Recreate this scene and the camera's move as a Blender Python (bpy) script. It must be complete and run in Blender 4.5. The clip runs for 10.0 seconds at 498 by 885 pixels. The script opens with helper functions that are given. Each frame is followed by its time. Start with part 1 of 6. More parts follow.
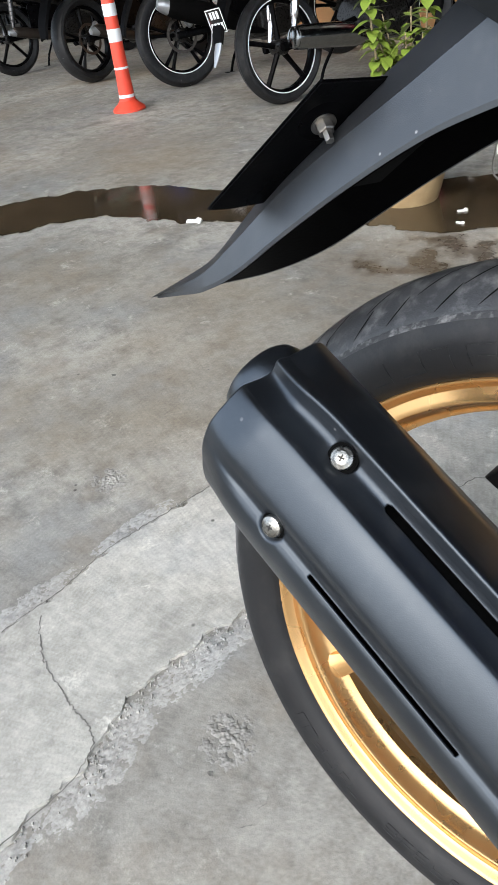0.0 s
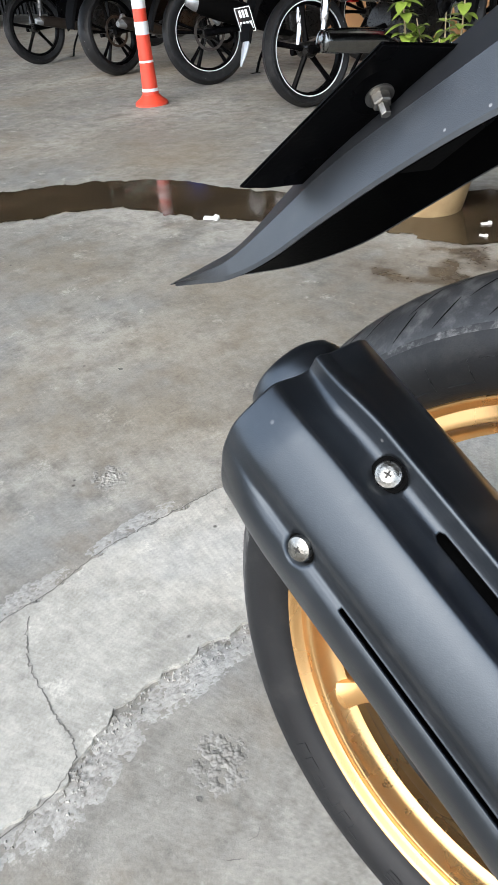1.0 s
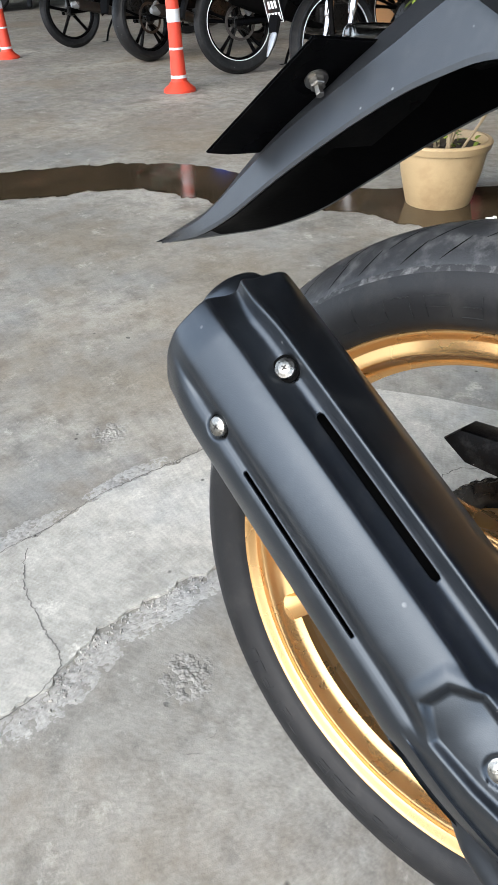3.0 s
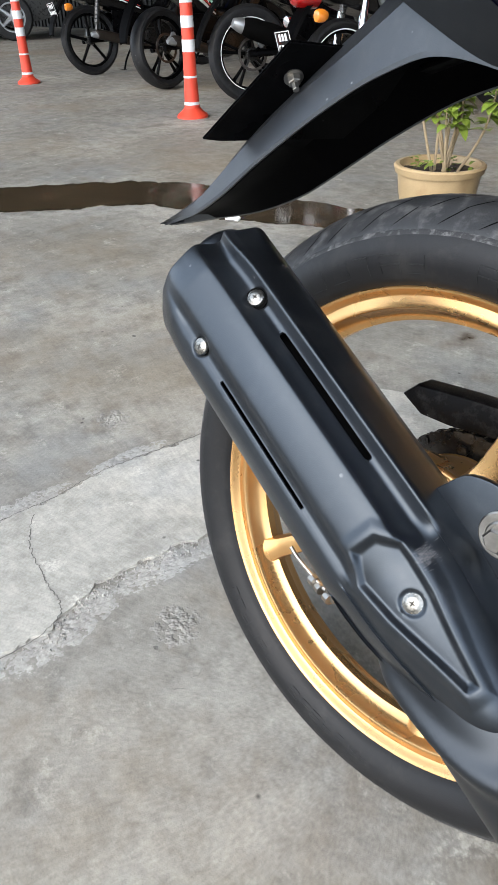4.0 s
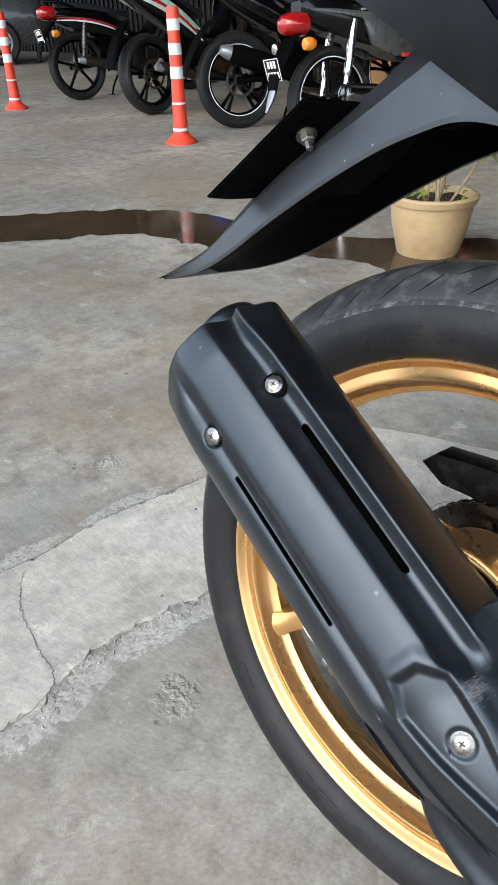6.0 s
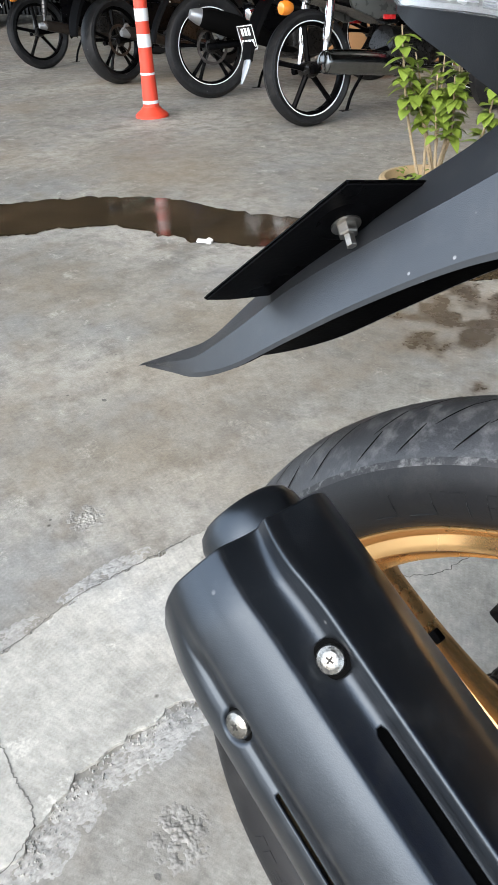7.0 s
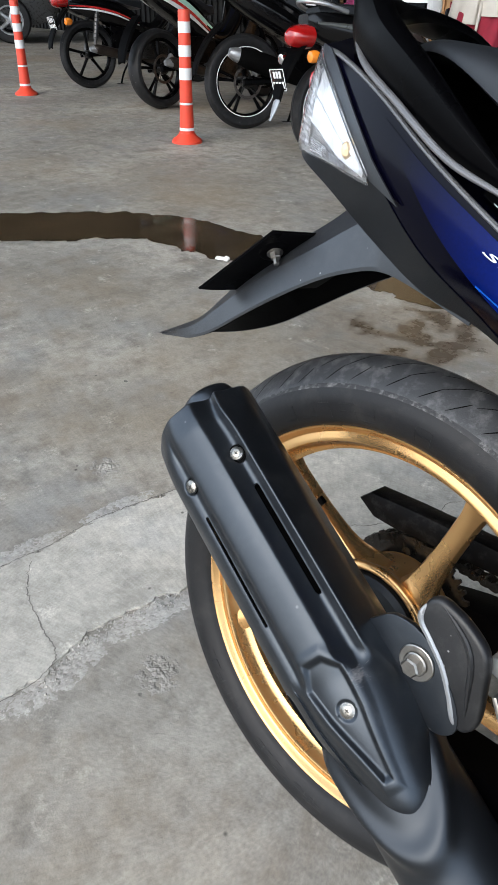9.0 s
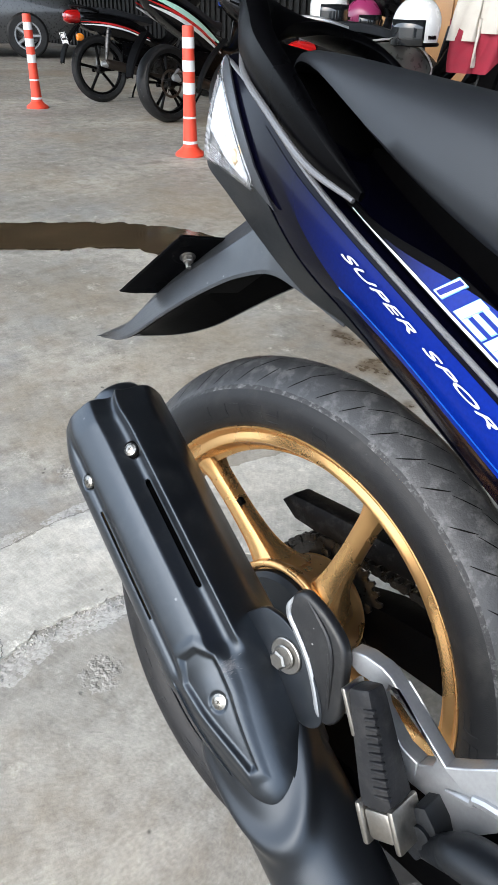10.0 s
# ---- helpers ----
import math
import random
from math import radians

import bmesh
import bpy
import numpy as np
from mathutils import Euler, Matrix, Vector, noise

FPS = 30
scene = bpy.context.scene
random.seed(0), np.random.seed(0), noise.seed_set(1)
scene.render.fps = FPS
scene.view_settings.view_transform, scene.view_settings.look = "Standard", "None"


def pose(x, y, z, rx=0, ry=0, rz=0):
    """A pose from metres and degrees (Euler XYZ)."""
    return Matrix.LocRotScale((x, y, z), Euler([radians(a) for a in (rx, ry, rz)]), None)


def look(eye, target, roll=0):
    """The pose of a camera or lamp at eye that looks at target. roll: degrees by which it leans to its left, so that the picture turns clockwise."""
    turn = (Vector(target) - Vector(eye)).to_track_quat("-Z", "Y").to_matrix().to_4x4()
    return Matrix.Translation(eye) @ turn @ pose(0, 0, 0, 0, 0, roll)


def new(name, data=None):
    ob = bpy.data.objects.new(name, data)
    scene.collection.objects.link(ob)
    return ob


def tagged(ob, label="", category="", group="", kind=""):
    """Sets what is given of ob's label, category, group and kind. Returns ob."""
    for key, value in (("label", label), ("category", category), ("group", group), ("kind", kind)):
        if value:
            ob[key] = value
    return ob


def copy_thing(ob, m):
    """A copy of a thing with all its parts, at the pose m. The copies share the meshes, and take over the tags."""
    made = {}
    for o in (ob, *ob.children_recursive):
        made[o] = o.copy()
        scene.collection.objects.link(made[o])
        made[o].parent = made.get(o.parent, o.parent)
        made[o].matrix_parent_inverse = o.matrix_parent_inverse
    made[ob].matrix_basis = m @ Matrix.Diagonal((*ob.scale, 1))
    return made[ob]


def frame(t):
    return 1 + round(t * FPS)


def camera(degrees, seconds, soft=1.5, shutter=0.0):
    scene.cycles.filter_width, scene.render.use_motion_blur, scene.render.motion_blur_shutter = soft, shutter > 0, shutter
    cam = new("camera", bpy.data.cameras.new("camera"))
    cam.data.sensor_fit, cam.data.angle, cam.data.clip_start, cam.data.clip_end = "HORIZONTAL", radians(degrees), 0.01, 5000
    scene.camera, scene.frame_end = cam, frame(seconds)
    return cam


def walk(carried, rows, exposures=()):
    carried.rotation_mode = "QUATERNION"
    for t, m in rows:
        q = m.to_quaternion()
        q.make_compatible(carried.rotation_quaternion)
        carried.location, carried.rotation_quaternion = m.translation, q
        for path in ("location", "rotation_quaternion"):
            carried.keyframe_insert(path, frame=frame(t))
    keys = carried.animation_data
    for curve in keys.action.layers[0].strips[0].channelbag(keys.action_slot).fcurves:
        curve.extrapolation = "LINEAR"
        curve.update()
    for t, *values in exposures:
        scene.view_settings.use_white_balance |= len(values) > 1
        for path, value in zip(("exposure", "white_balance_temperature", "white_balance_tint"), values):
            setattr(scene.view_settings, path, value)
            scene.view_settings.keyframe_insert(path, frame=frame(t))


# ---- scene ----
cam = camera(39.2, 10.0)
PATH = [
    (0, (0.086, -0.335, 0.759), (-1.063, 0.82, -0.401), -8.6),
    (0.3, (0.078, -0.324, 0.755), (-1.028, 0.861, -0.417), -8.7),
    (0.5, (0.064, -0.321, 0.743), (-1.062, 0.846, -0.428), -7.4),
    (1, (0.047, -0.314, 0.732), (-1.107, 0.845, -0.419), -5.1),
    (1.5, (0.062, -0.329, 0.736), (-1.064, 0.826, -0.445), -2.9),
    (2, (0.081, -0.342, 0.737), (-1.024, 0.823, -0.456), -3.9),
    (2.5, (0.092, -0.337, 0.737), (-0.999, 0.825, -0.472), -3.6),
    (2.7, (0.109, -0.338, 0.741), (-1.022, 0.799, -0.454), -3.8),
    (3.8, (0.251, -0.428, 0.728), (-0.974, 0.709, -0.371), -1.8),
    (4, (0.249, -0.425, 0.728), (-0.968, 0.716, -0.374), -1.7),
    (4.5, (0.239, -0.42, 0.725), (-0.969, 0.721, -0.387), -2.1),
    (5, (0.241, -0.412, 0.718), (-0.943, 0.738, -0.411), -1.7),
    (5.5, (0.237, -0.404, 0.718), (-0.94, 0.759, -0.405), -1.8),
    (5.8, (0.226, -0.399, 0.729), (-0.957, 0.776, -0.375), -1.6),
    (6, (0.188, -0.39, 0.746), (-1.026, 0.793, -0.315), -1.7),
    (6.2, (0.146, -0.359, 0.761), (-1.038, 0.83, -0.327), -3.0),
    (7.3, (0.019, -0.251, 0.783), (-1.119, 0.93, -0.362), -2.6),
    (7.5, (0.043, -0.275, 0.787), (-1.114, 0.913, -0.33), -1.5),
    (8, (0.153, -0.356, 0.821), (-1.005, 0.811, -0.318), 0.8),
    (8.2, (0.204, -0.396, 0.841), (-0.990, 0.725, -0.308), 1.9),
    (8.5, (0.255, -0.424, 0.846), (-0.949, 0.68, -0.307), 1.7),
    (8.7, (0.270, -0.431, 0.859), (-0.950, 0.671, -0.281), 1.4),
    (9, (0.284, -0.454, 0.884), (-0.901, 0.727, -0.212), 1.3),
    (9.2, (0.284, -0.443, 0.890), (-0.844, 0.814, -0.181), 0.3),
    (9.5, (0.311, -0.431, 0.88), (-0.873, 0.797, -0.163), 2.2),
    (9.7, (0.345, -0.411, 0.869), (-0.897, 0.790, -0.138), 1.4),
    (10, (0.37, -0.391, 0.883), (-0.856, 0.775, -0.184), 1.5),
]
walk(cam, [(t, look(eye, target, roll)) for t, eye, target, roll in PATH], [(0.0, 1.50), (0.5, 1.52), (1.0, 1.62), (2.5, 1.62), (4.0, 1.55), (4.5, 1.47), (5.5, 1.47), (6.0, 1.43), (7.5, 1.83), (8.0, 1.52), (9.0, 1.27), (9.5, 1.45), (10.0, 1.70)])

# ---- light ----
world = bpy.data.worlds.new("sky")
scene.world = world
world.use_nodes = True
wn = world.node_tree.nodes
sky = wn.new("ShaderNodeTexSky")
sky.sky_type, sky.sun_disc = "NISHITA", False
sky.sun_elevation, sky.sun_rotation = radians(36), radians(171)
sky.air_density, sky.dust_density, sky.ozone_density = 1.0, 4.0, 1.0
pale = wn.new("ShaderNodeMixRGB")
pale.inputs[0].default_value = 0.72
pale.inputs[2].default_value = (5.5, 6.4, 7.6, 1)
world.node_tree.links.new(sky.outputs[0], pale.inputs[1])
world.node_tree.links.new(pale.outputs[0], wn["Background"].inputs[0])
wn["Background"].inputs[1].default_value = 0.15

sun = new("sun", bpy.data.lights.new("sun", "SUN"))
sun.data.energy, sun.data.angle, sun.data.color = 0.6, radians(60), (1.0, 0.99, 0.98)
sun.matrix_world = look((0.8, -5.0, 3.6), (0, 0, 0))


# ---- materials ----
def material(name, colour, rough=0.5, metal=0.0, vary=0.15, scale=30.0, bump=0.1, fine=400.0, dirt=0.0, dirt_colour=(0.2, 0.18, 0.15), dirt_scale=9.0, coat=0.0, per_piece=0.0, gloss=0.5, specks=0.0):
    """A surface with colour grain at two scales, uneven gloss, fine relief and patches of dirt."""
    m = bpy.data.materials.new(name)
    m.use_nodes = True
    nt = m.node_tree
    n, link = nt.nodes, nt.links.new
    b = n["Principled BSDF"]
    tc = n.new("ShaderNodeTexCoord")
    big = n.new("ShaderNodeTexNoise")
    big.inputs["Scale"].default_value, big.inputs["Detail"].default_value = scale, 6
    small = n.new("ShaderNodeTexNoise")
    small.inputs["Scale"].default_value, small.inputs["Detail"].default_value = fine, 3
    link(tc.outputs["Object"], big.inputs["Vector"])
    link(tc.outputs["Object"], small.inputs["Vector"])
    both = n.new("ShaderNodeMath")
    both.operation = "ADD"
    link(big.outputs[0], both.inputs[0])
    link(small.outputs[0], both.inputs[1])
    ramp = n.new("ShaderNodeMapRange")
    ramp.inputs[1].default_value, ramp.inputs[2].default_value = 0.6, 1.4
    ramp.inputs[3].default_value, ramp.inputs[4].default_value = 1 - vary, 1 + vary
    link(both.outputs[0], ramp.inputs[0])
    tint = n.new("ShaderNodeVectorMath")
    tint.operation = "SCALE"
    tint.inputs[0].default_value = colour
    link(ramp.outputs[0], tint.inputs["Scale"])
    out = tint.outputs[0]
    if per_piece:
        info = n.new("ShaderNodeObjectInfo")
        pr = n.new("ShaderNodeMapRange")
        pr.inputs[3].default_value, pr.inputs[4].default_value = 1 - per_piece, 1 + per_piece
        link(info.outputs["Random"], pr.inputs[0])
        t2 = n.new("ShaderNodeVectorMath")
        t2.operation = "SCALE"
        link(out, t2.inputs[0])
        link(pr.outputs[0], t2.inputs["Scale"])
        out = t2.outputs[0]
    if dirt:
        spots = n.new("ShaderNodeTexNoise")
        spots.inputs["Scale"].default_value, spots.inputs["Detail"].default_value, spots.inputs["Roughness"].default_value = dirt_scale, 9, 0.7
        link(tc.outputs["Object"], spots.inputs["Vector"])
        dr = n.new("ShaderNodeMapRange")
        dr.inputs[1].default_value, dr.inputs[2].default_value = 0.5, 0.72
        dr.inputs[3].default_value, dr.inputs[4].default_value = 0.0, dirt
        link(spots.outputs[0], dr.inputs[0])
        mix = n.new("ShaderNodeMixRGB")
        link(dr.outputs[0], mix.inputs[0])
        link(out, mix.inputs[1])
        mix.inputs[2].default_value = (*dirt_colour, 1)
        out = mix.outputs[0]
    if specks:
        dots = n.new("ShaderNodeTexVoronoi")
        dots.inputs["Scale"].default_value = specks
        link(tc.outputs["Object"], dots.inputs["Vector"])
        near = n.new("ShaderNodeMapRange")
        near.inputs[1].default_value, near.inputs[2].default_value = 0.09, 0.05
        link(dots.outputs["Distance"], near.inputs[0])
        few = n.new("ShaderNodeMapRange")
        few.inputs[1].default_value, few.inputs[2].default_value = 0.56, 0.62
        link(big.outputs[0], few.inputs[0])
        both2 = n.new("ShaderNodeMath")
        both2.operation = "MULTIPLY"
        link(near.outputs[0], both2.inputs[0])
        link(few.outputs[0], both2.inputs[1])
        mx = n.new("ShaderNodeMixRGB")
        link(both2.outputs[0], mx.inputs[0])
        link(out, mx.inputs[1])
        mx.inputs[2].default_value = (0.30, 0.30, 0.29, 1)
        out = mx.outputs[0]
    link(out, b.inputs["Base Color"])
    gl = n.new("ShaderNodeMapRange")
    gl.inputs[1].default_value, gl.inputs[2].default_value = 0.3, 0.7
    gl.inputs[3].default_value, gl.inputs[4].default_value = max(0.02, rough - 0.06), min(1, rough + 0.06)
    link(big.outputs[0], gl.inputs[0])
    link(gl.outputs[0], b.inputs["Roughness"])
    b.inputs["Metallic"].default_value = metal
    b.inputs["Specular IOR Level"].default_value = gloss
    b.inputs["Coat Weight"].default_value = coat
    b.inputs["Coat Roughness"].default_value = 0.06
    if bump:
        bp = n.new("ShaderNodeBump")
        bp.inputs["Strength"].default_value, bp.inputs["Distance"].default_value = bump, 0.002
        link(small.outputs[0], bp.inputs["Height"])
        link(bp.outputs[0], b.inputs["Normal"])
    return m


def concrete(name, dark, light, stain, stain_amount=0.5, damp=None):
    """Worn screed: cloudy grey, trowel streaks, brown stains, small pits."""
    m = bpy.data.materials.new(name)
    m.use_nodes = True
    nt = m.node_tree
    n, link = nt.nodes, nt.links.new
    b = n["Principled BSDF"]
    tc = n.new("ShaderNodeTexCoord")

    def noise_node(scale, detail, rough, stretch=None):
        t = n.new("ShaderNodeTexNoise")
        t.inputs["Scale"].default_value, t.inputs["Detail"].default_value, t.inputs["Roughness"].default_value = scale, detail, rough
        if stretch:
            mp = n.new("ShaderNodeMapping")
            mp.inputs["Scale"].default_value = stretch
            mp.inputs["Rotation"].default_value = (0, 0, 0.7)
            link(tc.outputs["Object"], mp.inputs[0])
            link(mp.outputs[0], t.inputs["Vector"])
        else:
            link(tc.outputs["Object"], t.inputs["Vector"])
        return t.outputs[0]

    def ranged(v, a, z, lo=0.0, hi=1.0):
        r = n.new("ShaderNodeMapRange")
        for i, val in enumerate((a, z, lo, hi)):
            r.inputs[i + 1].default_value = val
        link(v, r.inputs[0])
        return r.outputs[0]

    def mixed(f, a, c, mode="MIX"):
        x = n.new("ShaderNodeMixRGB")
        x.blend_type = mode
        for i, val in enumerate((f, a, c)):
            if isinstance(val, (int, float)):
                x.inputs[i].default_value = val
            elif isinstance(val, tuple):
                x.inputs[i].default_value = (*val, 1)
            else:
                link(val, x.inputs[i])
        return x.outputs[0]

    clouds = noise_node(1.3, 9, 0.62)
    mottle = noise_node(15, 9, 0.72)
    grain = noise_node(190, 4, 0.7)
    streak = noise_node(5, 6, 0.6, (1.0, 4.0, 1.0))
    col = mixed(ranged(clouds, 0.36, 0.64), dark, light)
    blots = noise_node(5.2, 10, 0.7)
    col = mixed(ranged(blots, 0.48, 0.62, 0.0, 0.85), col, tuple(0.80 * v for v in dark))
    col = mixed(ranged(mottle, 0.46, 0.68, 0.0, 0.62), col, tuple(0.70 * v for v in dark))
    scuff = noise_node(44, 8, 0.75)
    col = mixed(ranged(scuff, 0.57, 0.70, 0.0, 0.5), col, tuple(0.5 * v for v in dark))
    bloom = noise_node(11, 12, 0.82)
    cool = noise_node(3.1, 6, 0.6)
    col = mixed(ranged(cool, 0.50, 0.62, 0, 0.45), col, tuple(v * sum(dark) / 3 * 1.25 for v in (0.97, 1.0, 1.0)))
    col = mixed(ranged(bloom, 0.56, 0.63, 0, 0.75), col, tuple(1.16 * v for v in light))
    col = mixed(ranged(streak, 0.52, 0.75, 0, 0.10), col, tuple(1.08 * v for v in light))
    brown = noise_node(0.9, 7, 0.65)
    col = mixed(ranged(brown, 0.50, 0.68, 0, stain_amount), col, stain)
    sand = noise_node(85, 6, 0.8)
    col = mixed(ranged(sand, 0.55, 0.70, 0, 0.30), col, tuple(0.6 * v for v in dark))
    g2 = n.new("ShaderNodeMath")
    g2.operation = "MULTIPLY"
    link(ranged(grain, 0.3, 0.7, 0.84, 1.14), g2.inputs[0])
    link(ranged(noise_node(48, 12, 0.88), 0.36, 0.64, 0.78, 1.18), g2.inputs[1])
    sc = n.new("ShaderNodeVectorMath")
    sc.operation = "SCALE"
    link(col, sc.inputs[0])
    link(g2.outputs[0], sc.inputs["Scale"])
    pits = n.new("ShaderNodeTexVoronoi")
    pits.inputs["Scale"].default_value = 17
    link(tc.outputs["Object"], pits.inputs["Vector"])
    pit = ranged(pits.outputs[0], 0.03, 0.075, 1.0, 0.0)
    some = ranged(noise_node(2.6, 2, 0.5), 0.54, 0.58)
    pm = n.new("ShaderNodeMath")
    pm.operation = "MULTIPLY"
    link(pit, pm.inputs[0])
    link(some, pm.inputs[1])
    col = mixed(pm.outputs[0], sc.outputs[0], tuple(0.3 * v for v in dark))
    rough = ranged(mottle, 0.3, 0.7, 0.48, 0.8)
    if damp:
        # splashes of dirty water that have soaked in round the puddle's end
        (cx, cy), rx, ry = damp
        mp = n.new("ShaderNodeMapping")
        mp.inputs["Location"].default_value = (-cx / rx, -cy / ry, 0)
        mp.inputs["Scale"].default_value = (1 / rx, 1 / ry, 1)
        link(tc.outputs["Object"], mp.inputs[0])
        ln = n.new("ShaderNodeVectorMath")
        ln.operation = "LENGTH"
        link(mp.outputs[0], ln.inputs[0])
        reach = ranged(ln.outputs["Value"], 0.15, 1.0, 0.16, -0.10)
        wet = n.new("ShaderNodeMath")
        wet.operation = "ADD"
        link(noise_node(8.5, 7, 0.62), wet.inputs[0])
        link(reach, wet.inputs[1])
        soaked = ranged(wet.outputs[0], 0.60, 0.67, 0.0, 0.8)
        halo = ranged(wet.outputs[0], 0.42, 0.66, 0.0, 0.5)
        col = mixed(halo, col, (0.20, 0.155, 0.108))
        col = mixed(soaked, col, (0.062, 0.044, 0.028))
        low = n.new("ShaderNodeMath")
        low.operation = "MULTIPLY_ADD"
        link(soaked, low.inputs[0])
        low.inputs[1].default_value = -0.45
        link(rough, low.inputs[2])
        rough = low.outputs[0]
    link(col, b.inputs["Base Color"])
    link(rough, b.inputs["Roughness"])
    bp = n.new("ShaderNodeBump")
    bp.inputs["Strength"].default_value, bp.inputs["Distance"].default_value = 0.17, 0.003
    hh = n.new("ShaderNodeMath")
    hh.operation = "ADD"
    link(mottle, hh.inputs[0])
    link(grain, hh.inputs[1])
    link(hh.outputs[0], bp.inputs["Height"])
    link(bp.outputs[0], b.inputs["Normal"])
    return m


FLOOR = concrete("worn_concrete", (0.205, 0.193, 0.168), (0.455, 0.434, 0.383), (0.265, 0.215, 0.15), 0.7, damp=((-0.72, 1.32), 0.55, 0.50))
SLAB = concrete("pale_concrete", (0.40, 0.385, 0.342), (0.64, 0.62, 0.555), (0.42, 0.385, 0.32), 0.4)
CRUMB = concrete("crumbled_concrete", (0.33, 0.316, 0.288), (0.57, 0.55, 0.505), (0.2, 0.17, 0.13), 0.3)
ROUGH = concrete("rough_concrete", (0.215, 0.203, 0.182), (0.43, 0.412, 0.37), (0.2, 0.17, 0.13), 0.3)
CRACK = material("crack_dirt", (0.15, 0.141, 0.128), 0.95, vary=0.4, scale=60)
WET = material("wet_dark_film", (0.046, 0.032, 0.0175), 0.11, vary=0.5, scale=7, bump=0.0, dirt=0.8, dirt_colour=(0.085, 0.058, 0.031), dirt_scale=7.0)
SHIELD = material("satin_black_shield", (0.0055, 0.0062, 0.0074), 0.34, gloss=0.80, vary=0.1, scale=12, bump=0.06, fine=1500, dirt=0.06, dirt_colour=(0.2, 0.2, 0.2), dirt_scale=60, specks=55)
PIPE = material("dusty_black_pipe", (0.0050, 0.0056, 0.0068), 0.36, gloss=0.66, vary=0.15, scale=14, bump=0.05, fine=1400, dirt=0.12, dirt_colour=(0.035, 0.034, 0.033), dirt_scale=45, specks=60)
BLACK = material("black_enamel", (0.0015, 0.0015, 0.0018), 0.3, gloss=0.06, vary=0.15, scale=20, bump=0.05, dirt=0.03, dirt_colour=(0.1, 0.09, 0.08), dirt_scale=40, specks=80)
RAIL = material("satin_black_rail", (0.0010, 0.0010, 0.0013), 0.30, gloss=0.06, vary=0.1, scale=16, bump=0.05, fine=1500)
SCRATCH = material("scratched_paint", (0.11, 0.112, 0.12), 0.6, vary=0.3, scale=300)
SLIT_SHADE = material("groove_shade_rubber", (0.004, 0.004, 0.0042), 0.8, gloss=0.08)
# black for grommets and a silencer, also for shade seen through the slots
SLOTBLACK = material("matt_black_and_slot_shade", (0.002, 0.002, 0.002), 0.8, gloss=0.05)
FENDER = material("grey_black_moulded_plastic", (0.015, 0.0162, 0.0185), 0.40, gloss=0.88, vary=0.1, scale=16, bump=0.12, fine=1800, dirt=0.12, dirt_colour=(0.12, 0.115, 0.105), dirt_scale=70, specks=75)
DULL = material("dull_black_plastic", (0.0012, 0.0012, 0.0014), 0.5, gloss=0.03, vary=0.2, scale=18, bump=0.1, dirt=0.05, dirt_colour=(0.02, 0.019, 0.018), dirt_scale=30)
SHOULDER = material("scuffed_tyre_shoulder", (0.019, 0.0195, 0.0205), 0.6, gloss=0.45, vary=0.3, scale=90, bump=0.25, fine=500, dirt=0.85, dirt_colour=(0.19, 0.188, 0.184), dirt_scale=130)
TREAD = material("dusty_tread_rubber", (0.024, 0.025, 0.027), 0.46, gloss=0.65, vary=0.25, scale=45, bump=0.15, fine=700, dirt=0.8, dirt_colour=(0.13, 0.131, 0.13), dirt_scale=62)
BUCKET = material("white_plastic_bucket", (0.78, 0.77, 0.72), 0.5, vary=0.05, scale=6, dirt=0.5, dirt_colour=(0.4, 0.36, 0.28), dirt_scale=9)
RUBBER = material("tyre_rubber", (0.0105, 0.0108, 0.0118), 0.50, gloss=0.30, vary=0.18, scale=25, bump=0.15, fine=900, dirt=0.3, dirt_colour=(0.06, 0.057, 0.052), dirt_scale=26, specks=40)
GOLD = material("gold_wheel_paint", (0.67, 0.400, 0.168), 0.28, metal=0.88, vary=0.04, scale=14, bump=0.01, fine=1600, dirt=0.0, dirt_colour=(0.22, 0.12, 0.05), dirt_scale=35)
STEEL = material("zinc_steel", (0.33, 0.315, 0.29), 0.36, metal=1.0, vary=0.12, scale=90, bump=0.1)
SCREW = material("dull_zinc", (0.30, 0.29, 0.265), 0.28, metal=1.0, vary=0.25, scale=220, bump=0.12, fine=700, dirt=0.5, dirt_colour=(0.08, 0.07, 0.06), dirt_scale=260)
# dark for the bucket's print and for the shade in screw recesses
DARK_MARK = material("recess_shade_and_print", (0.045, 0.042, 0.038), 0.6, metal=0.5, vary=0.3, scale=300)
SCUFFED = material("scuffed_black_plastic", (0.002, 0.002, 0.0024), 0.5, gloss=0.14, vary=0.3, scale=25, bump=0.12, fine=900, dirt=0.35, dirt_colour=(0.06, 0.058, 0.056), dirt_scale=90, specks=120)
WORN = material("worn_grey_plastic", (0.010, 0.0105, 0.0115), 0.4, gloss=0.5, vary=0.25, scale=25, bump=0.1, fine=900, dirt=0.3, dirt_colour=(0.07, 0.068, 0.066), dirt_scale=90, specks=90)
CHROME = material("chrome", (0.75, 0.75, 0.76), 0.12, metal=1.0, vary=0.06, scale=60, bump=0.03)
ALLOY = material("silver_alloy_paint", (0.36, 0.37, 0.38), 0.36, metal=0.7, vary=0.08, scale=20, bump=0.06, dirt=0.2, dirt_colour=(0.2, 0.18, 0.16), dirt_scale=30)
TRIM = material("silver_trim", (0.17, 0.17, 0.175), 0.36, metal=0.5, vary=0.1, scale=40)
CHAIN = material("oily_chain_steel", (0.040, 0.038, 0.036), 0.30, metal=0.85, vary=0.4, scale=120)
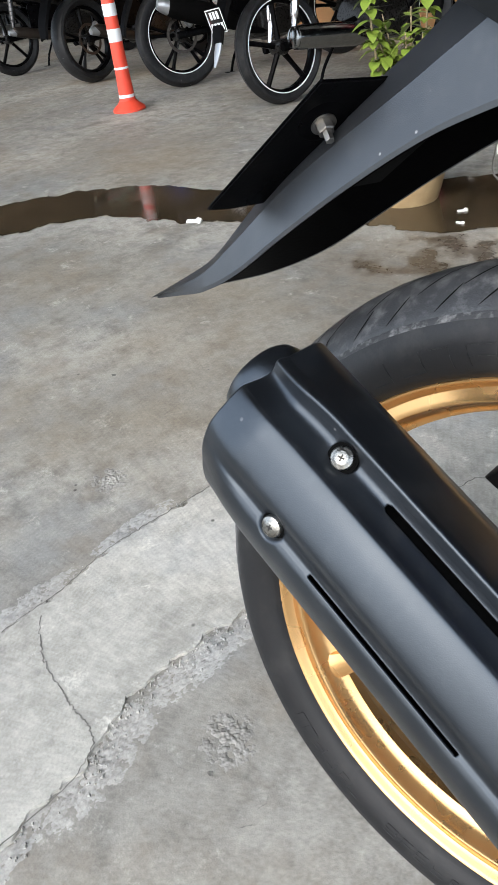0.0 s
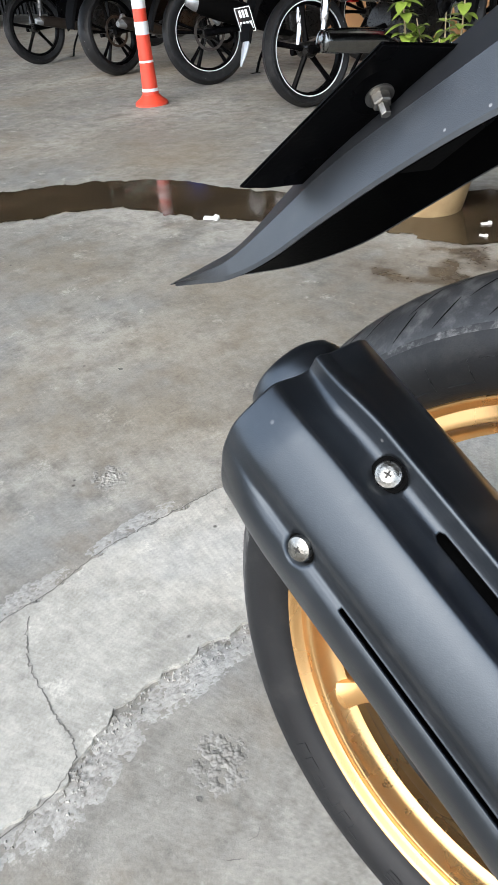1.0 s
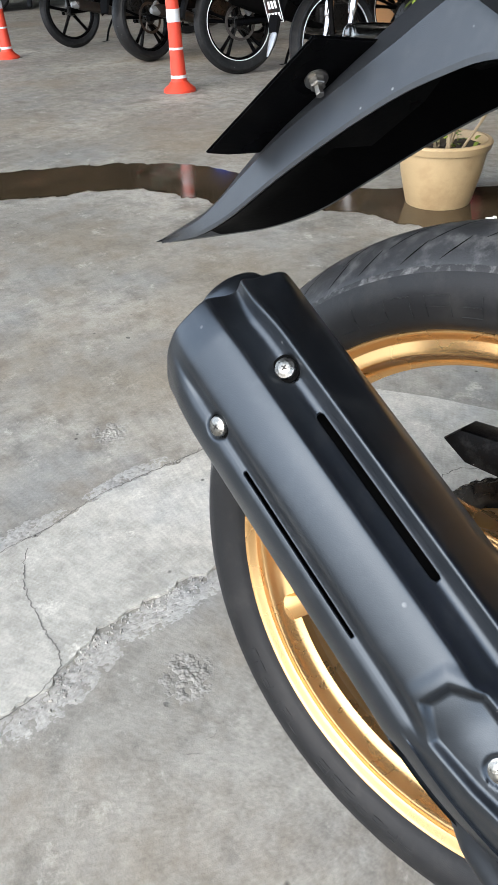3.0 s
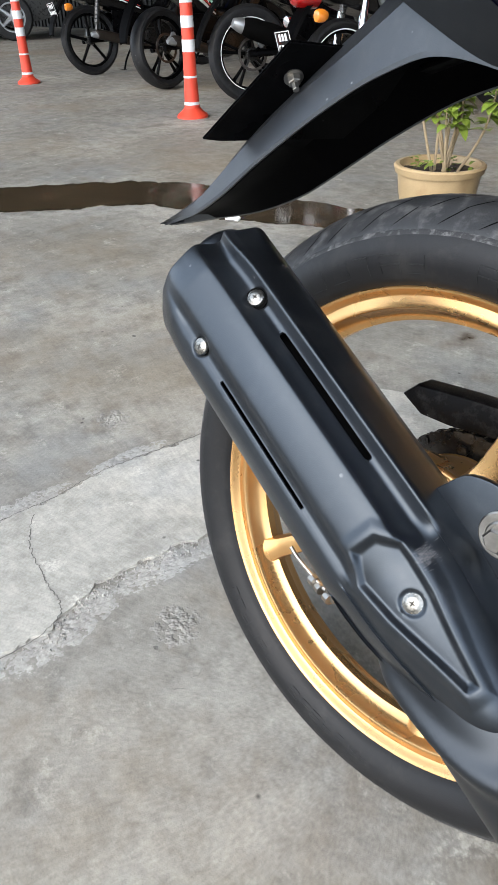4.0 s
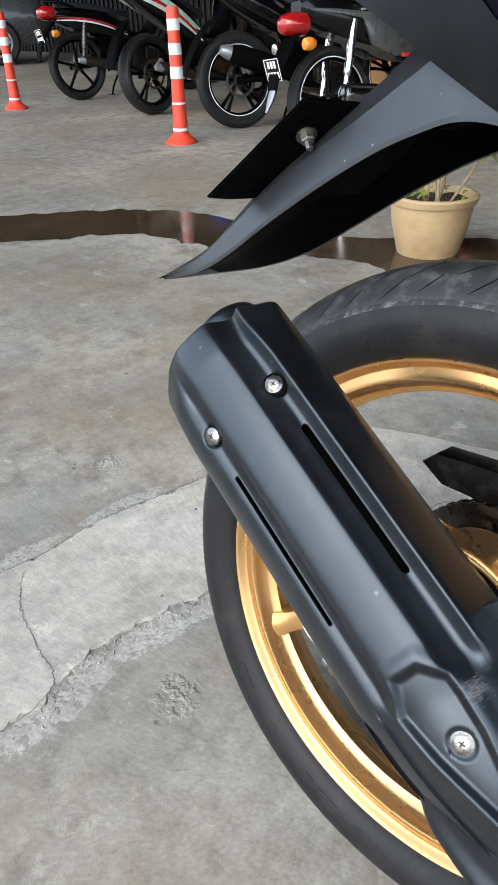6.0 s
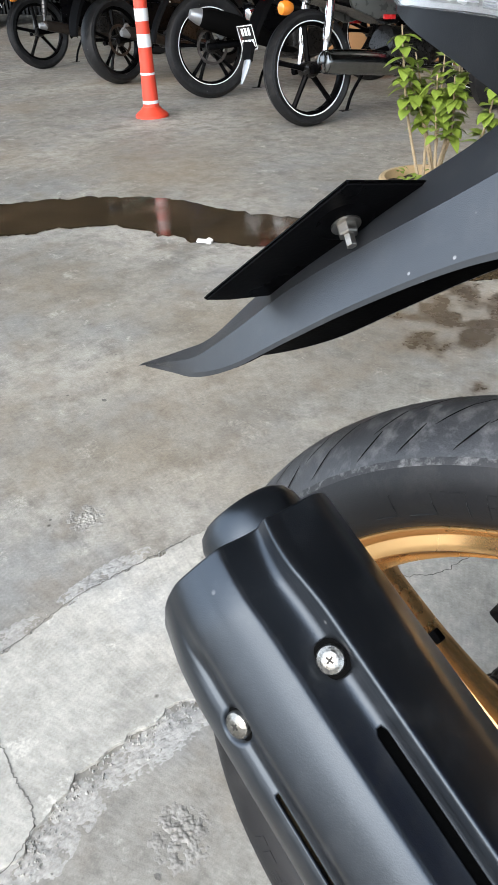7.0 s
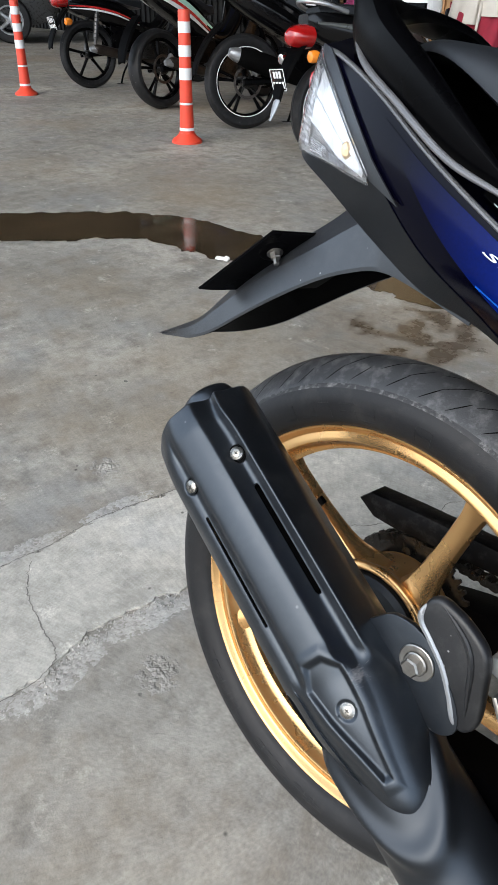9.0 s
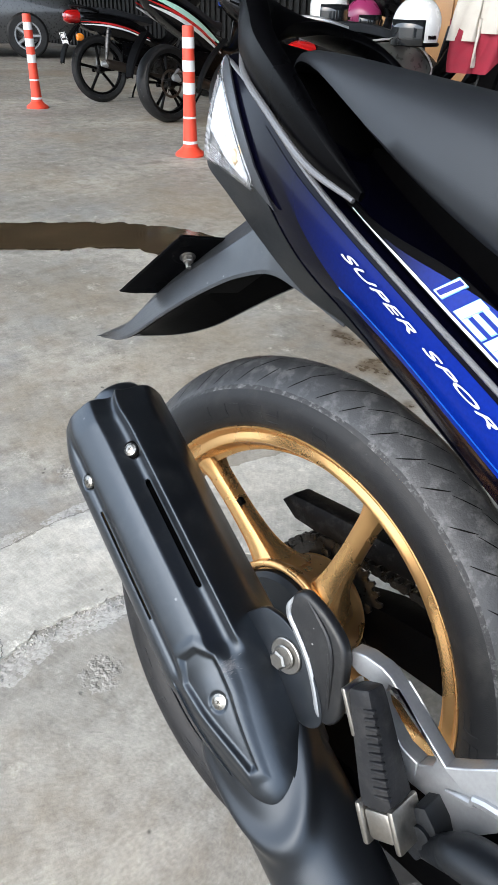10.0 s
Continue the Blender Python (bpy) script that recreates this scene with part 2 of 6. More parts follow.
SEAT = material("charcoal_vinyl", (0.0125, 0.0138, 0.0160), 0.5, gloss=0.46, vary=0.06, scale=20, bump=0.05, fine=1600)
NAVY = material("metallic_black_blue_paint", (0.0012, 0.0012, 0.005), 0.15, gloss=0.10, vary=0.1, scale=8, bump=0.0, coat=0.04)
PANEL = material("dark_panel_plastic", (0.0045, 0.0052, 0.0065), 0.42, gloss=0.36, vary=0.1, scale=16, bump=0.1, fine=1800, dirt=0.08, dirt_colour=(0.06, 0.06, 0.06), dirt_scale=60)
BLUE = material("royal_blue_decal", (0.002, 0.012, 0.21), 0.25, gloss=0.15, vary=0.25, scale=9, bump=0.0, coat=0.12)


def fading_decal(name, dark, bright, x0, x1):
    """A printed decal whose colour runs from dark to bright along the bike."""
    m = material(name, bright, 0.15, gloss=0.10, vary=0.2, scale=9, bump=0.0, coat=0.04)
    n, link = m.node_tree.nodes, m.node_tree.links.new
    tc, sep, mr, mix = n.new("ShaderNodeTexCoord"), n.new("ShaderNodeSeparateXYZ"), n.new("ShaderNodeMapRange"), n.new("ShaderNodeMixRGB")
    link(tc.outputs["Object"], sep.inputs[0])
    link(sep.outputs[0], mr.inputs[0])
    mr.interpolation_type = "SMOOTHSTEP"
    mr.inputs[1].default_value, mr.inputs[2].default_value = x0, x1
    link(mr.outputs[0], mix.inputs[0])
    b = n["Principled BSDF"]
    link(b.inputs["Base Color"].links[0].from_socket, mix.inputs[2])
    mix.inputs[1].default_value = (*dark, 1)
    link(mix.outputs[0], b.inputs["Base Color"])
    return m


FADE = fading_decal("fading_blue_decal", (0.0012, 0.0012, 0.005), (0.002, 0.016, 0.20), -0.045, 0.215)
PALE_BLUE = material("pale_blue_pin_line", (0.01, 0.10, 0.50), 0.25, gloss=0.2, vary=0.1, bump=0.0)
FIELD = fading_decal("fading_blue_field", (0.0015, 0.0015, 0.006), (0.002, 0.018, 0.21), 0.085, 0.16)
WHITE = material("white_decal", (0.78, 0.82, 0.86), 0.3, vary=0.04, bump=0.0)
CYAN = material("light_blue_decal", (0.2, 0.55, 0.8), 0.3, vary=0.04, bump=0.0)
PEG = material("peg_rubber", (0.0085, 0.009, 0.0105), 0.6, gloss=0.35, vary=0.2, scale=40, dirt=0.3, dirt_colour=(0.08, 0.075, 0.07), dirt_scale=50)
ORANGE = material("orange_post_plastic", (0.70, 0.062, 0.03), 0.45, vary=0.08, scale=8, dirt=0.2, dirt_colour=(0.3, 0.1, 0.06), dirt_scale=12)
BAND = material("reflective_white_band", (0.72, 0.74, 0.75), 0.35, vary=0.06, scale=30)
CLAY = material("cream_clay_pot", (0.44, 0.32, 0.175), 0.42, vary=0.14, scale=9, dirt=0.7, dirt_colour=(0.27, 0.165, 0.075), dirt_scale=6)
SOIL = material("dark_soil", (0.035, 0.026, 0.018), 0.95, vary=0.5, scale=60, bump=0.6, fine=150)
LEAF = material("yellow_green_leaf", (0.18, 0.25, 0.035), 0.45, vary=0.3, scale=9, bump=0.1)
LEAF_DARK = material("dark_green_leaf", (0.06, 0.13, 0.025), 0.45, vary=0.3, scale=9, bump=0.1)
STEM = material("dry_brown_stem", (0.30, 0.23, 0.14), 0.8, vary=0.25, scale=50)
PAINT_BLACK = material("gloss_black_paint", (0.003, 0.003, 0.0036), 0.2, gloss=0.35, vary=0.1, bump=0.0, coat=0.25)
PAINT_GREY = material("metallic_grey_paint", (0.10, 0.105, 0.10), 0.3, metal=0.5, vary=0.1, bump=0.0, coat=0.6)
PAINT_WHITE = material("white_paint", (0.75, 0.75, 0.75), 0.25, vary=0.05, bump=0.0, coat=0.5)
PAINT_RED = material("red_paint", (0.5, 0.02, 0.02), 0.25, vary=0.08, bump=0.0, coat=0.5)
PAINT_BLUE = material("blue_paint", (0.02, 0.08, 0.5), 0.25, vary=0.08, bump=0.0, coat=0.5)
PAINT_PINK = material("pink_paint", (0.28, 0.03, 0.11), 0.3, vary=0.2, scale=12, bump=0.0, coat=0.5)
RED_LENS = material("red_lamp_plastic", (0.34, 0.008, 0.008), 0.12, vary=0.15, scale=60, bump=0.0, coat=1.0)
AMBER = material("amber_lamp_plastic", (0.8, 0.24, 0.02), 0.15, vary=0.1, scale=60, bump=0.0, coat=1.0)
PALE_AMBER = material("pale_amber_plastic", (0.82, 0.62, 0.38), 0.3, vary=0.15, scale=60, bump=0.0)
FACET = material("ribbed_lamp_silver", (0.74, 0.75, 0.77), 0.25, metal=0.4, vary=0.2, scale=60, bump=0.1, fine=300)
PLATE_WHITE = material("white_bars", (0.8, 0.8, 0.8), 0.5, vary=0.03, bump=0.0)
CAR_GREY = material("dark_grey_car_paint", (0.06, 0.063, 0.066), 0.3, metal=0.4, vary=0.08, bump=0.0, coat=0.7)
PAINT_SILVER = material("silver_paint", (0.55, 0.55, 0.56), 0.3, metal=0.5, vary=0.1, bump=0.0, coat=0.5)
GLASS_DARK = material("tinted_glass", (0.01, 0.012, 0.014), 0.05, vary=0.05, bump=0.0, coat=1.0)
SHUTTER = material("grey_sheet_metal", (0.009, 0.0092, 0.009), 0.6, metal=0.0, gloss=0.2, vary=0.2, scale=4, dirt=0.4, dirt_colour=(0.022, 0.019, 0.016), dirt_scale=4)
ROOF = material("roof_sheet", (0.02, 0.02, 0.021), 0.7, vary=0.2, scale=2)
WOOD = material("orange_plywood", (0.36, 0.19, 0.08), 0.5, vary=0.2, scale=6, bump=0.1)
CLOTH_RED = material("crimson_cloth", (0.24, 0.012, 0.03), 0.85, vary=0.2, scale=20, bump=0.3)
CLOTH_WHITE = material("off_white_cloth", (0.5, 0.47, 0.42), 0.85, vary=0.12, scale=20, bump=0.3)
LITTER = material("white_paper", (0.8, 0.8, 0.78), 0.6, vary=0.05)

for m, c in ((SHIELD, (0.74, 0.86, 1.0, 1)), (PIPE, (0.78, 0.88, 1.0, 1)), (FENDER, (0.88, 0.94, 1.0, 1)), (PANEL, (0.88, 0.94, 1.0, 1)), (SEAT, (0.86, 0.93, 1.0, 1))):
    m.node_tree.nodes["Principled BSDF"].inputs["Specular Tint"].default_value = c

CLEAR = bpy.data.materials.new("clear_lamp_plastic")
CLEAR.use_nodes = True
_b = CLEAR.node_tree.nodes["Principled BSDF"]
_b.inputs["Base Color"].default_value = (0.95, 0.96, 0.97, 1)
_b.inputs["Transmission Weight"].default_value = 0.97
_b.inputs["Roughness"].default_value, _b.inputs["IOR"].default_value = 0.05, 1.45
REFLECTOR = material("lamp_reflector", (0.93, 0.94, 0.95), 0.2, metal=0.45, vary=0.05, scale=80, bump=0.3, fine=300)


# ---- mesh helpers ----
def grid_faces(bm, rows, closed=False, cap=False):
    """Faces between rows of points; closed: each row is a ring."""
    vs = [[bm.verts.new(p) for p in r] for r in rows]
    n = len(vs[0])
    for a, c in zip(vs, vs[1:]):
        for i in range(n if closed else n - 1):
            j = (i + 1) % n
            bm.faces.new((a[i], a[j], c[j], c[i]))
    if cap:
        bm.faces.new(vs[0][::-1])
        bm.faces.new(vs[-1])
    return vs


def box(bm, size, at=(0, 0, 0), turn=(0, 0, 0), bevel=0.0, seg=2):
    m = pose(*at, *turn) @ Matrix.Diagonal((*size, 1))
    geo = bmesh.ops.create_cube(bm, size=1, matrix=m)
    if bevel:
        edges = list({e for v in geo["verts"] for e in v.link_edges})
        bmesh.ops.bevel(bm, geom=edges, offset=bevel, segments=seg, profile=0.5, affect="EDGES")


def lathe(bm, profile, steps=64, m=None, closed=False):
    """Turns (along, radius) about the y axis; closed: the profile is a loop."""
    m = m or Matrix()
    rows = []
    for k in range(steps):
        a = 2 * math.pi * k / steps
        rows.append([m @ Vector((r * math.cos(a), y, r * math.sin(a))) for y, r in profile])
    vs = [[bm.verts.new(p) for p in r] for r in rows]
    n = len(profile)
    for k in range(steps):
        a, c = vs[k], vs[(k + 1) % steps]
        for i in range(n if closed else n - 1):
            j = (i + 1) % n
            bm.faces.new((a[i], c[i], c[j], a[j]))
    if not closed:
        for i, flip in ((0, False), (n - 1, True)):
            if profile[i][1] > 1e-6:
                ring = [vs[k][i] for k in range(steps)]
                bm.faces.new(ring if not flip else ring[::-1])


def frame_along(d, up=(0, 0, 1)):
    d = Vector(d).normalized()
    side = d.cross(Vector(up))
    side = side.normalized() if side.length > 1e-4 else Vector((1, 0, 0))
    return d, side, side.cross(d).normalized()


def smooth_path(points, per=6):
    """Catmull-Rom through a few points; any dimension."""
    p = [np.array(q, float) for q in points]
    p = [2 * p[0] - p[1]] + p + [2 * p[-1] - p[-2]]
    out = []
    for i in range(1, len(p) - 2):
        for k in range(per):
            t = k / per
            a, b, c, d = p[i - 1 : i + 3]
            out.append(0.5 * (2 * b + (c - a) * t + (2 * a - 5 * b + 4 * c - d) * t * t + (3 * b - a - 3 * c + d) * t**3))
    out.append(p[-2])
    return out


def tube(bm, points, radii, sides=12, per=6, flat=1.0, up=(0, 0, 1), square=0.0):
    """A tapered pipe through points; flat squeezes it along up; square pushes towards a box."""
    if isinstance(radii, (int, float)):
        radii = [radii] * len(points)
    path = smooth_path([(*p, r) for p, r in zip(points, radii)], per)
    rings = []
    for i, q in enumerate(path):
        a, c = path[max(0, i - 1)], path[min(len(path) - 1, i + 1)]
        d, side, top = frame_along(c[:3] - a[:3], up)
        ring = []
        for k in range(sides):
            an = 2 * math.pi * (k + 0.5) / sides
            x, y = math.cos(an), math.sin(an)
            if square:
                f = 1 / max(abs(x), abs(y))
                x, y = x * (1 + square * (f - 1)), y * (1 + square * (f - 1))
            ring.append(Vector(q[:3]) + float(q[3]) * (x * side + y * flat * top))
        rings.append(ring)
    grid_faces(bm, rings, closed=True, cap=True)


def prism(bm, outline, y0, y1, bevel=0.0, seg=2):
    """An outline in x and z, given a thickness from y0 to y1."""
    top = [bm.verts.new((x, y0, z)) for x, z in outline]
    low = [bm.verts.new((x, y1, z)) for x, z in outline]
    n = len(outline)
    made = [bm.faces.new(top), bm.faces.new(low[::-1])]
    for i in range(n):
        made.append(bm.faces.new((top[i], low[i], low[(i + 1) % n], top[(i + 1) % n])))
    bmesh.ops.recalc_face_normals(bm, faces=made)
    if bevel:
        edges = list({e for f in made[:2] for e in f.edges})
        bmesh.ops.bevel(bm, geom=edges, offset=bevel, segments=seg, profile=0.5, affect="EDGES")


def part(name, bm, mat, parent=None, label="", sharp=35, recalc=True):
    """Links a bmesh as one mesh object under a thing or a part."""
    if recalc:
        bmesh.ops.recalc_face_normals(bm, faces=bm.faces)
    me = bpy.data.meshes.new(name)
    bm.to_mesh(me)
    bm.free()
    me.polygons.foreach_set("use_smooth", [True] * len(me.polygons))
    me.set_sharp_from_angle(angle=radians(sharp))
    me.materials.append(mat)
    ob = new(name, me)
    ob.parent = parent
    return tagged(ob, label) if label else ob


def thing(name, m, label, category, group="", kind=""):
    e = new(name)
    e.empty_display_size = 0.1
    e.matrix_world = m
    return tagged(e, label, category, group, kind)


def lettering(name, text, mat, parent, m, size, shear=0.0, depth=0.0006, stretch=1.0):
    cu = bpy.data.curves.new(name, "FONT")
    cu.body, cu.size, cu.shear, cu.extrude, cu.space_character = text, size, shear, depth, 1.0
    cu.offset = -0.008 * size
    tmp = new(name + "_draft", cu)
    me = bpy.data.meshes.new_from_object(tmp.evaluated_get(bpy.context.evaluated_depsgraph_get()))
    bpy.data.objects.remove(tmp)
    bpy.data.curves.remove(cu)
    me.transform(m @ Matrix.Diagonal((stretch, 1, 1, 1)))
    me.materials.clear()
    me.materials.append(mat)
    ob = new(name, me)
    ob.parent = parent
    return ob


def ease(x):
    x = min(1.0, max(0.0, x))
    return x * x * (3 - 2 * x)



# ---- ground ----
def sheet(name, outline, z, mat, label, category, kind="structure", thick=0.0, wobble=0.0, seed=1, per=5):
    """A thin flat piece lying on the ground, with an uneven edge."""
    rnd = random.Random(seed)
    pts = smooth_path(outline + outline[:1], per)[:-1]
    k = 1.0 / max(0.004, 3 * wobble)
    pts = [(p[0] + rnd.uniform(-0.35, 0.35) * wobble + 1.6 * wobble * noise.noise((p[0] * k, p[1] * k, seed)), p[1] + rnd.uniform(-0.35, 0.35) * wobble + 1.6 * wobble * noise.noise((p[0] * k, p[1] * k, seed + 7.5))) for p in pts]
    bm = bmesh.new()
    top = [bm.verts.new((x, y, z)) for x, y in pts]
    bm.faces.new(top)
    if thick:
        low = [bm.verts.new((x, y, z - thick)) for x, y in pts]
        for i in range(len(top)):
            j = (i + 1) % len(top)
            bm.faces.new((top[i], low[i], low[j], top[j]))
    bmesh.ops.triangulate(bm, faces=[f for f in bm.faces if len(f.verts) > 4])
    ob = part(name, bm, mat)
    return tagged(ob, label, category, "", kind)


bm = bmesh.new()
lines = [-400, -60, -20, -10, -5, -2, 0, 2, 5, 10, 20, 60, 400]
grid_faces(bm, [[(x, y, 0) for x in lines] for y in lines])
tagged(part("ground", bm, FLOOR), "worn grey concrete floor with brown stains", "floor", "", "structure")

# pale strip of newer screed across the floor, with broken edges
slab_left = [(-0.70, -0.84), (-0.68, -0.4), (-0.674, -0.1), (-0.668, 0.0), (-0.672, 0.1), (-0.652, 0.2), (-0.636, 0.29), (-0.612, 0.40), (-0.58, 0.52), (-0.52, 0.70), (-0.40, 0.86)]
slab_right = [(0.62, 0.86), (0.60, 0.62), (0.45, 0.46), (0.10, 0.37), (-0.22, 0.34), (-0.36, 0.30), (-0.40, 0.2), (-0.412, 0.1), (-0.432, 0.01), (-0.44, -0.08), (-0.424, -0.165), (-0.42, -0.22), (-0.43, -0.6), (-0.44, -0.84)]
ll, rr = np.array(smooth_path(slab_left, 22)), np.array(smooth_path(slab_right[::-1], 22))
bm = bmesh.new()
rows = []
for k in range(520):
    y = -0.82 + 1.62 * k / 519
    x0, x1 = np.interp(y, ll[:, 1], ll[:, 0]), np.interp(y, rr[:, 1], rr[:, 0])
    x0 += 0.010 * noise.noise((1.0, y * 34, 0)) + 0.003 * noise.noise((3.0, y * 120, 0))
    x1 += 0.012 * noise.noise((5.0, y * 30, 0)) + 0.0035 * noise.noise((7.0, y * 110, 0))
    m = (x0 + x1) / 2 + 0.03 * noise.noise((9.0, y * 20, 0))
    tip = min(1.0, math.sqrt(max(0.0, (0.80 - y) / 0.16)))
    x0, x1 = m + (x0 - m) * tip, m + (x1 - m) * tip + 0.0005
    rows.append([(x0, y, -0.002), (x0 + 0.0015 * tip, y, 0.004), (m, y, 0.004), (x1 - 0.0015 * tip, y, 0.004), (x1, y, -0.002)])
grid_faces(bm, rows)
tagged(part("floor_patch", bm, SLAB), "pale grey strip of newer screed with crumbled edges", "floor", "", "structure")


def crumble(name, line, width, count, mat, label, seed, big=0.0024):
    """A line of loose crumbs and broken edge, one lump of many bits."""
    rnd = random.Random(seed)
    pts = smooth_path(line, 10)
    bm = bmesh.new()
    for _ in range(count):
        i = rnd.randrange(len(pts) - 1)
        t = rnd.random()
        p = pts[i] * (1 - t) + pts[i + 1] * t
        r = big * rnd.uniform(0.25, 1.0) ** 1.5
        off = rnd.gauss(0, width)
        a = rnd.uniform(0, 6.28)
        c = Vector((p[0] + off + rnd.gauss(0, 0.003), p[1] + rnd.gauss(0, 0.006), 0.003))
        n = rnd.choice((4, 5, 6))
        ring = [c + Vector((r * math.cos(a + 6.283 * k / n) * rnd.uniform(0.6, 1.4), r * math.sin(a + 6.283 * k / n) * rnd.uniform(0.6, 1.4), -0.003)) for k in range(n)]
        vs = [bm.verts.new(q) for q in ring]
        mid = [bm.verts.new(c + (q - c) * 0.6 + Vector((0, 0, r * rnd.uniform(0.06, 0.22) + 0.002))) for q in ring]
        for k in range(n):
            bm.faces.new((vs[k], vs[(k + 1) % n], mid[(k + 1) % n], mid[k]))
        bm.faces.new(mid)
    ob = part(name, bm, mat, sharp=60)
    return tagged(ob, label, "rubble", "", "stuff")


crumble("edge_crumbs", [(x + 0.004, y) for x, y in slab_left[:-3]], 0.006, 320, CRUMB, "crumbled concrete along the edge of the pale strip", 3)
crumble("edge_crumbs", [(x + 0.006, y) for x, y in slab_right[::-1][1:-6]], 0.013, 420, CRUMB, "crumbled concrete along the edge of the pale strip", 5)


def rough_area(name, centre, rx, ry, turn, seed, label, high=0.005, n=90, mat=None):
    """Uneven broken cement: a fine relief that only shows where it stands out of the floor."""
    bm = bmesh.new()
    rows = []
    c, sn = math.cos(turn), math.sin(turn)
    for i in range(n):
        row = []
        for j in range(n):
            a, b = 2 * i / (n - 1) - 1, 2 * j / (n - 1) - 1
            x, y = centre[0] + rx * a * c - ry * b * sn, centre[1] + rx * a * sn + ry * b * c
            mask = max(0.0, 1 - (a * a + b * b) ** 0.75)
            h = 0.55 * noise.noise((x * 70, y * 70, seed)) + 0.4 * noise.noise((x * 170, y * 170, seed + 3)) + 0.3 * noise.noise((x * 380, y * 380, seed + 6))
            row.append((x, y, high * (mask * (h + 0.42) - 0.26) + 0.0004))
        rows.append(row)
    grid_faces(bm, rows)
    return tagged(part(name, bm, mat or ROUGH, sharp=80), label, "rubble", "", "stuff")


rough_area("rough_patch", (-0.302, -0.052), 0.05, 0.048, 0.3, 8, "rough crumbly patch of cement on the floor", 0.0055)
rough_area("rough_patch", (-0.815, 0.20), 0.045, 0.05, 0.0, 9, "small rough spot in the floor", 0.006)
for k, (x, y, rx, ry, tn) in enumerate(((-0.405, -0.16, 0.04, 0.12, 0.12), (-0.405, 0.02, 0.035, 0.12, -0.1), (-0.42, -0.33, 0.04, 0.12, 0.0), (-0.375, 0.2, 0.03, 0.12, -0.1), (-0.69, -0.08, 0.03, 0.12, 0.0), (-0.68, 0.14, 0.025, 0.10, -0.1))):
    rough_area("broken_edge", (x, y), rx, ry, tn, 20 + k, "broken cement along the edge of the pale strip", 0.0030, 110, CRUMB)


def crack(line, width, seed, z=0.0046):
    rnd = random.Random(seed)
    pts = smooth_path(line, 12)
    g = 0.0013 * min(1.0, width / 0.0012)
    pts = [(p[0] + rnd.gauss(0, g), p[1] + rnd.gauss(0, g)) for p in pts]
    bm = bmesh.new()
    rows = []
    for i, p in enumerate(pts):
        a, c = pts[max(0, i - 1)], pts[min(len(pts) - 1, i + 1)]
        d = Vector((c[0] - a[0], c[1] - a[1], 0)).normalized()
        s = Vector((-d.y, d.x, 0)) * width * rnd.uniform(0.35, 1.0)
        q = Vector((p[0], p[1], z))
        rows.append([q - s, q + s])
    grid_faces(bm, rows)
    return tagged(part("crack", bm, CRACK), "thin dark crack in the concrete", "crack", "", "structure")


crack([(-0.655, -0.068), (-0.61, -0.10), (-0.565, -0.121), (-0.52, -0.13), (-0.486, -0.14), (-0.455, -0.142), (-0.43, -0.153)], 0.0012, 2)
crack([(-0.676, -0.12), (-0.668, -0.02), (-0.674, 0.06), (-0.668, 0.12), (-0.654, 0.19), (-0.638, 0.28)], 0.0011, 6, 0.0052)
crack([(-0.43, -0.153), (-0.415, -0.2), (-0.42, -0.3), (-0.41, -0.45)], 0.0010, 7)
crack([(-0.34, 0.42), (-0.29, 0.47), (-0.27, 0.53), (-0.21, 0.57), (-0.17, 0.62), (-0.10, 0.64)], 0.0011, 15)
crack([(-0.21, 0.57), (-0.23, 0.63), (-0.20, 0.68)], 0.0009, 16)
rough_area("rough_patch", (-0.33, 0.40), 0.06, 0.05, 0.4, 12, "rough broken patch of cement", 0.0055)
crack([(-0.225, -0.122), (-0.215, -0.111)], 0.0006, 12, 0.002)
crack([(-0.222, -0.095), (-0.219, -0.085), (-0.222, -0.078)], 0.0004, 13, 0.002)
for i, (x, y, r) in enumerate([(-0.2906, -0.0973, 0.0042), (-1.1006, 0.462, 0.007)]):
    sheet("pit", [(x + r, y), (x, y + r * 0.8), (x - r, y), (x, y - r * 0.7)], 0.002, CRACK, "small dark hole in the floor", "hole", wobble=0.0008, seed=i, per=3)

# wet strip and damp stains
far = [(-4.6, -1.0), (-3.6, -0.05), (-3.05, 0.62), (-2.72, 1.05), (-2.56, 1.28), (-2.38, 1.46), (-2.2, 1.57), (-1.94, 1.61), (-1.6, 1.68), (-1.3, 1.78), (-1.0, 2.02), (-0.75, 2.2), (-0.3, 2.5)]
near = [(-0.05, 2.2), (-0.45, 1.85), (-0.73, 1.6), (-0.9, 1.49), (-1.08, 1.51), (-1.25, 1.50), (-1.5, 1.375), (-1.64, 1.31), (-1.85, 1.285), (-2.03, 1.235), (-2.15, 1.14), (-2.25, 0.975), (-2.36, 0.83), (-2.75, 0.35), (-3.3, -0.35), (-4.3, -1.3)]
sheet("puddle", far + near, 0.0022, WET, "shallow strip of dirty brown water on the concrete", "puddle", wobble=0.022, seed=6, per=16)
bm = bmesh.new()
box(bm, (0.05, 0.022, 0.006), (0, 0, 0.004), (8, 4, 30), 0.002)
box(bm, (0.02, 0.02, 0.012), (0.02, 0.005, 0.007), (20, 14, 10), 0.003)
scrap = tagged(part("litter", bm, LITTER), "scrap of white paper at the edge of the puddle", "litter", "scraps of paper")
scrap.matrix_world = pose(-1.657, 1.312, 0.001)
copy_thing(scrap, pose(-0.865, 1.693, 0.002, 0, 0, 25)).scale = (0.6, 0.6, 0.6)
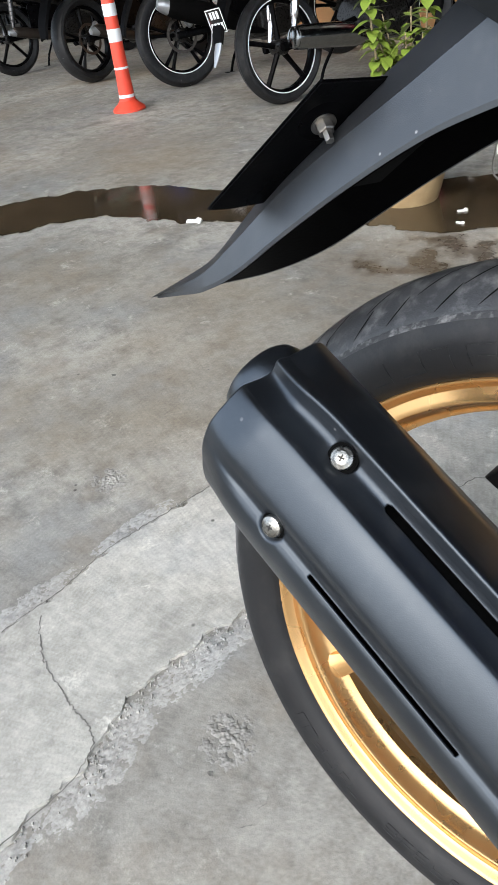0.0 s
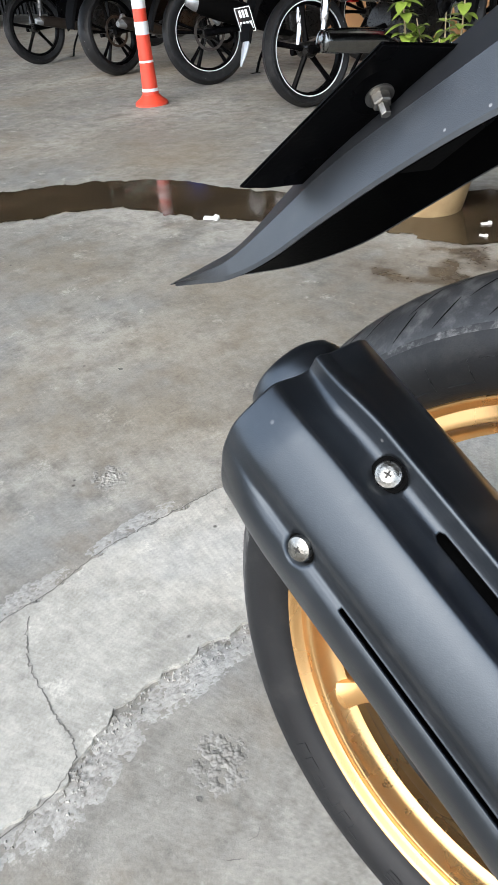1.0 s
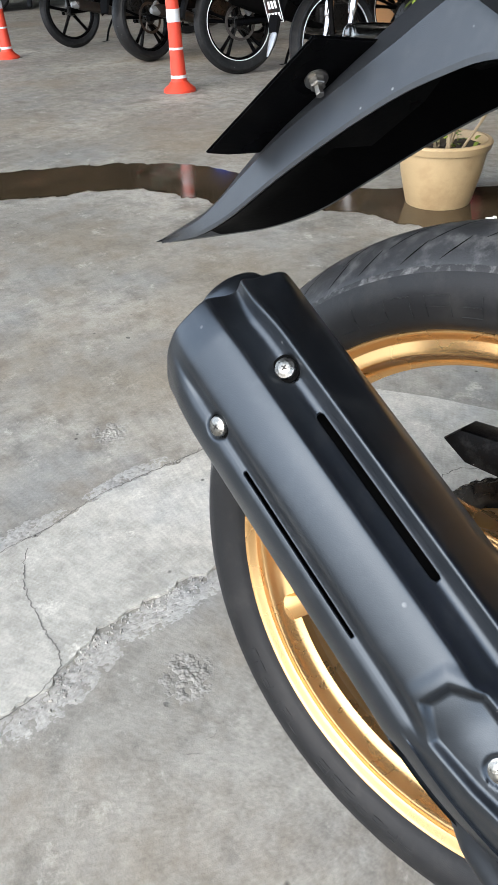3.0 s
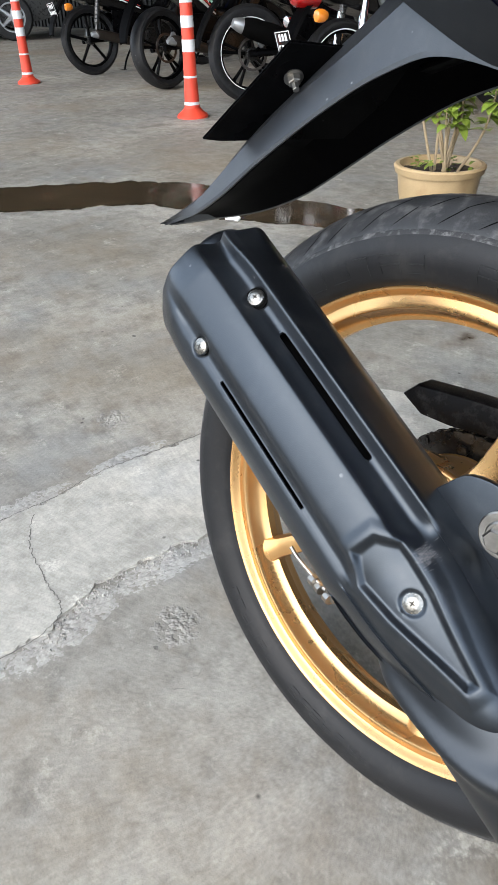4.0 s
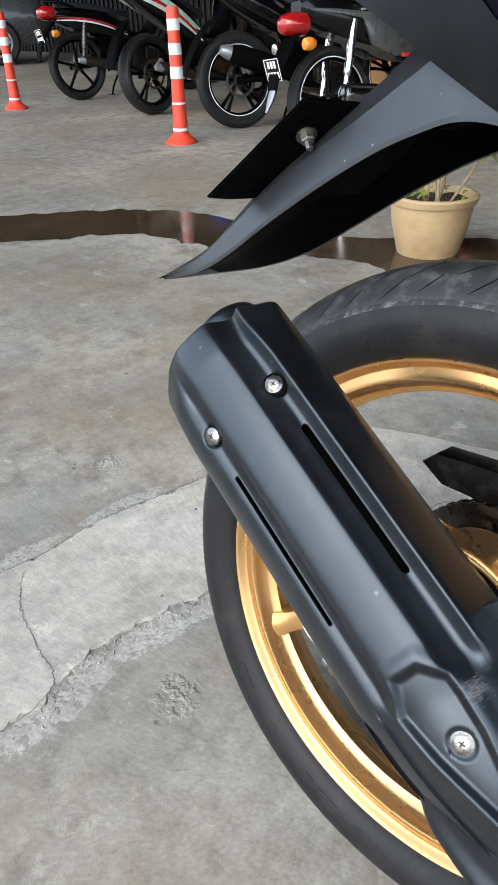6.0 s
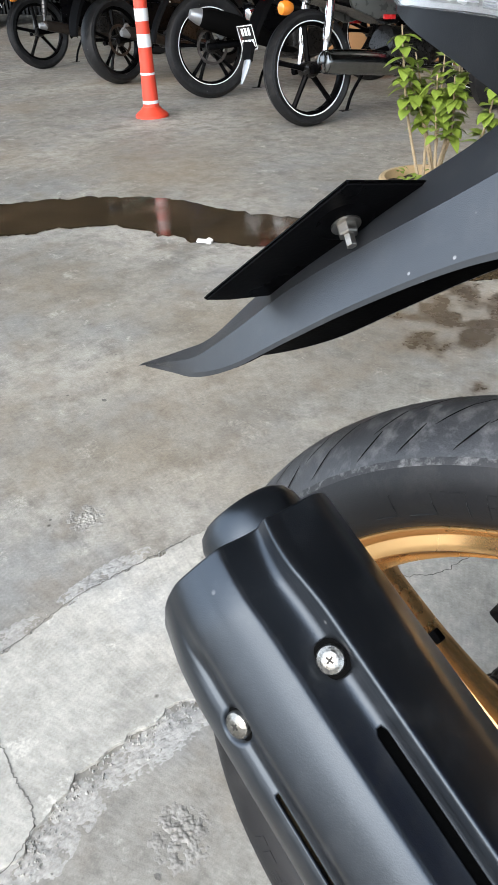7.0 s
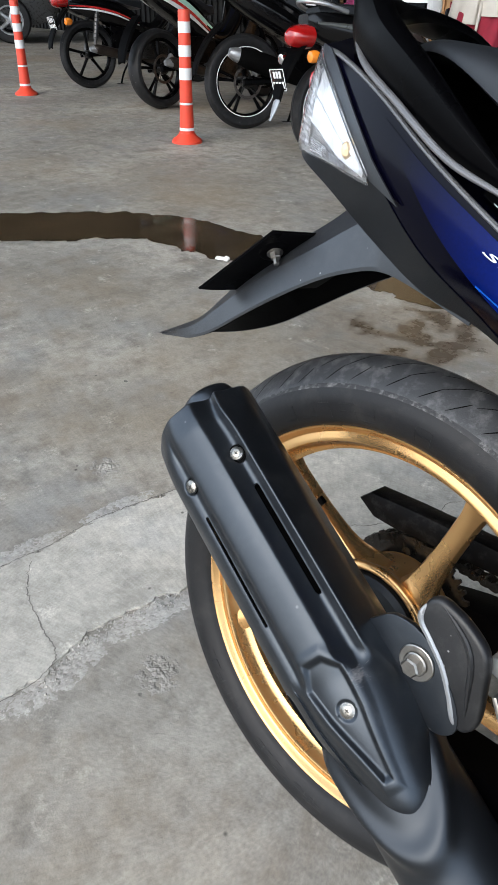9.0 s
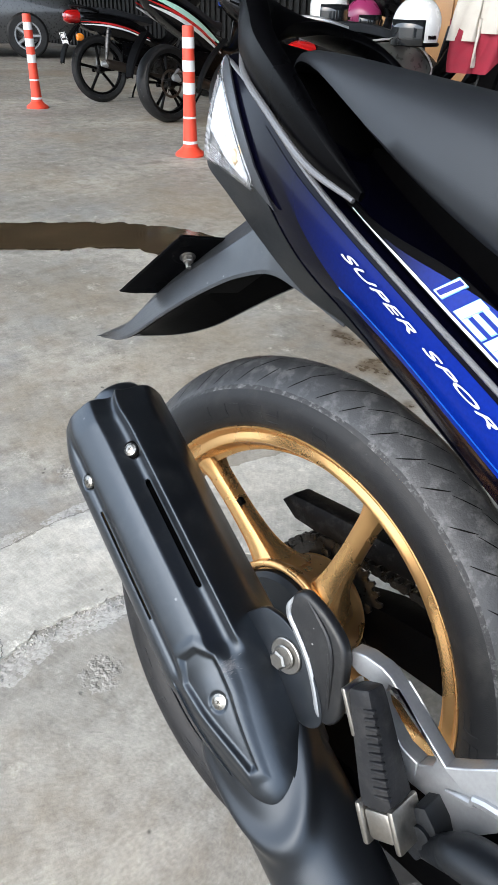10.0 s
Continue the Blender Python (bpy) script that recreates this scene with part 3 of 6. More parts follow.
copy_thing(scrap, pose(-0.825, 1.597, 0.002, 0, 0, -20)).scale = (0.5, 0.4, 0.5)

# ---- the building behind ----
bm = bmesh.new()
for i in range(440):
    x = -42 + i * 0.14
    box(bm, (0.07, 0.03, 6.7), (x, 8.6, 3.35))
box(bm, (72, 0.1, 6.8), (-7.0, 8.67, 3.4))
tagged(part("wall_north", bm, SHUTTER), "dark ribbed sheet metal wall at the back", "wall", "", "structure")
bm = bmesh.new()
box(bm, (72, 10.4, 0.12), (-7.0, 3.55, 6.8))
for y in (-1.5, 0.6, 2.7, 4.8, 7.0):
    box(bm, (72, 0.12, 0.2), (-7.0, y, 6.64))
tagged(part("ceiling", bm, ROOF), "dark underside of a sheet roof on beams", "roof", "", "structure")

# ---- the near motorcycle, leaning on its side stand ----
BIKE = pose(0, 0, 0.3004, -11.25, 0, 0)
bike = thing("motorcycle", BIKE, "black and blue motorcycle with gold wheel, leaning on its stand", "motorcycle")
MID = 0.027

# tyre with slanted tread slits
bm = bmesh.new()
half = smooth_path([(-0.027, 0.2265), (-0.036, 0.234), (-0.042, 0.246), (-0.043, 0.257), (-0.0405, 0.2665), (-0.0362, 0.2735), (-0.028, 0.2825), (-0.018, 0.2915), (-0.009, 0.2965), (0.0, 0.2985)], 10)
prof = [(p[0], p[1]) for p in half] + [(-p[0], p[1]) for p in half[-2::-1]]
STEPS = 720
rows = []
for k in range(STEPS):
    a = 2 * math.pi * k / STEPS
    row = []
    for dy, r in prof:
        e, ad = r, abs(dy)
        if ad < 0.0375 and r > 0.262:
            e += 0.00025 * noise.noise((a * 45, dy * 170, 2.0)) + 0.00012 * noise.noise((a * 130, dy * 480, 5.0))
        row.append(Vector((e * math.cos(a), MID + dy, e * math.sin(a))))
    rows.append(row)
rows.append(rows[0])
cut = [i for i, (dy, r) in enumerate(prof) if abs(dy) < 0.0395 and r > 0.262]
i0, i1 = cut[0], cut[-1]
rim_edge = sum(1 for i in cut if prof[i][0] < -0.0372)
for lo, hi, mat, name, label in ((0, i0, RUBBER, "tyre", "smooth black tyre sidewall"), (i1, len(prof) - 1, RUBBER, "tyre", "smooth black tyre sidewall"), (i0 + rim_edge, i1 - rim_edge, TREAD, "tread", "dusty tyre tread with slanted slits"), (i0, i0 + rim_edge, SHOULDER, "tread_shoulder", "pale scuffed tread shoulder"), (i1 - rim_edge, i1, SHOULDER, "tread_shoulder", "pale scuffed tread shoulder")):
    bm = bmesh.new()
    grid_faces(bm, [r[lo : hi + 1] for r in (rows[::2] if mat is RUBBER else rows)])
    ob = part(name, bm, mat, bike, label, sharp=45)

    if lo == 0:
        wheel_tyre = ob

# long curved grooves in the tread, in two rows a side: dark strips, groove shade in their colour
crown_y, crown_r = np.array([p[0] for p in prof[i0 : i1 + 1]]), np.array([p[1] for p in prof[i0 : i1 + 1]])


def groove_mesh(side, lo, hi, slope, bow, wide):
    """One groove as a thin dark strip, drawn out to a point at both ends, in the wheel's own frame at angle 0."""
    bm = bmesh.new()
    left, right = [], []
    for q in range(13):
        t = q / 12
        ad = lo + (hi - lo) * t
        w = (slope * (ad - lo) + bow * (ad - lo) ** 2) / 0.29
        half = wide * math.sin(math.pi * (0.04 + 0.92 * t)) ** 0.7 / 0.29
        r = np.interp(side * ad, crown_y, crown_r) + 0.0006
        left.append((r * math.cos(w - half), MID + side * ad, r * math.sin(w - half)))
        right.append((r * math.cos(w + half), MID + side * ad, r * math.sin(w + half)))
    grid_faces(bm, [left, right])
    me = bpy.data.meshes.new("tread_groove_strip")
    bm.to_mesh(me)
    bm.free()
    me.materials.append(SLIT_SHADE)
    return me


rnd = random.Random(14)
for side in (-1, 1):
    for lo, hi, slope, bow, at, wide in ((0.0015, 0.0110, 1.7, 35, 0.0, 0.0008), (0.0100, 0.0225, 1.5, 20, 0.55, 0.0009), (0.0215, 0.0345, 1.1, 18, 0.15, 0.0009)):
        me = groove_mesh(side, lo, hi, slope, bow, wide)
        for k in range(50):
            groove = new("tread_groove_strip", me)
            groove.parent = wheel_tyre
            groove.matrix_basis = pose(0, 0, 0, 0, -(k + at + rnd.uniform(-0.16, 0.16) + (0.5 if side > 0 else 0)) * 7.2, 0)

# raised maker's marks on the sidewall, as plain outlined blocks
side_r, side_y = [p[1] for p in prof if p[0] < 0 and p[1] < 0.262], [p[0] for p in prof if p[0] < 0 and p[1] < 0.262]


def raised(bm, points, w):
    """A thin raised line on the near sidewall, through (angle, radius) points."""
    line = [(a * (1 - t) + c * t, r * (1 - t) + q * t) for (a, r), (c, q) in zip(points, points[1:]) for t in (0, 0.5)] + [points[-1]]
    tube(bm, [(r * math.cos(radians(a)), MID + np.interp(r, side_r, side_y) - 0.0001, r * math.sin(radians(a))) for a, r in line], w, 5, 1)


rnd = random.Random(5)
for base, count, high, wide in ((126, 5, 0.0075, 4.0), (88, 1, 0.0075, 5.0), (-118, 6, 0.0042, 2.6), (-84, 7, 0.0042, 2.6), (20, 5, 0.0075, 4.0)):
    for k in range(count):
        bm = bmesh.new()
        a, w = base - k * wide * 1.5, wide * rnd.uniform(0.8, 1.1)
        lo, hi = 0.2465 - high, 0.2465 + high
        ring = [(a, lo), (a, hi), (a - w, hi), (a - w, lo), (a, lo)]
        start = rnd.randrange(3)
        raised(bm, ring[start : start + rnd.choice((3, 4, 5))], 0.00048)
        if rnd.random() < 0.6:
            raised(bm, [(a, 0.2465), (a - w, 0.2465)], 0.00048)
        part("sidewall_mark", bm, RUBBER, wheel_tyre)

bm = bmesh.new()
flange = [(-0.0005, 0.2298), (-0.0030, 0.2292), (-0.0040, 0.2280), (-0.0036, 0.2268), (-0.0015, 0.2252), (0.0015, 0.2232), (0.0035, 0.2216), (0.0042, 0.2206), (0.0038, 0.2190), (0.0026, 0.2150), (0.0020, 0.2122), (0.0022, 0.2110), (0.0034, 0.2100), (0.0070, 0.2090), (0.0150, 0.2065), (0.0200, 0.2030), (0.0225, 0.1985)]
ring = flange + [(2 * MID - y, r) for y, r in flange[::-1]] + [(2 * MID - 0.004, 0.2330), (0.004, 0.2330)]
lathe(bm, ring, 160, closed=True)
rim = part("wheel_rim", bm, GOLD, bike, "gold painted cast wheel rim", sharp=40)
for k in range(5):
    bm = bmesh.new()
    a1, a0 = radians(141 + 72 * k), radians(125 + 72 * k)
    p0 = Vector((0.048 * math.cos(a0), 0.040, 0.048 * math.sin(a0)))
    p1 = Vector((0.211 * math.cos(a1), MID + 0.001, 0.211 * math.sin(a1)))
    pts = [p0, p0.lerp(p1, 0.22), p0.lerp(p1, 0.5), p0.lerp(p1, 0.80), p0.lerp(p1, 0.90), p1]
    tube(bm, pts, [0.034, 0.0175, 0.0125, 0.0120, 0.0132, 0.0170], 20, 6, 1.0, (0, 1, 0), 0.3)
    part("spoke", bm, GOLD, rim)
bm = bmesh.new()
q = Vector((-0.101, 0.026, 0.1008))
box(bm, (0.009, 0.006, 0.006), (-0.098, 0.024, 0.107), (0, 30, 0), 0.001)
part("casting_mark", bm, DULL, rim)
bm = bmesh.new()
lathe(bm, [(q[0], q[1]) for q in smooth_path([(0.020, 0.066), (0.0135, 0.068), (0.0095, 0.072), (0.0115, 0.0765), (0.0165, 0.0775), (0.024, 0.0735), (0.034, 0.0685), (0.05, 0.0655), (0.07, 0.0645), (0.082, 0.063), (0.087, 0.060), (0.089, 0.02)], 4)], 96)
part("hub", bm, GOLD, rim, "gold cast wheel hub")
bm = bmesh.new()
lathe(bm, [(0.019, 0.0670), (0.009, 0.0655), (0.004, 0.060), (0.001, 0.03), (-0.006, 0.026), (-0.016, 0.02), (-0.016, 0.0)], 64)
part("brake_plate", bm, PANEL, bike, "dull black brake backing plate")
bm = bmesh.new()
lathe(bm, [(-0.085, 0.0), (-0.085, 0.009), (-0.016, 0.009), (-0.016, 0.0)], 24)
part("axle", bm, STEEL, bike)
# brake cable end seen below the shield
bm = bmesh.new()
tube(bm, [(-0.125, -0.004, -0.072), (-0.11, -0.006, -0.079), (-0.07, -0.006, -0.094), (-0.02, -0.010, -0.096)], 0.0024, 8)
for q in ((-0.088, -0.006, -0.091), (-0.079, -0.006, -0.095), (-0.066, -0.007, -0.099)):
    lathe(bm, [(-0.004, 0.0), (-0.004, 0.006), (0.004, 0.006), (0.004, 0.0)], 8, Matrix.Translation(q) @ pose(0, 0, 0, 0, 20, 70))
box(bm, (0.016, 0.006, 0.020), (-0.062, -0.006, -0.090), (0, 25, 0), 0.002)
part("brake_lever", bm, STEEL, bike)

# sprocket and chain on the far side
bm = bmesh.new()
teeth = 40
ring = []
for k in range(teeth * 2):
    r = 0.0835 if k % 2 else 0.0770
    for s in (-0.3, 0.3):
        a = 2 * math.pi * (k + s) / (teeth * 2)
        ring.append((r * math.cos(a), r * math.sin(a)))
prism(bm, ring, 0.0935, 0.0975)
lathe(bm, [(0.088, 0.04), (0.099, 0.04), (0.099, 0.056), (0.088, 0.056)], 40, closed=True)
sprocket = part("sprocket", bm, CHAIN, bike, "oily dark sprocket")
for k in range(5):
    bm = bmesh.new()
    a = radians(30 + 72 * k)
    lathe(bm, [(0.088, 0.0062), (0.092, 0.0062), (0.0925, 0.0), ][::-1], 6, Matrix.Translation((0.066 * math.cos(a), 0.0, 0.066 * math.sin(a))))
    part("bolt", bm, CHAIN, sprocket)
run = []
for k in range(60):
    a = radians(93 + 170 * k / 59)
    run.append(Vector((0.0812 * math.cos(a), 0.0955, 0.0812 * math.sin(a))))
start, end = run[0], run[-1]
top_run = [start.lerp(Vector((0.55, 0.0955, 0.085)), k / 60) for k in range(1, 61)]
low_run = [end.lerp(Vector((0.55, 0.0955, -0.03)), k / 60) for k in range(1, 61)]
path = top_run[::-1] + run + low_run
total, joints = 0.0, []
for a, c in zip(path, path[1:]):
    d = (c - a).length
    total += d
    while total >= 0.0127:
        total -= 0.0127
        joints.append(c - (c - a).normalized() * total)
bm = bmesh.new()
for i, (p, q) in enumerate(zip(joints, joints[1:])):
    lathe(bm, [(-0.0085, 0.0), (-0.0085, 0.0024), (-0.0045, 0.0024), (-0.0045, 0.0042), (0.0045, 0.0042), (0.0045, 0.0024), (0.0085, 0.0024), (0.0085, 0.0)], 8, Matrix.Translation(p))
    d = (q - p).normalized()
    up = Vector((-d.z, 0, d.x))
    link = [p - d * 0.0054, p - d * 0.003 + up * 0.0047, p + d * 0.003 + up * 0.0047, p.lerp(q, 0.5) + up * 0.0034, q - d * 0.003 + up * 0.0047, q + d * 0.003 + up * 0.0047, q + d * 0.0054, q + d * 0.003 - up * 0.0047, q - d * 0.003 - up * 0.0047, p.lerp(q, 0.5) - up * 0.0034, p + d * 0.003 - up * 0.0047, p - d * 0.003 - up * 0.0047]
    w = 0.0066 if i % 2 else 0.0048
    for s in (-1, 1):
        prism(bm, [(v.x, v.z) for v in link], 0.0955 + s * w, 0.0955 + s * (w + 0.0014))
part("chain", bm, CHAIN, bike, "oily roller chain", recalc=False)
bm = bmesh.new()
prism(bm, [(-0.087, 0.100), (-0.073, 0.1145), (-0.02, 0.1195), (0.10, 0.127), (0.55, 0.143), (0.55, 0.118), (0.14, 0.102), (0.03, 0.093), (-0.03, 0.086), (-0.062, 0.086)], 0.081, 0.114, 0.0045)
part("chain_guard", bm, SCUFFED, bike, "scuffed black plastic chain guard")
bm = bmesh.new()
tube(bm, [(-0.05, 0.118, 0.0), (0.02, 0.118, 0.004), (0.15, 0.114, 0.024), (0.55, 0.09, 0.06)], [0.014, 0.022, 0.030, 0.034], 12, 5, 1.0, (0, 0, 1), 0.7)
part("swingarm", bm, DULL, bike)
bm = bmesh.new()
tube(bm, [(-0.03, -0.066, 0.0), (0.04, -0.068, 0.0), (0.18, -0.075, 0.012), (0.55, -0.085, 0.04)], [0.014, 0.022, 0.025, 0.028], 12, 5, 1.0, (0, 0, 1), 0.7)
part("swingarm", bm, DULL, bike)

# exhaust: cylinder under a ribbed heat shield
AX = Vector((0.860, -0.050, -0.510)).normalized()
E2 = Vector((0.480, 0.456, 0.762))
E2 = (E2 - AX * E2.dot(AX)).normalized()
E1 = AX.cross(E2).normalized()
if E1.y > 0:
    E1 = -E1
C0 = Vector((-0.094, -0.133, 0.185))


def on_pipe(s, u, v):
    """A place by way along the exhaust, across it (up is +) and out from its axis."""
    return C0 + float(s) * AX + float(u) * E2 + float(v) * E1


bm = bmesh.new()
prof = [(-0.052, 0.0), (-0.052, 0.026), (-0.048, 0.034), (-0.036, 0.036), (0.0, 0.0375), (0.16, 0.0375), (0.22, 0.0430), (0.30, 0.0450), (0.36, 0.0440), (0.42, 0.0415), (0.52, 0.036), (0.66, 0.026)]
rows = []
for s, r, bend in [(s, r, max(0.0, s - 0.38)) for s, r in ((p[0], p[1]) for p in smooth_path([(a, max(c, 0.001)) for a, c in prof], 16))]:
    u0 = 0.005 - 0.0125 * ease((s - 0.15) / 0.08)
    c = on_pipe(s, u0 + 0.4 * bend * bend, -0.008 - 0.8 * bend * bend)
    row = []
    for k in range(140):
        t = 2 * math.pi * k / 140
        # soft raised lip that follows the shield's nose
        e = math.hypot((s - 0.232) / 0.100, (r * math.cos(t) + u0 + 0.005) / 0.041) - 1
        lip = 0.0068 * math.exp(-((e * 0.06 / 0.007) ** 2)) if math.sin(t) > 0 and s > 0.225 else 0.0
        row.append(c + float(r + lip * ease((s - 0.225) / 0.03)) * (math.cos(t) * E2 + math.sin(t) * E1))
    rows.append(row)
grid_faces(bm, rows, closed=True, cap=True)
muffler = part("muffler", bm, PIPE, bike, "satin black exhaust silencer", sharp=40)
bm = bmesh.new()
mm = Matrix.Translation(on_pipe(-0.045, 0.010, -0.008)) @ Matrix((E2, -AX, E1)).transposed().to_4x4()
lathe(bm, [(0.0, 0.0285), (0.022, 0.0285), (0.030, 0.0275), (0.0355, 0.0250), (0.038, 0.0215), (0.038, 0.0165), (0.030, 0.0135), (0.010, 0.016), (0.010, 0.0)], 56, mm)
part("end_cap", bm, SHIELD, muffler, "black domed exhaust end cap")

# added tube; its black stands in for the shade inside the shield
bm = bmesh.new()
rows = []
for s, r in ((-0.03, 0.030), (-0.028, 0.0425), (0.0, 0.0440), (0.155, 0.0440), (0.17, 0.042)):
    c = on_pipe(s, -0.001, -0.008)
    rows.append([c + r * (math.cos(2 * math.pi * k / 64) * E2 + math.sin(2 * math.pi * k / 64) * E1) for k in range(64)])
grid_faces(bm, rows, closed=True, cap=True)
part("slot_shade_tube", bm, SLOTBLACK, muffler, "black tube added for the shade behind the shield's slots")

PROFILE = smooth_path([(0.045, -0.030), (0.0494, -0.012), (0.0508, 0.004), (0.0503, 0.0125), (0.0474, 0.0210), (0.0440, 0.0295), (0.0408, 0.0370), (0.0393, 0.0404), (0.0378, 0.0427), (0.0360, 0.0431), (0.0335, 0.0414), (0.0310, 0.0395), (0.0284, 0.0382), (0.0252, 0.0385), (0.0220, 0.0408), (0.0190, 0.0445), (0.0165, 0.0480), (0.0146, 0.0503), (0.0118, 0.0517), (0.004, 0.0524), (-0.006, 0.0516), (-0.0140, 0.0500), (-0.0180, 0.0475), (-0.0222, 0.0432), (-0.0255, 0.0412), (-0.0288, 0.0416), (-0.0335, 0.0405), (-0.0405, 0.0355), (-0.0480, 0.0255), (-0.0540, 0.011), (-0.0568, -0.006), (-0.0560, -0.02)], 7)


def inside(s, u, poly):
    """Signed distance to the edge of a small convex polygon, + inside."""
    best = 1.0
    for (a, c), (e, g) in zip(poly, poly[1:] + poly[:1]):
        l = math.hypot(e - a, g - c)
        best = min(best, ((e - a) * (u - c) - (g - c) * (s - a)) / l)
    return best


RECESS = [(0.178, -0.0125), (0.196, -0.0215), (0.222, -0.0175), (0.276, -0.0045), (0.276, 0.0045), (0.222, 0.0135), (0.190, 0.0145), (0.178, 0.004)]


def shield_point(s, u, v):
    f = ease((s - 0.180) / 0.022)
    crown = math.sqrt(max(0.0, 0.0520**2 - min(abs(u), 0.05) ** 2))
    v2 = v
    if v > 0.02:
        v2 = v * (1 - f) + (crown - 0.002) * f if abs(u) < 0.034 else v * (1 - f) + min(crown, v) * f
        if -0.0405 < u < 0:
            # the lower groove dies away before the rear end
            full = 0.0521 - 0.0166 * (-u / 0.0405) ** 2.4
            v2 += 0.85 * ease((-0.020 - s) / 0.034) * (full - v2)
    # recessed panel round the front screw
    d = inside(s, u, RECESS)
    v2 += 0.0014 * ease((d + 0.012) / 0.008) - 0.0052 * ease((d + 0.0025) / 0.0065)
    # front narrows to a rounded tip
    t = ease((s - 0.185) / 0.130)
    u2 = u * (1 - 0.38 * t**1.3)
    v2 -= 0.010 * ease((s - 0.22) / 0.095)
    nose = min(1.0, max(0.0, (s - 0.284) / 0.0285))
    u2 *= math.sqrt(max(0.02, 1 - nose * nose))
    v2 -= 0.012 * nose**3
    if v < 0.02:
        v2 += 0.8 * nose * (0.02 - v)
    # rear end: rolled over, its lower corner cut back
    r = max(0.0, (-0.036 - s) / 0.024)
    high = min(1.0, max(0.0, v) / 0.035)
    v2 -= (0.0080 + 0.0045 * ease((u - 0.01) / 0.02)) * r**1.6 * high
    u2 *= 1 - (0.10 if u < 0 else 0.13) * ease((-0.012 - s) / 0.060) * high
    cut = max(0.0, -u - 0.014) / 0.045
    s2 = s - 0.004 * r + 0.013 * cut**1.8 * ease((0.02 - s) / 0.08)
    # dimples round the screws
    for a, c in ((0.0, 0.0255), (0.0, -0.0255)):
        v2 -= 0.0024 * ease((0.0088 - math.hypot(s - a, u - c)) / 0.003)
    v2 -= 0.002 * ease((0.0088 - math.hypot(s - 0.221, u + 0.001)) / 0.002)
    return on_pipe(s2, u2, v2)


bm = bmesh.new()
stations = [-0.060 + 0.001 * i for i in range(374)]
rows = [[shield_point(s, u, v) for u, v in PROFILE] for s in stations]
vs = grid_faces(bm, rows)
drop = []
n = len(PROFILE)
for i, f in enumerate(bm.faces):
    a, c = divmod(i, n - 1)
    s, u = stations[a] + 0.0005, (PROFILE[c][0] + PROFILE[c + 1][0]) / 2
    e = min(s - 0.031, 0.1365 - s)
    pinch = 0.0021 * (1 - math.sqrt(max(0.0, 1 - ((0.004 - e) / 0.004) ** 2))) if 0 < e < 0.004 else 0.0
    if PROFILE[c][1] > 0.02 and ((0.031 < s < 0.1365 and 0.0234 + pinch < u < 0.0276 - pinch) or (0.031 < s < 0.1365 and -0.0286 < u < -0.0262)):
        drop.append(f)
bmesh.ops.delete(bm, geom=drop, context="FACES")
shield = part("heat_shield", bm, SHIELD, bike, "satin black ribbed heat shield with two long slots", sharp=50)
sol = shield.modifiers.new("thickness", "SOLIDIFY")
sol.thickness, sol.offset = 0.0025, -1 if E1.dot(shield.data.polygons[90 * (n - 1) + n // 2].normal) > 0 else 1



def cross_screw(s, u, v, parent, r=0.0066, lean=0.0):
    """A pan head screw with a cross recess and its washer."""
    nrm = (E1 + lean * E2).normalized()
    x = AX
    y = nrm
    z = x.cross(y).normalized()
    mm = Matrix.Translation(on_pipe(s, u, v)) @ Matrix((x, y, z)).transposed().to_4x4()
    bm = bmesh.new()
    lathe(bm, [(-0.006, r * 0.5), (-0.0005, r * 0.5), (-0.0005, r), (0.001, r), (0.0022, r * 0.9), (0.0030, r * 0.62), (0.0033, r * 0.55), (0.0033, 0.0)], 32, mm)
    sc = part("screw", bm, SCREW, parent, "zinc pan head cross screw")
    # the recess is drawn as dark bars, its shade in their colour
    bm = bmesh.new()
    for a in (20, 110):
        box(bm, (r * 0.56, 0.0012, r * 0.13), (0, 0.0029, 0), (0, a, 0))
    bm.transform(mm)
    part("cross_recess_shade", bm, DARK_MARK, sc)
    bm = bmesh.new()
    lathe(bm, [(-0.0012, r * 1.32), (-0.0002, r * 1.32), (0.0, r * 1.22), (0.0, 0.0)], 32, mm)
    part("grommet", bm, SLOTBLACK, sc)


# scratches by the front end of the upper groove
PU, PV = np.array([p[0] for p in PROFILE][::-1]), np.array([p[1] for p in PROFILE][::-1])
face_u = PU[(PV > 0.02)]
face_v = PV[(PV > 0.02)]
rnd = random.Random(23)
bm = bmesh.new()
for k in range(190):
    s0, u0 = 0.203 + rnd.gauss(0, 0.0030), 0.0215 + rnd.gauss(0, 0.0032)
    ds, du, w = rnd.gauss(0, 0.0003), rnd.gauss(0.0011, 0.0005), rnd.uniform(0.00005, 0.00020)
    a, c = (shield_point(s0 + q * ds, u0 + q * du, float(np.interp(u0 + q * du, face_u, face_v))) + E1 * 0.0007 for q in (-1, 1))
    side = (c - a).cross(E1).normalized() * w
    bm.faces.new([bm.verts.new(p) for p in (a, (a + c) / 2 - side, c, (a + c) / 2 + side)])
tagged(part("scuff", bm, SCRATCH, shield, "pale scratches in the black paint"), kind="stuff")

cross_screw(0.0, 0.0255, 0.0400, shield, r=0.0062, lean=0.15)
cross_screw(0.0, -0.0255, 0.0405, shield, r=0.0062, lean=-0.30)
cross_screw(0.221, -0.001, 0.0420, shield, r=0.0068)

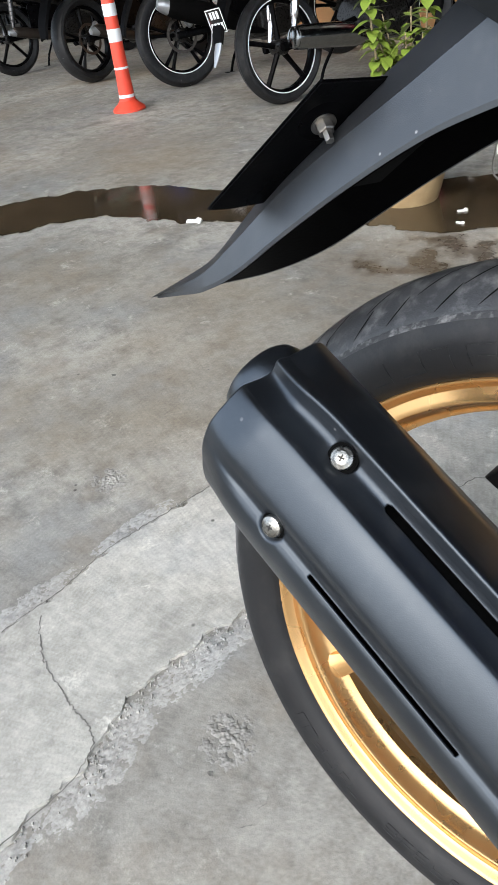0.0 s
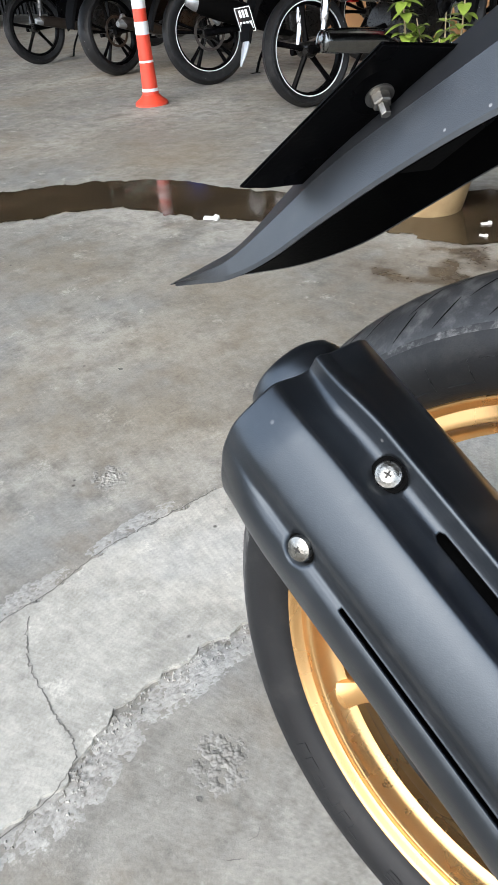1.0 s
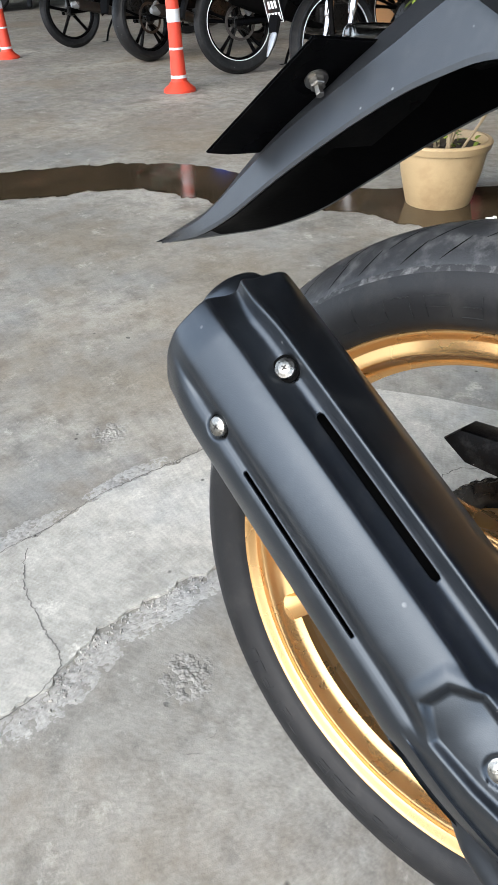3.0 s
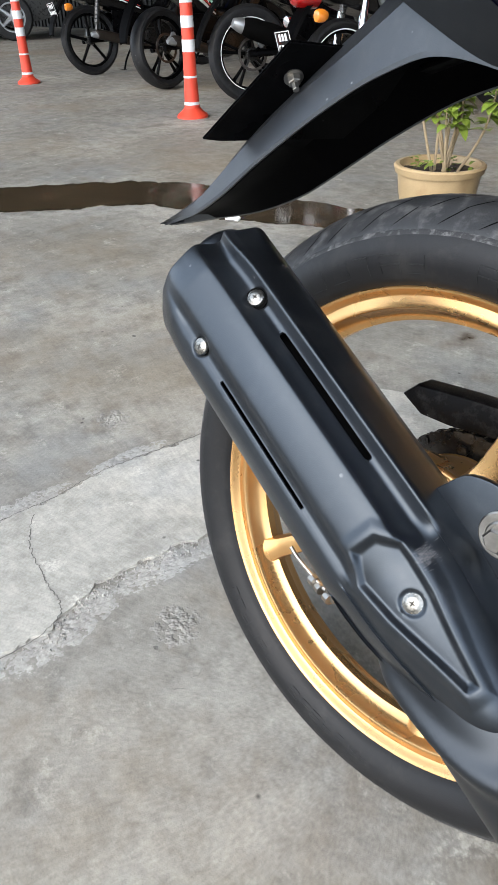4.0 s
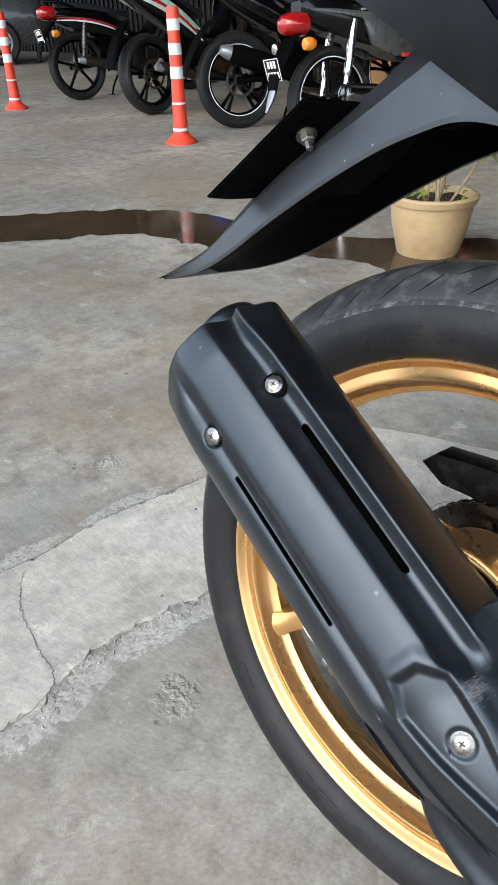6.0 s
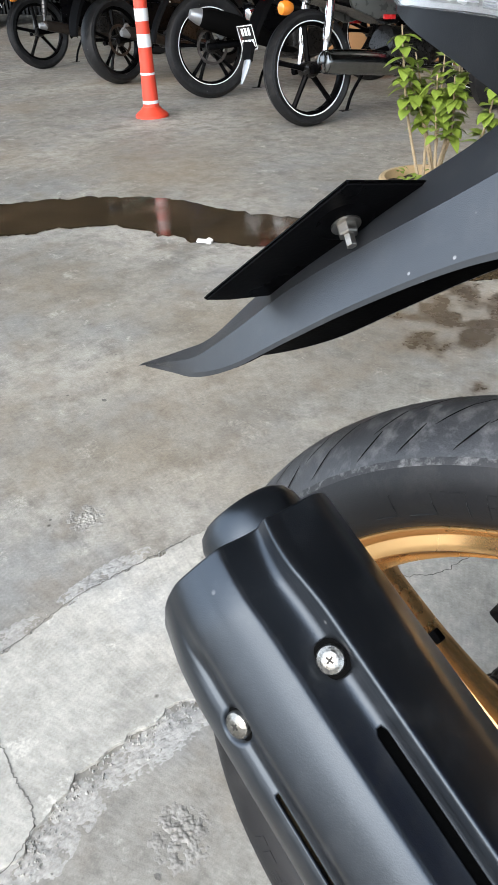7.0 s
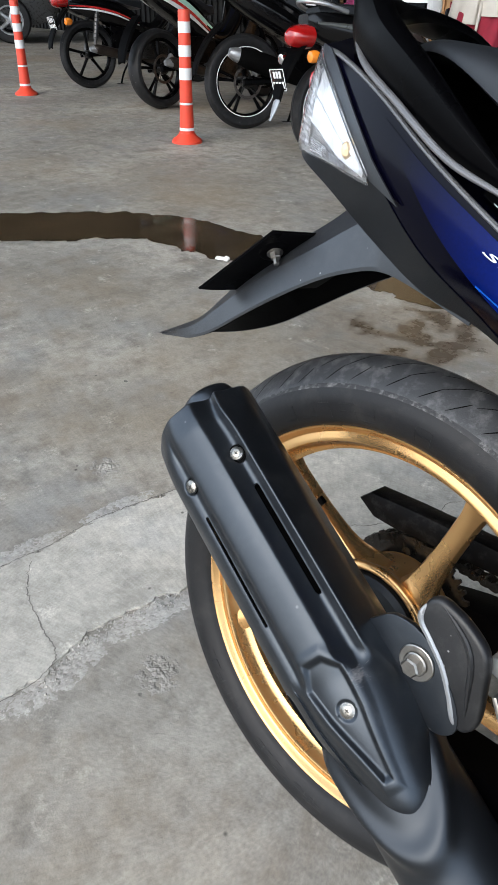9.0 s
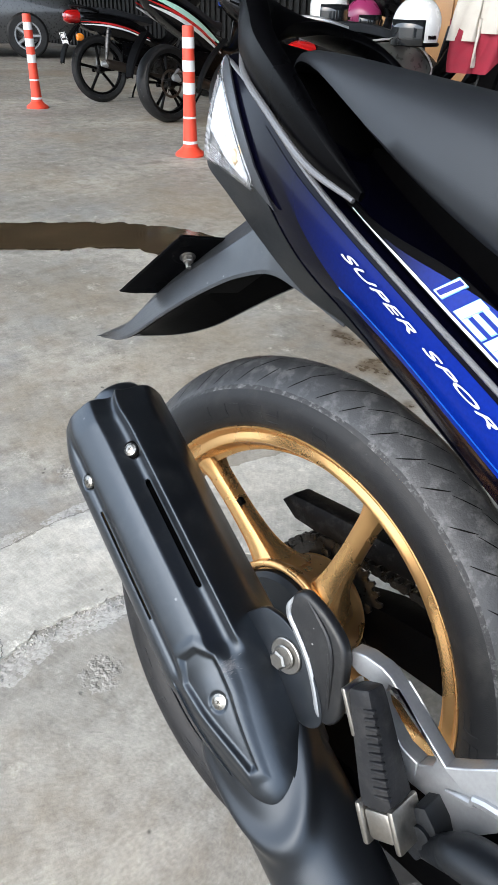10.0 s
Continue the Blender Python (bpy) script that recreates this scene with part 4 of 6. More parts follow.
# hanger, heel plate, footrest bracket
bm = bmesh.new()
hang = [(0.078, 0.140), (0.085, 0.148), (0.099, 0.160), (0.124, 0.159), (0.149, 0.140), (0.166, 0.118), (0.171, 0.101), (0.164, 0.090), (0.151, 0.087), (0.130, 0.097), (0.100, 0.118)]
prism(bm, [(p[0], p[1]) for p in smooth_path(hang + hang[:1], 4)[:-1]], -0.143, -0.138, 0.001)
hanger = part("hanger_plate", bm, SHIELD, bike, "black exhaust hanger plate")
bm = bmesh.new()
mm = Matrix.Translation((0.1275, -0.1435, 0.1345)) @ pose(0, 0, 0, 0, 0, 180)
lathe(bm, [(0.0, 0.0148), (0.0016, 0.0148), (0.0022, 0.014), (0.0022, 0.0)], 40, mm)
part("washer", bm, STEEL, hanger, "zinc washer")
bm = bmesh.new()
lathe(bm, [(0.0022, 0.0086), (0.0035, 0.0096), (0.0045, 0.0086), (0.0045, 0.0)], 36, mm)
lathe(bm, [(0.0045, 0.0078), (0.0105, 0.0078), (0.0120, 0.0064), (0.0120, 0.0)], 6, mm)
part("bolt", bm, STEEL, hanger, "zinc hexagon bolt", sharp=20)
bm = bmesh.new()
heel = [(0.117, 0.174), (0.119, 0.186), (0.128, 0.193), (0.141, 0.191), (0.156, 0.185), (0.170, 0.175), (0.176, 0.163), (0.179, 0.147), (0.183, 0.120), (0.180, 0.106), (0.171, 0.100), (0.163, 0.109), (0.155, 0.125), (0.143, 0.143), (0.128, 0.158), (0.119, 0.166)]
prism(bm, [(p[0], p[1]) for p in smooth_path(heel + heel[:1], 4)[:-1]], -0.142, -0.131, 0.004, 3)
heel_ob = part("heel_plate", bm, WORN, bike, "dusty black plastic heel plate")
bm = bmesh.new()
tube(bm, [(0.1195, -0.1405, 0.183), (0.118, -0.1415, 0.174), (0.121, -0.1415, 0.1665), (0.130, -0.1415, 0.1585), (0.145, -0.1415, 0.1435), (0.157, -0.1415, 0.125), (0.165, -0.1415, 0.109), (0.171, -0.1405, 0.102)], [0.001] + [0.0026] * 6 + [0.001], 8)
part("edge_trim", bm, ALLOY, heel_ob, "worn silver edge")
bm = bmesh.new()
tube(bm, [(0.133, -0.1415, 0.189), (0.146, -0.1425, 0.182), (0.158, -0.1425, 0.172), (0.165, -0.1425, 0.158), (0.169, -0.1425, 0.138), (0.173, -0.1415, 0.116)], [0.0008, 0.0020, 0.0024, 0.0024, 0.0020, 0.0008], 8)
part("raised_edge", bm, WORN, heel_ob, "worn raised rib")
# alloy bracket: two arms round an open slot, joined to a main arm
bm = bmesh.new()
prism(bm, [(0.172, 0.167), (0.184, 0.171), (0.199, 0.1715), (0.207, 0.169), (0.262, 0.136), (0.274, 0.146), (0.291, 0.162), (0.60, 0.20), (0.60, 0.14), (0.306, 0.119), (0.284, 0.089), (0.262, 0.103), (0.2455, 0.102), (0.244, 0.121), (0.2535, 0.1285), (0.2545, 0.1350), (0.2255, 0.1570), (0.215, 0.1635), (0.2075, 0.1615), (0.2045, 0.150), (0.198, 0.146), (0.192, 0.154), (0.182, 0.153), (0.172, 0.156)], -0.131, -0.117, 0.0016, 3)
prism(bm, [(0.195, 0.1545), (0.2046, 0.147), (0.209, 0.140), (0.231, 0.1245), (0.2445, 0.1225), (0.2465, 0.1025), (0.240, 0.104), (0.230, 0.112), (0.209, 0.132), (0.198, 0.146)], -0.1318, -0.118, 0.0016, 3)
bracket = part("footrest_bracket", bm, ALLOY, bike, "silver cast alloy footrest bracket")
bm = bmesh.new()
tube(bm, [(0.268, -0.1325, 0.121), (0.285, -0.1325, 0.127), (0.32, -0.1325, 0.138), (0.60, -0.1325, 0.176)], [0.001, 0.003, 0.0036, 0.0036], 8, 4)
part("raised_edge", bm, ALLOY, bracket)
bm = bmesh.new()
prism(bm, [(0.255, 0.090), (0.258, 0.108), (0.265, 0.113), (0.276, 0.104), (0.282, 0.094), (0.272, 0.068), (0.262, 0.070)], -0.150, -0.128, 0.003)
lathe(bm, [(0.150, 0.0085), (0.153, 0.0085), (0.1535, 0.0068), (0.1535, 0.0)], 20, Matrix.Translation((0.2685, 0, 0.091)) @ pose(0, 0, 0, 0, 0, 180))
part("pivot", bm, PANEL, bracket, "dark pivot lug with a pin")
bm = bmesh.new()
tube(bm, [(0.270, -0.135, 0.070), (0.292, -0.150, 0.100), (0.32, -0.156, 0.118), (0.50, -0.150, 0.150)], [0.010, 0.015, 0.017, 0.016], 14, 5, 0.8)
part("brake_pedal", bm, PANEL, bike, "black brake pedal arm")
bm = bmesh.new()
p0, p1 = Vector((0.201, -0.152, 0.169)), Vector((0.243, -0.156, 0.101))
tube(bm, [p0, p0.lerp(p1, 0.06), p0.lerp(p1, 0.5), p0.lerp(p1, 0.93), p1], [0.007, 0.0100, 0.0120, 0.0138, 0.012], 20, 4, 0.95, (0, -1, 0), 0.6)
peg = part("footrest", bm, PEG, bike, "folded rubber footrest with ribs")
dd = (p1 - p0).normalized()
for k in range(11):
    bm = bmesh.new()
    c = p0.lerp(p1, 0.16 + 0.070 * k)
    box(bm, (0.0095 + 0.0003 * k, 0.004, 0.0026), (c.x + 0.0064, c.y - 0.0092 - 0.0003 * k, c.z + 0.0042), (0, 57.6 - 90, 0), 0.0008)
    part("rib", bm, PEG, peg)
bm = bmesh.new()
c = p0.lerp(p1, 0.20)
box(bm, (0.0040, 0.022, 0.034), (c.x - 0.0092, c.y, c.z - 0.0052), (0, 57.6 - 90, 0), 0.0015)
part("end_tab", bm, STEEL, peg, "worn metal end tab")
bm = bmesh.new()
c = p1 + dd * 0.010
box(bm, (0.021, 0.026, 0.022), c, (0, 57.6 - 90, 0), 0.003)
part("footrest_hinge", bm, STEEL, peg, "worn steel footrest hinge")
for s in (-0.0135, 0.0135):
    bm = bmesh.new()
    q = c + Vector((-dd.z, 0, dd.x)) * s
    box(bm, (0.005, 0.030, 0.030), q, (0, 57.6 - 90, 0), 0.002)
    part("hinge_cheek", bm, STEEL, peg)

# rear mudguard: an inverted trough that runs out to a point
bm = bmesh.new()
GUARD = [(-0.400, 0.204, 0.005, 0.008, 0.003), (-0.345, 0.221, 0.026, 0.016, 0.014), (-0.300, 0.236, 0.045, 0.024, 0.024), (-0.255, 0.259, 0.058, 0.028, 0.040), (-0.209, 0.292, 0.064, 0.029, 0.050), (-0.164, 0.324, 0.066, 0.030, 0.052), (-0.118, 0.353, 0.068, 0.032, 0.056), (-0.085, 0.369, 0.070, 0.036, 0.066), (-0.050, 0.380, 0.074, 0.044, 0.080), (-0.010, 0.378, 0.082, 0.056, 0.090), (0.05, 0.365, 0.088, 0.07, 0.090)]
rows = []
for x, z, w, tw, h in smooth_path(GUARD, 6):
    lean = -0.35 * h
    rows.append([(x + 0.0, MID - w, z), (x + 0.001, MID - w - 0.0006, z + 0.004), (x + lean * 0.6, MID - w * 0.5 - tw * 0.5 - 0.006, z + h * 0.55), (x + lean, MID - tw, z + h * 0.95), (x + lean, MID - tw * 0.6, z + h), (x + lean, MID + tw * 0.6, z + h), (x + lean, MID + tw, z + h * 0.95), (x + lean * 0.6, MID + w * 0.5 + tw * 0.5 + 0.006, z + h * 0.55), (x + 0.001, MID + w + 0.0006, z + 0.004), (x, MID + w, z), (x, MID + w - 0.004, z + 0.001), (x + lean * 0.5, MID + tw * 0.8, z + h * 0.62), (x + lean * 0.5, MID - tw * 0.8, z + h * 0.62), (x, MID - w + 0.004, z + 0.001)])
grid_faces(bm, rows, closed=True, cap=True)
guard = part("mudguard", bm, FENDER, bike, "grey-black moulded plastic rear mudguard with a pointed tail", sharp=14)
# near-black skin: the shade under the mudguard is put into its colour
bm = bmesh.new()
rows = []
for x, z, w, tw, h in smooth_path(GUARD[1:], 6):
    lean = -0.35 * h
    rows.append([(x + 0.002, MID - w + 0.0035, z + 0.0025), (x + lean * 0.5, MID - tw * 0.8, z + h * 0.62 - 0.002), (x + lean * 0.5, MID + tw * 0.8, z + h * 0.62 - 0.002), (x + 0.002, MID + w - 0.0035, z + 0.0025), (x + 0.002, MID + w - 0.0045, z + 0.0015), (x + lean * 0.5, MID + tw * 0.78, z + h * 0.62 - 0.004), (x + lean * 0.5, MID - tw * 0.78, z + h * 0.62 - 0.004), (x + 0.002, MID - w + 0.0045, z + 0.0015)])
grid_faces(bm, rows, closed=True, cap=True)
part("underside_shade", bm, DULL, guard, "near-black skin standing in for the shade under the mudguard")
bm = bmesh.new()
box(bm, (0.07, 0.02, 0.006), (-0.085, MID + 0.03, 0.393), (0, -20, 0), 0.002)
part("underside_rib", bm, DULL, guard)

# plate holder: a black bent sheet with a bolt
bm = bmesh.new()
tip, top, rgt = Vector((-0.2645, -0.0516, 0.3076)), Vector((-0.1756, -0.0479, 0.3877)), Vector((-0.1524, -0.0044, 0.3902))
side = rgt - top
low = tip - top
quad = [top, top + side * 2.6, top + side * 2.6 + low * 0.9, tip + side * 0.35, tip]
nrm = side.cross(low).normalized() * 0.003
a = [bm.verts.new(p) for p in quad]
c = [bm.verts.new(p - nrm) for p in quad]
bm.faces.new(a)
bm.faces.new(c[::-1])
for i in range(5):
    bm.faces.new((a[i], c[i], c[(i + 1) % 5], a[(i + 1) % 5]))
bmesh.ops.bevel(bm, geom=list(bm.edges), offset=0.0012, segments=2, affect="EDGES")
holder = part("plate_holder", bm, BLACK, bike, "black sheet number plate holder")
face = nrm.normalized()
if face.dot(Vector((0.3, -0.4, 0.2))) < 0:
    face = -face
zz = Vector((0, 0, 1)).cross(face).normalized()
mm = Matrix.Translation(Vector((-0.1886, -0.0253, 0.3656)) - face * 0.002) @ Matrix((zz, face, zz.cross(face))).transposed().to_4x4()
bm = bmesh.new()
lathe(bm, [(-0.002, 0.019), (0.004, 0.018), (0.006, 0.013), (0.006, 0.0)], 32, mm)
boss = part("boss", bm, RAIL, holder, "black rubber boss")
bm = bmesh.new()
lathe(bm, [(0.006, 0.0082), (0.0072, 0.0082), (0.0072, 0.0)], 28, mm)
part("washer", bm, STEEL, boss)
bm = bmesh.new()
lathe(bm, [(0.0072, 0.0056), (0.0120, 0.0056), (0.0128, 0.0048), (0.0128, 0.0030), (0.019, 0.0030), (0.0195, 0.0026), (0.0195, 0.0)], 6, mm)
part("nut", bm, STEEL, boss, "zinc nut on a bolt end", sharp=20)

# tail fairing: a shell whose right and left sides are mirror images
TAIL = [  # x, trim y, trim z, low y, low z, bulge
    (-0.180, -0.012, 0.549, -0.022, 0.462, 0.004), (-0.160, -0.030, 0.545, -0.036, 0.452, 0.006), (-0.120, -0.050, 0.535, -0.043, 0.434, 0.010), (-0.060, -0.073, 0.510, -0.050, 0.404, 0.012),
    (0.000, -0.088, 0.477, -0.056, 0.378, 0.013), (0.060, -0.095, 0.446, -0.064, 0.3665, 0.013), (0.120, -0.099, 0.417, -0.070, 0.344, 0.011), (0.180, -0.101, 0.388, -0.072, 0.313, 0.010),
    (0.260, -0.101, 0.350, -0.072, 0.270, 0.010), (0.380, -0.100, 0.300, -0.070, 0.205, 0.010)]
TAIL_PATH = np.array(smooth_path(TAIL, 8))


def flank(x, v, out=0.0, left=False):
    """A place on the side of the tail: v runs from the trim line (0) to the lower edge (1)."""
    q = [np.interp(x, TAIL_PATH[:, 0], TAIL_PATH[:, k]) for k in range(1, 6)]
    y = q[0] + (q[2] - q[0]) * v - q[4] * math.sin(math.pi * min(1, max(0, v))) - out
    z = q[1] + (q[3] - q[1]) * v
    return Vector((x, 2 * MID - y if left else y, z))


def panel(name, mat, xs, bounds, parent, label="", out=0.0012, nv=10, sharp=40, left=False, thick=0.002):
    """A skin on the flank between v bounds, which are functions of x."""
    bm = bmesh.new()
    lo, hi = bounds
    outer = [[flank(x, lo(x) + (hi(x) - lo(x)) * k / nv, out, left) for k in range(nv + 1)] for x in xs]
    inner = [[flank(x, lo(x) + (hi(x) - lo(x)) * k / nv, out - thick, left) for k in range(nv, -1, -1)] for x in xs]
    grid_faces(bm, [a + c for a, c in zip(outer, inner)], closed=True, cap=True)
    return part(name, bm, mat, parent, label, sharp=sharp)


def spread(a, b, n):
    return [a + (b - a) * i / n for i in range(n + 1)]


bm = bmesh.new()
rows = []
for x in spread(-0.18, 0.38, 56):
    r = [flank(x, k / 12) for k in range(13)]
    l = [flank(x, k / 12, left=True) for k in range(12, -1, -1)]
    rows.append(r + [Vector((x, MID, r[-1].z + 0.004))] + l + [Vector((x, MID, r[0].z + 0.012))])
grid_faces(bm, rows, closed=True, cap=True)
tail = part("tail_fairing", bm, NAVY, bike, "glossy black-blue tail fairing", sharp=50)
for left in (False, True):
    panel("lower_panel", PANEL, spread(-0.176, 0.20, 50), (lambda x: 0.86 if x < -0.16 else (0.86 - 0.32 * ease((x + 0.16) / 0.12) if x < -0.04 else min(0.985, 0.54 + 0.44 * (x + 0.04) / 0.14)), lambda x: 1.0), tail, "dark grey plastic lower tail panel", 0.0010, left=left)
    lens_lo = lambda x: 0.03 + 0.50 * ((x + 0.176) / 0.118)
    panel("indicator_lens", CLEAR, spread(-0.178, -0.060, 24), (lens_lo, lambda x: max(lens_lo(x) + 0.004, (0.95 if x < -0.165 else 0.93 - 0.33 * (x + 0.165) / 0.105))), tail, "clear plastic tail lamp lens", 0.006, left=left, thick=0.003)
    lens_hi = lambda x: max(lens_lo(x) + 0.004, (0.93 if x < -0.165 else 0.92 - 0.34 * (x + 0.165) / 0.105))
    panel("lamp_back", PAINT_SILVER, spread(-0.177, -0.063, 20), (lens_lo, lens_hi), tail, "silver lamp housing", 0.0012, left=left, thick=0.001)
    # reflector in slanted steps
    bm = bmesh.new()
    rows = []
    for x in spread(-0.150, -0.066, 24):
        row = []
        for k in range(25):
            f = 0.06 + (0.60 + 0.18 * ease((x + 0.150) / 0.06)) * k / 24
            step = 0.0016 + 0.0030 * ((k % 12) / 11.0) + 0.0012 * abs(((x + 0.150) / 0.021) % 1.0 - 0.5)
            row.append(flank(x, lens_lo(x) + (lens_hi(x) - lens_lo(x)) * f, step, left))
        rows.append(row)
    grid_faces(bm, rows)
    part("reflector", bm, REFLECTOR, tail, "bright stepped lamp reflector", sharp=20)
    # ribbed silver rim round the reflector
    for x0, x1, f0, f1 in ((-0.172, -0.152, 0.10, 0.50), (-0.172, -0.150, 0.52, 0.93), (-0.148, -0.120, 0.80, 0.97), (-0.118, -0.092, 0.84, 0.97)):
        bm = bmesh.new()
        grid_faces(bm, [[flank(x, lens_lo(x) + (lens_hi(x) - lens_lo(x)) * (f0 + (f1 - f0) * k / 12), 0.0018 + (0.0016 if k % 2 else 0.0) + 0.002 * (x - x0) / (x1 - x0), left) for k in range(13)] for x in spread(x0, x1, 6)])
        part("lamp_facet", bm, FACET, tail, "ribbed silver lamp facet", sharp=20)
    panel("lamp_surround", FENDER, spread(-0.178, -0.022, 30), (lambda x: max(0.0, lens_lo(x) - 0.13) if x < -0.06 else 0.40 + 0.10 * (x + 0.06) / 0.038, lambda x: lens_lo(x) + 0.03 if x < -0.06 else 0.555 - 0.05 * (x + 0.06) / 0.038), tail, "grey lamp surround", 0.0040, left=left)
    panel("blue_decal", FADE, spread(-0.055, 0.38, 54), (lambda x: 0.11, lambda x: 0.20 + 0.46 * ease((x + 0.055) / 0.15)), tail, "royal blue side decal fading to black", 0.0006, left=left, thick=0.001)
    panel("pale_blue_line", PALE_BLUE, spread(0.06, 0.38, 40), (lambda x: 0.575 + 0.03 * (x - 0.06), lambda x: 0.592 + 0.03 * (x - 0.06)), tail, "pale blue pin line", 0.0012, 2, left=left, thick=0.001)
    bm = bmesh.new()
    tube(bm, [flank(x, 0.02, 0.0015, left) for x in spread(-0.176, 0.38, 14)], [0.0012] + [0.0021] * 14, 8, 4)
    part("trim_line", bm, TRIM, tail, "thin grey trim line")
bm = bmesh.new()
bulb = flank(-0.09, 0.52, 0.0035)
lathe(bm, [(-0.008, 0.0075), (-0.001, 0.0075), (0.0025, 0.005), (0.004, 0.0)], 20, Matrix.Translation(bulb) @ pose(0, 0, 0, 0, 0, 180))
part("amber_bulb", bm, PALE_AMBER, tail, "pale amber bulb")
bm = bmesh.new()
box(bm, (0.02, 0.09, 0.06), (-0.178, MID, 0.50), (0, -12, 0), 0.008)
part("rear_lamp", bm, RED_LENS, tail, "red rear lamp")


def flank_writing(name, text, x0, v0, x1, v1, size, mat, shear, stretch):
    a, c = flank(x0, v0, 0.0026), flank(x1, v1, 0.0026)
    xax = (c - a).normalized()
    mid = (x0 + x1) / 2
    up = (flank(mid, v0 - 0.1, 0) - flank(mid, v0 + 0.1, 0)).normalized()
    nrm = xax.cross(up).normalized()
    up = nrm.cross(xax)
    m = Matrix.Translation(a) @ Matrix((xax, up, nrm)).transposed().to_4x4()
    return lettering(name, text, mat, tail, m, size, shear, 0.0005, stretch)


flank_writing("lettering", "SUPER", 0.0597, 0.267, 0.139, 0.287, 0.0069, WHITE, 0.45, 4.28)
flank_writing("lettering", "SPORT", 0.1430, 0.290, 0.218, 0.310, 0.0069, WHITE, 0.45, 4.28)

# upper side strip with bold slanted mark (plain shapes)
def strip(x, w, out=0.0):
    """A place on the narrow panel above the trim line: w 0 at the trim, 1 at its top."""
    p = flank(x, 0.0)
    return Vector((x + 0.01 * w, p.y + 0.006 + 0.022 * w - out, p.z + 0.005 + 0.036 * w + out * 0.4))


bm = bmesh.new()
outer = [[strip(x, (0.12 + 0.44 * ease((x - 0.06) / 0.1)) * k / 5) for k in range(6)] for x in spread(0.045, 0.38, 30)]
grid_faces(bm, [r + [p + Vector((0, 0.004, -0.001)) for p in r[::-1]] for r in outer], closed=True, cap=True)
upper = part("upper_panel", bm, DULL, tail, "black strip above the trim line")
bm = bmesh.new()
outer = [[strip(x, 0.07 + (0.50 * ease((x - 0.075) / 0.11)) * k / 5, 0.0008) for k in range(6)] for x in spread(0.088, 0.38, 30)]
grid_faces(bm, [r + [p + Vector((0, 0.002, -0.0005)) for p in r[::-1]] for r in outer], closed=True, cap=True)
part("blue_field", bm, FIELD, upper, "royal blue decal field")
bm = bmesh.new()
rows = []
for x in spread(0.055, 0.38, 26):
    rows.append([strip(x, 0.02, 0.001), strip(x, 0.060 - 0.03 * ease((0.12 - x) / 0.06), 0.001), strip(x, 0.060 - 0.03 * ease((0.12 - x) / 0.06), -0.001), strip(x, 0.02, -0.001)])
grid_faces(bm, rows, closed=True, cap=True)
part("white_line", bm, WHITE, upper)


def slash(pts, mat, out):
    bm = bmesh.new()
    a = [bm.verts.new(strip(x, w, out)) for x, w in pts]
    c = [bm.verts.new(strip(x, w, -0.001)) for x, w in pts]
    bm.faces.new(a)
    for i in range(len(pts)):
        j = (i + 1) % len(pts)
        bm.faces.new((a[i], c[i], c[j], a[j]))
    part("emblem_shape", bm, mat, upper)


for x0, bars in ((0.140, ()), (0.158, (0.10, 0.25, 0.40)), (0.184, (0.10,)), (0.210, (0.10, 0.25, 0.40)), (0.236, (0.10, 0.40))):
    layers = ((CYAN, 0.0, 0.0014), (WHITE, 0.0008, 0.0022)) if bars else ((CYAN, 0.0, 0.0014), (WHITE, 0.0006, 0.0018), (BLUE, 0.0020, 0.0024))
    for mat, g, out in layers:
        slash([(x0 - 0.005 + g, 0.10 + g * 10), (x0 + 0.003 - g, 0.10 + g * 10), (x0 + 0.010 - g, 0.50 - g * 10), (x0 + 0.002 + g, 0.50 - g * 10)], mat, out)
        for w in bars:
            k = (w - 0.10) * 0.017
            slash([(x0 + 0.0025 + k + g, w + g * 10), (x0 + 0.0195 + k - g, w + g * 10), (x0 + 0.0210 + k - g, w + 0.085 - g * 10), (x0 + 0.0040 + k + g, w + 0.085 - g * 10)], mat, out)

# added black block that stands in for the shaded void under the seat
bm = bmesh.new()
rows = []
for x in spread(-0.12, 0.40, 20):
    p = flank(x, 0.0)
    w = MID - p.y - 0.085
    t = p.z + 0.01 + 0.055 * ease((x + 0.01) / 0.07)
    rows.append([(x, MID - w, p.z), (x, MID - w * 0.9, t), (x, MID + w * 0.9, t), (x, MID + w, p.z)])
grid_faces(bm, rows, closed=True, cap=True)
part("under_seat_fill", bm, DULL, bike)

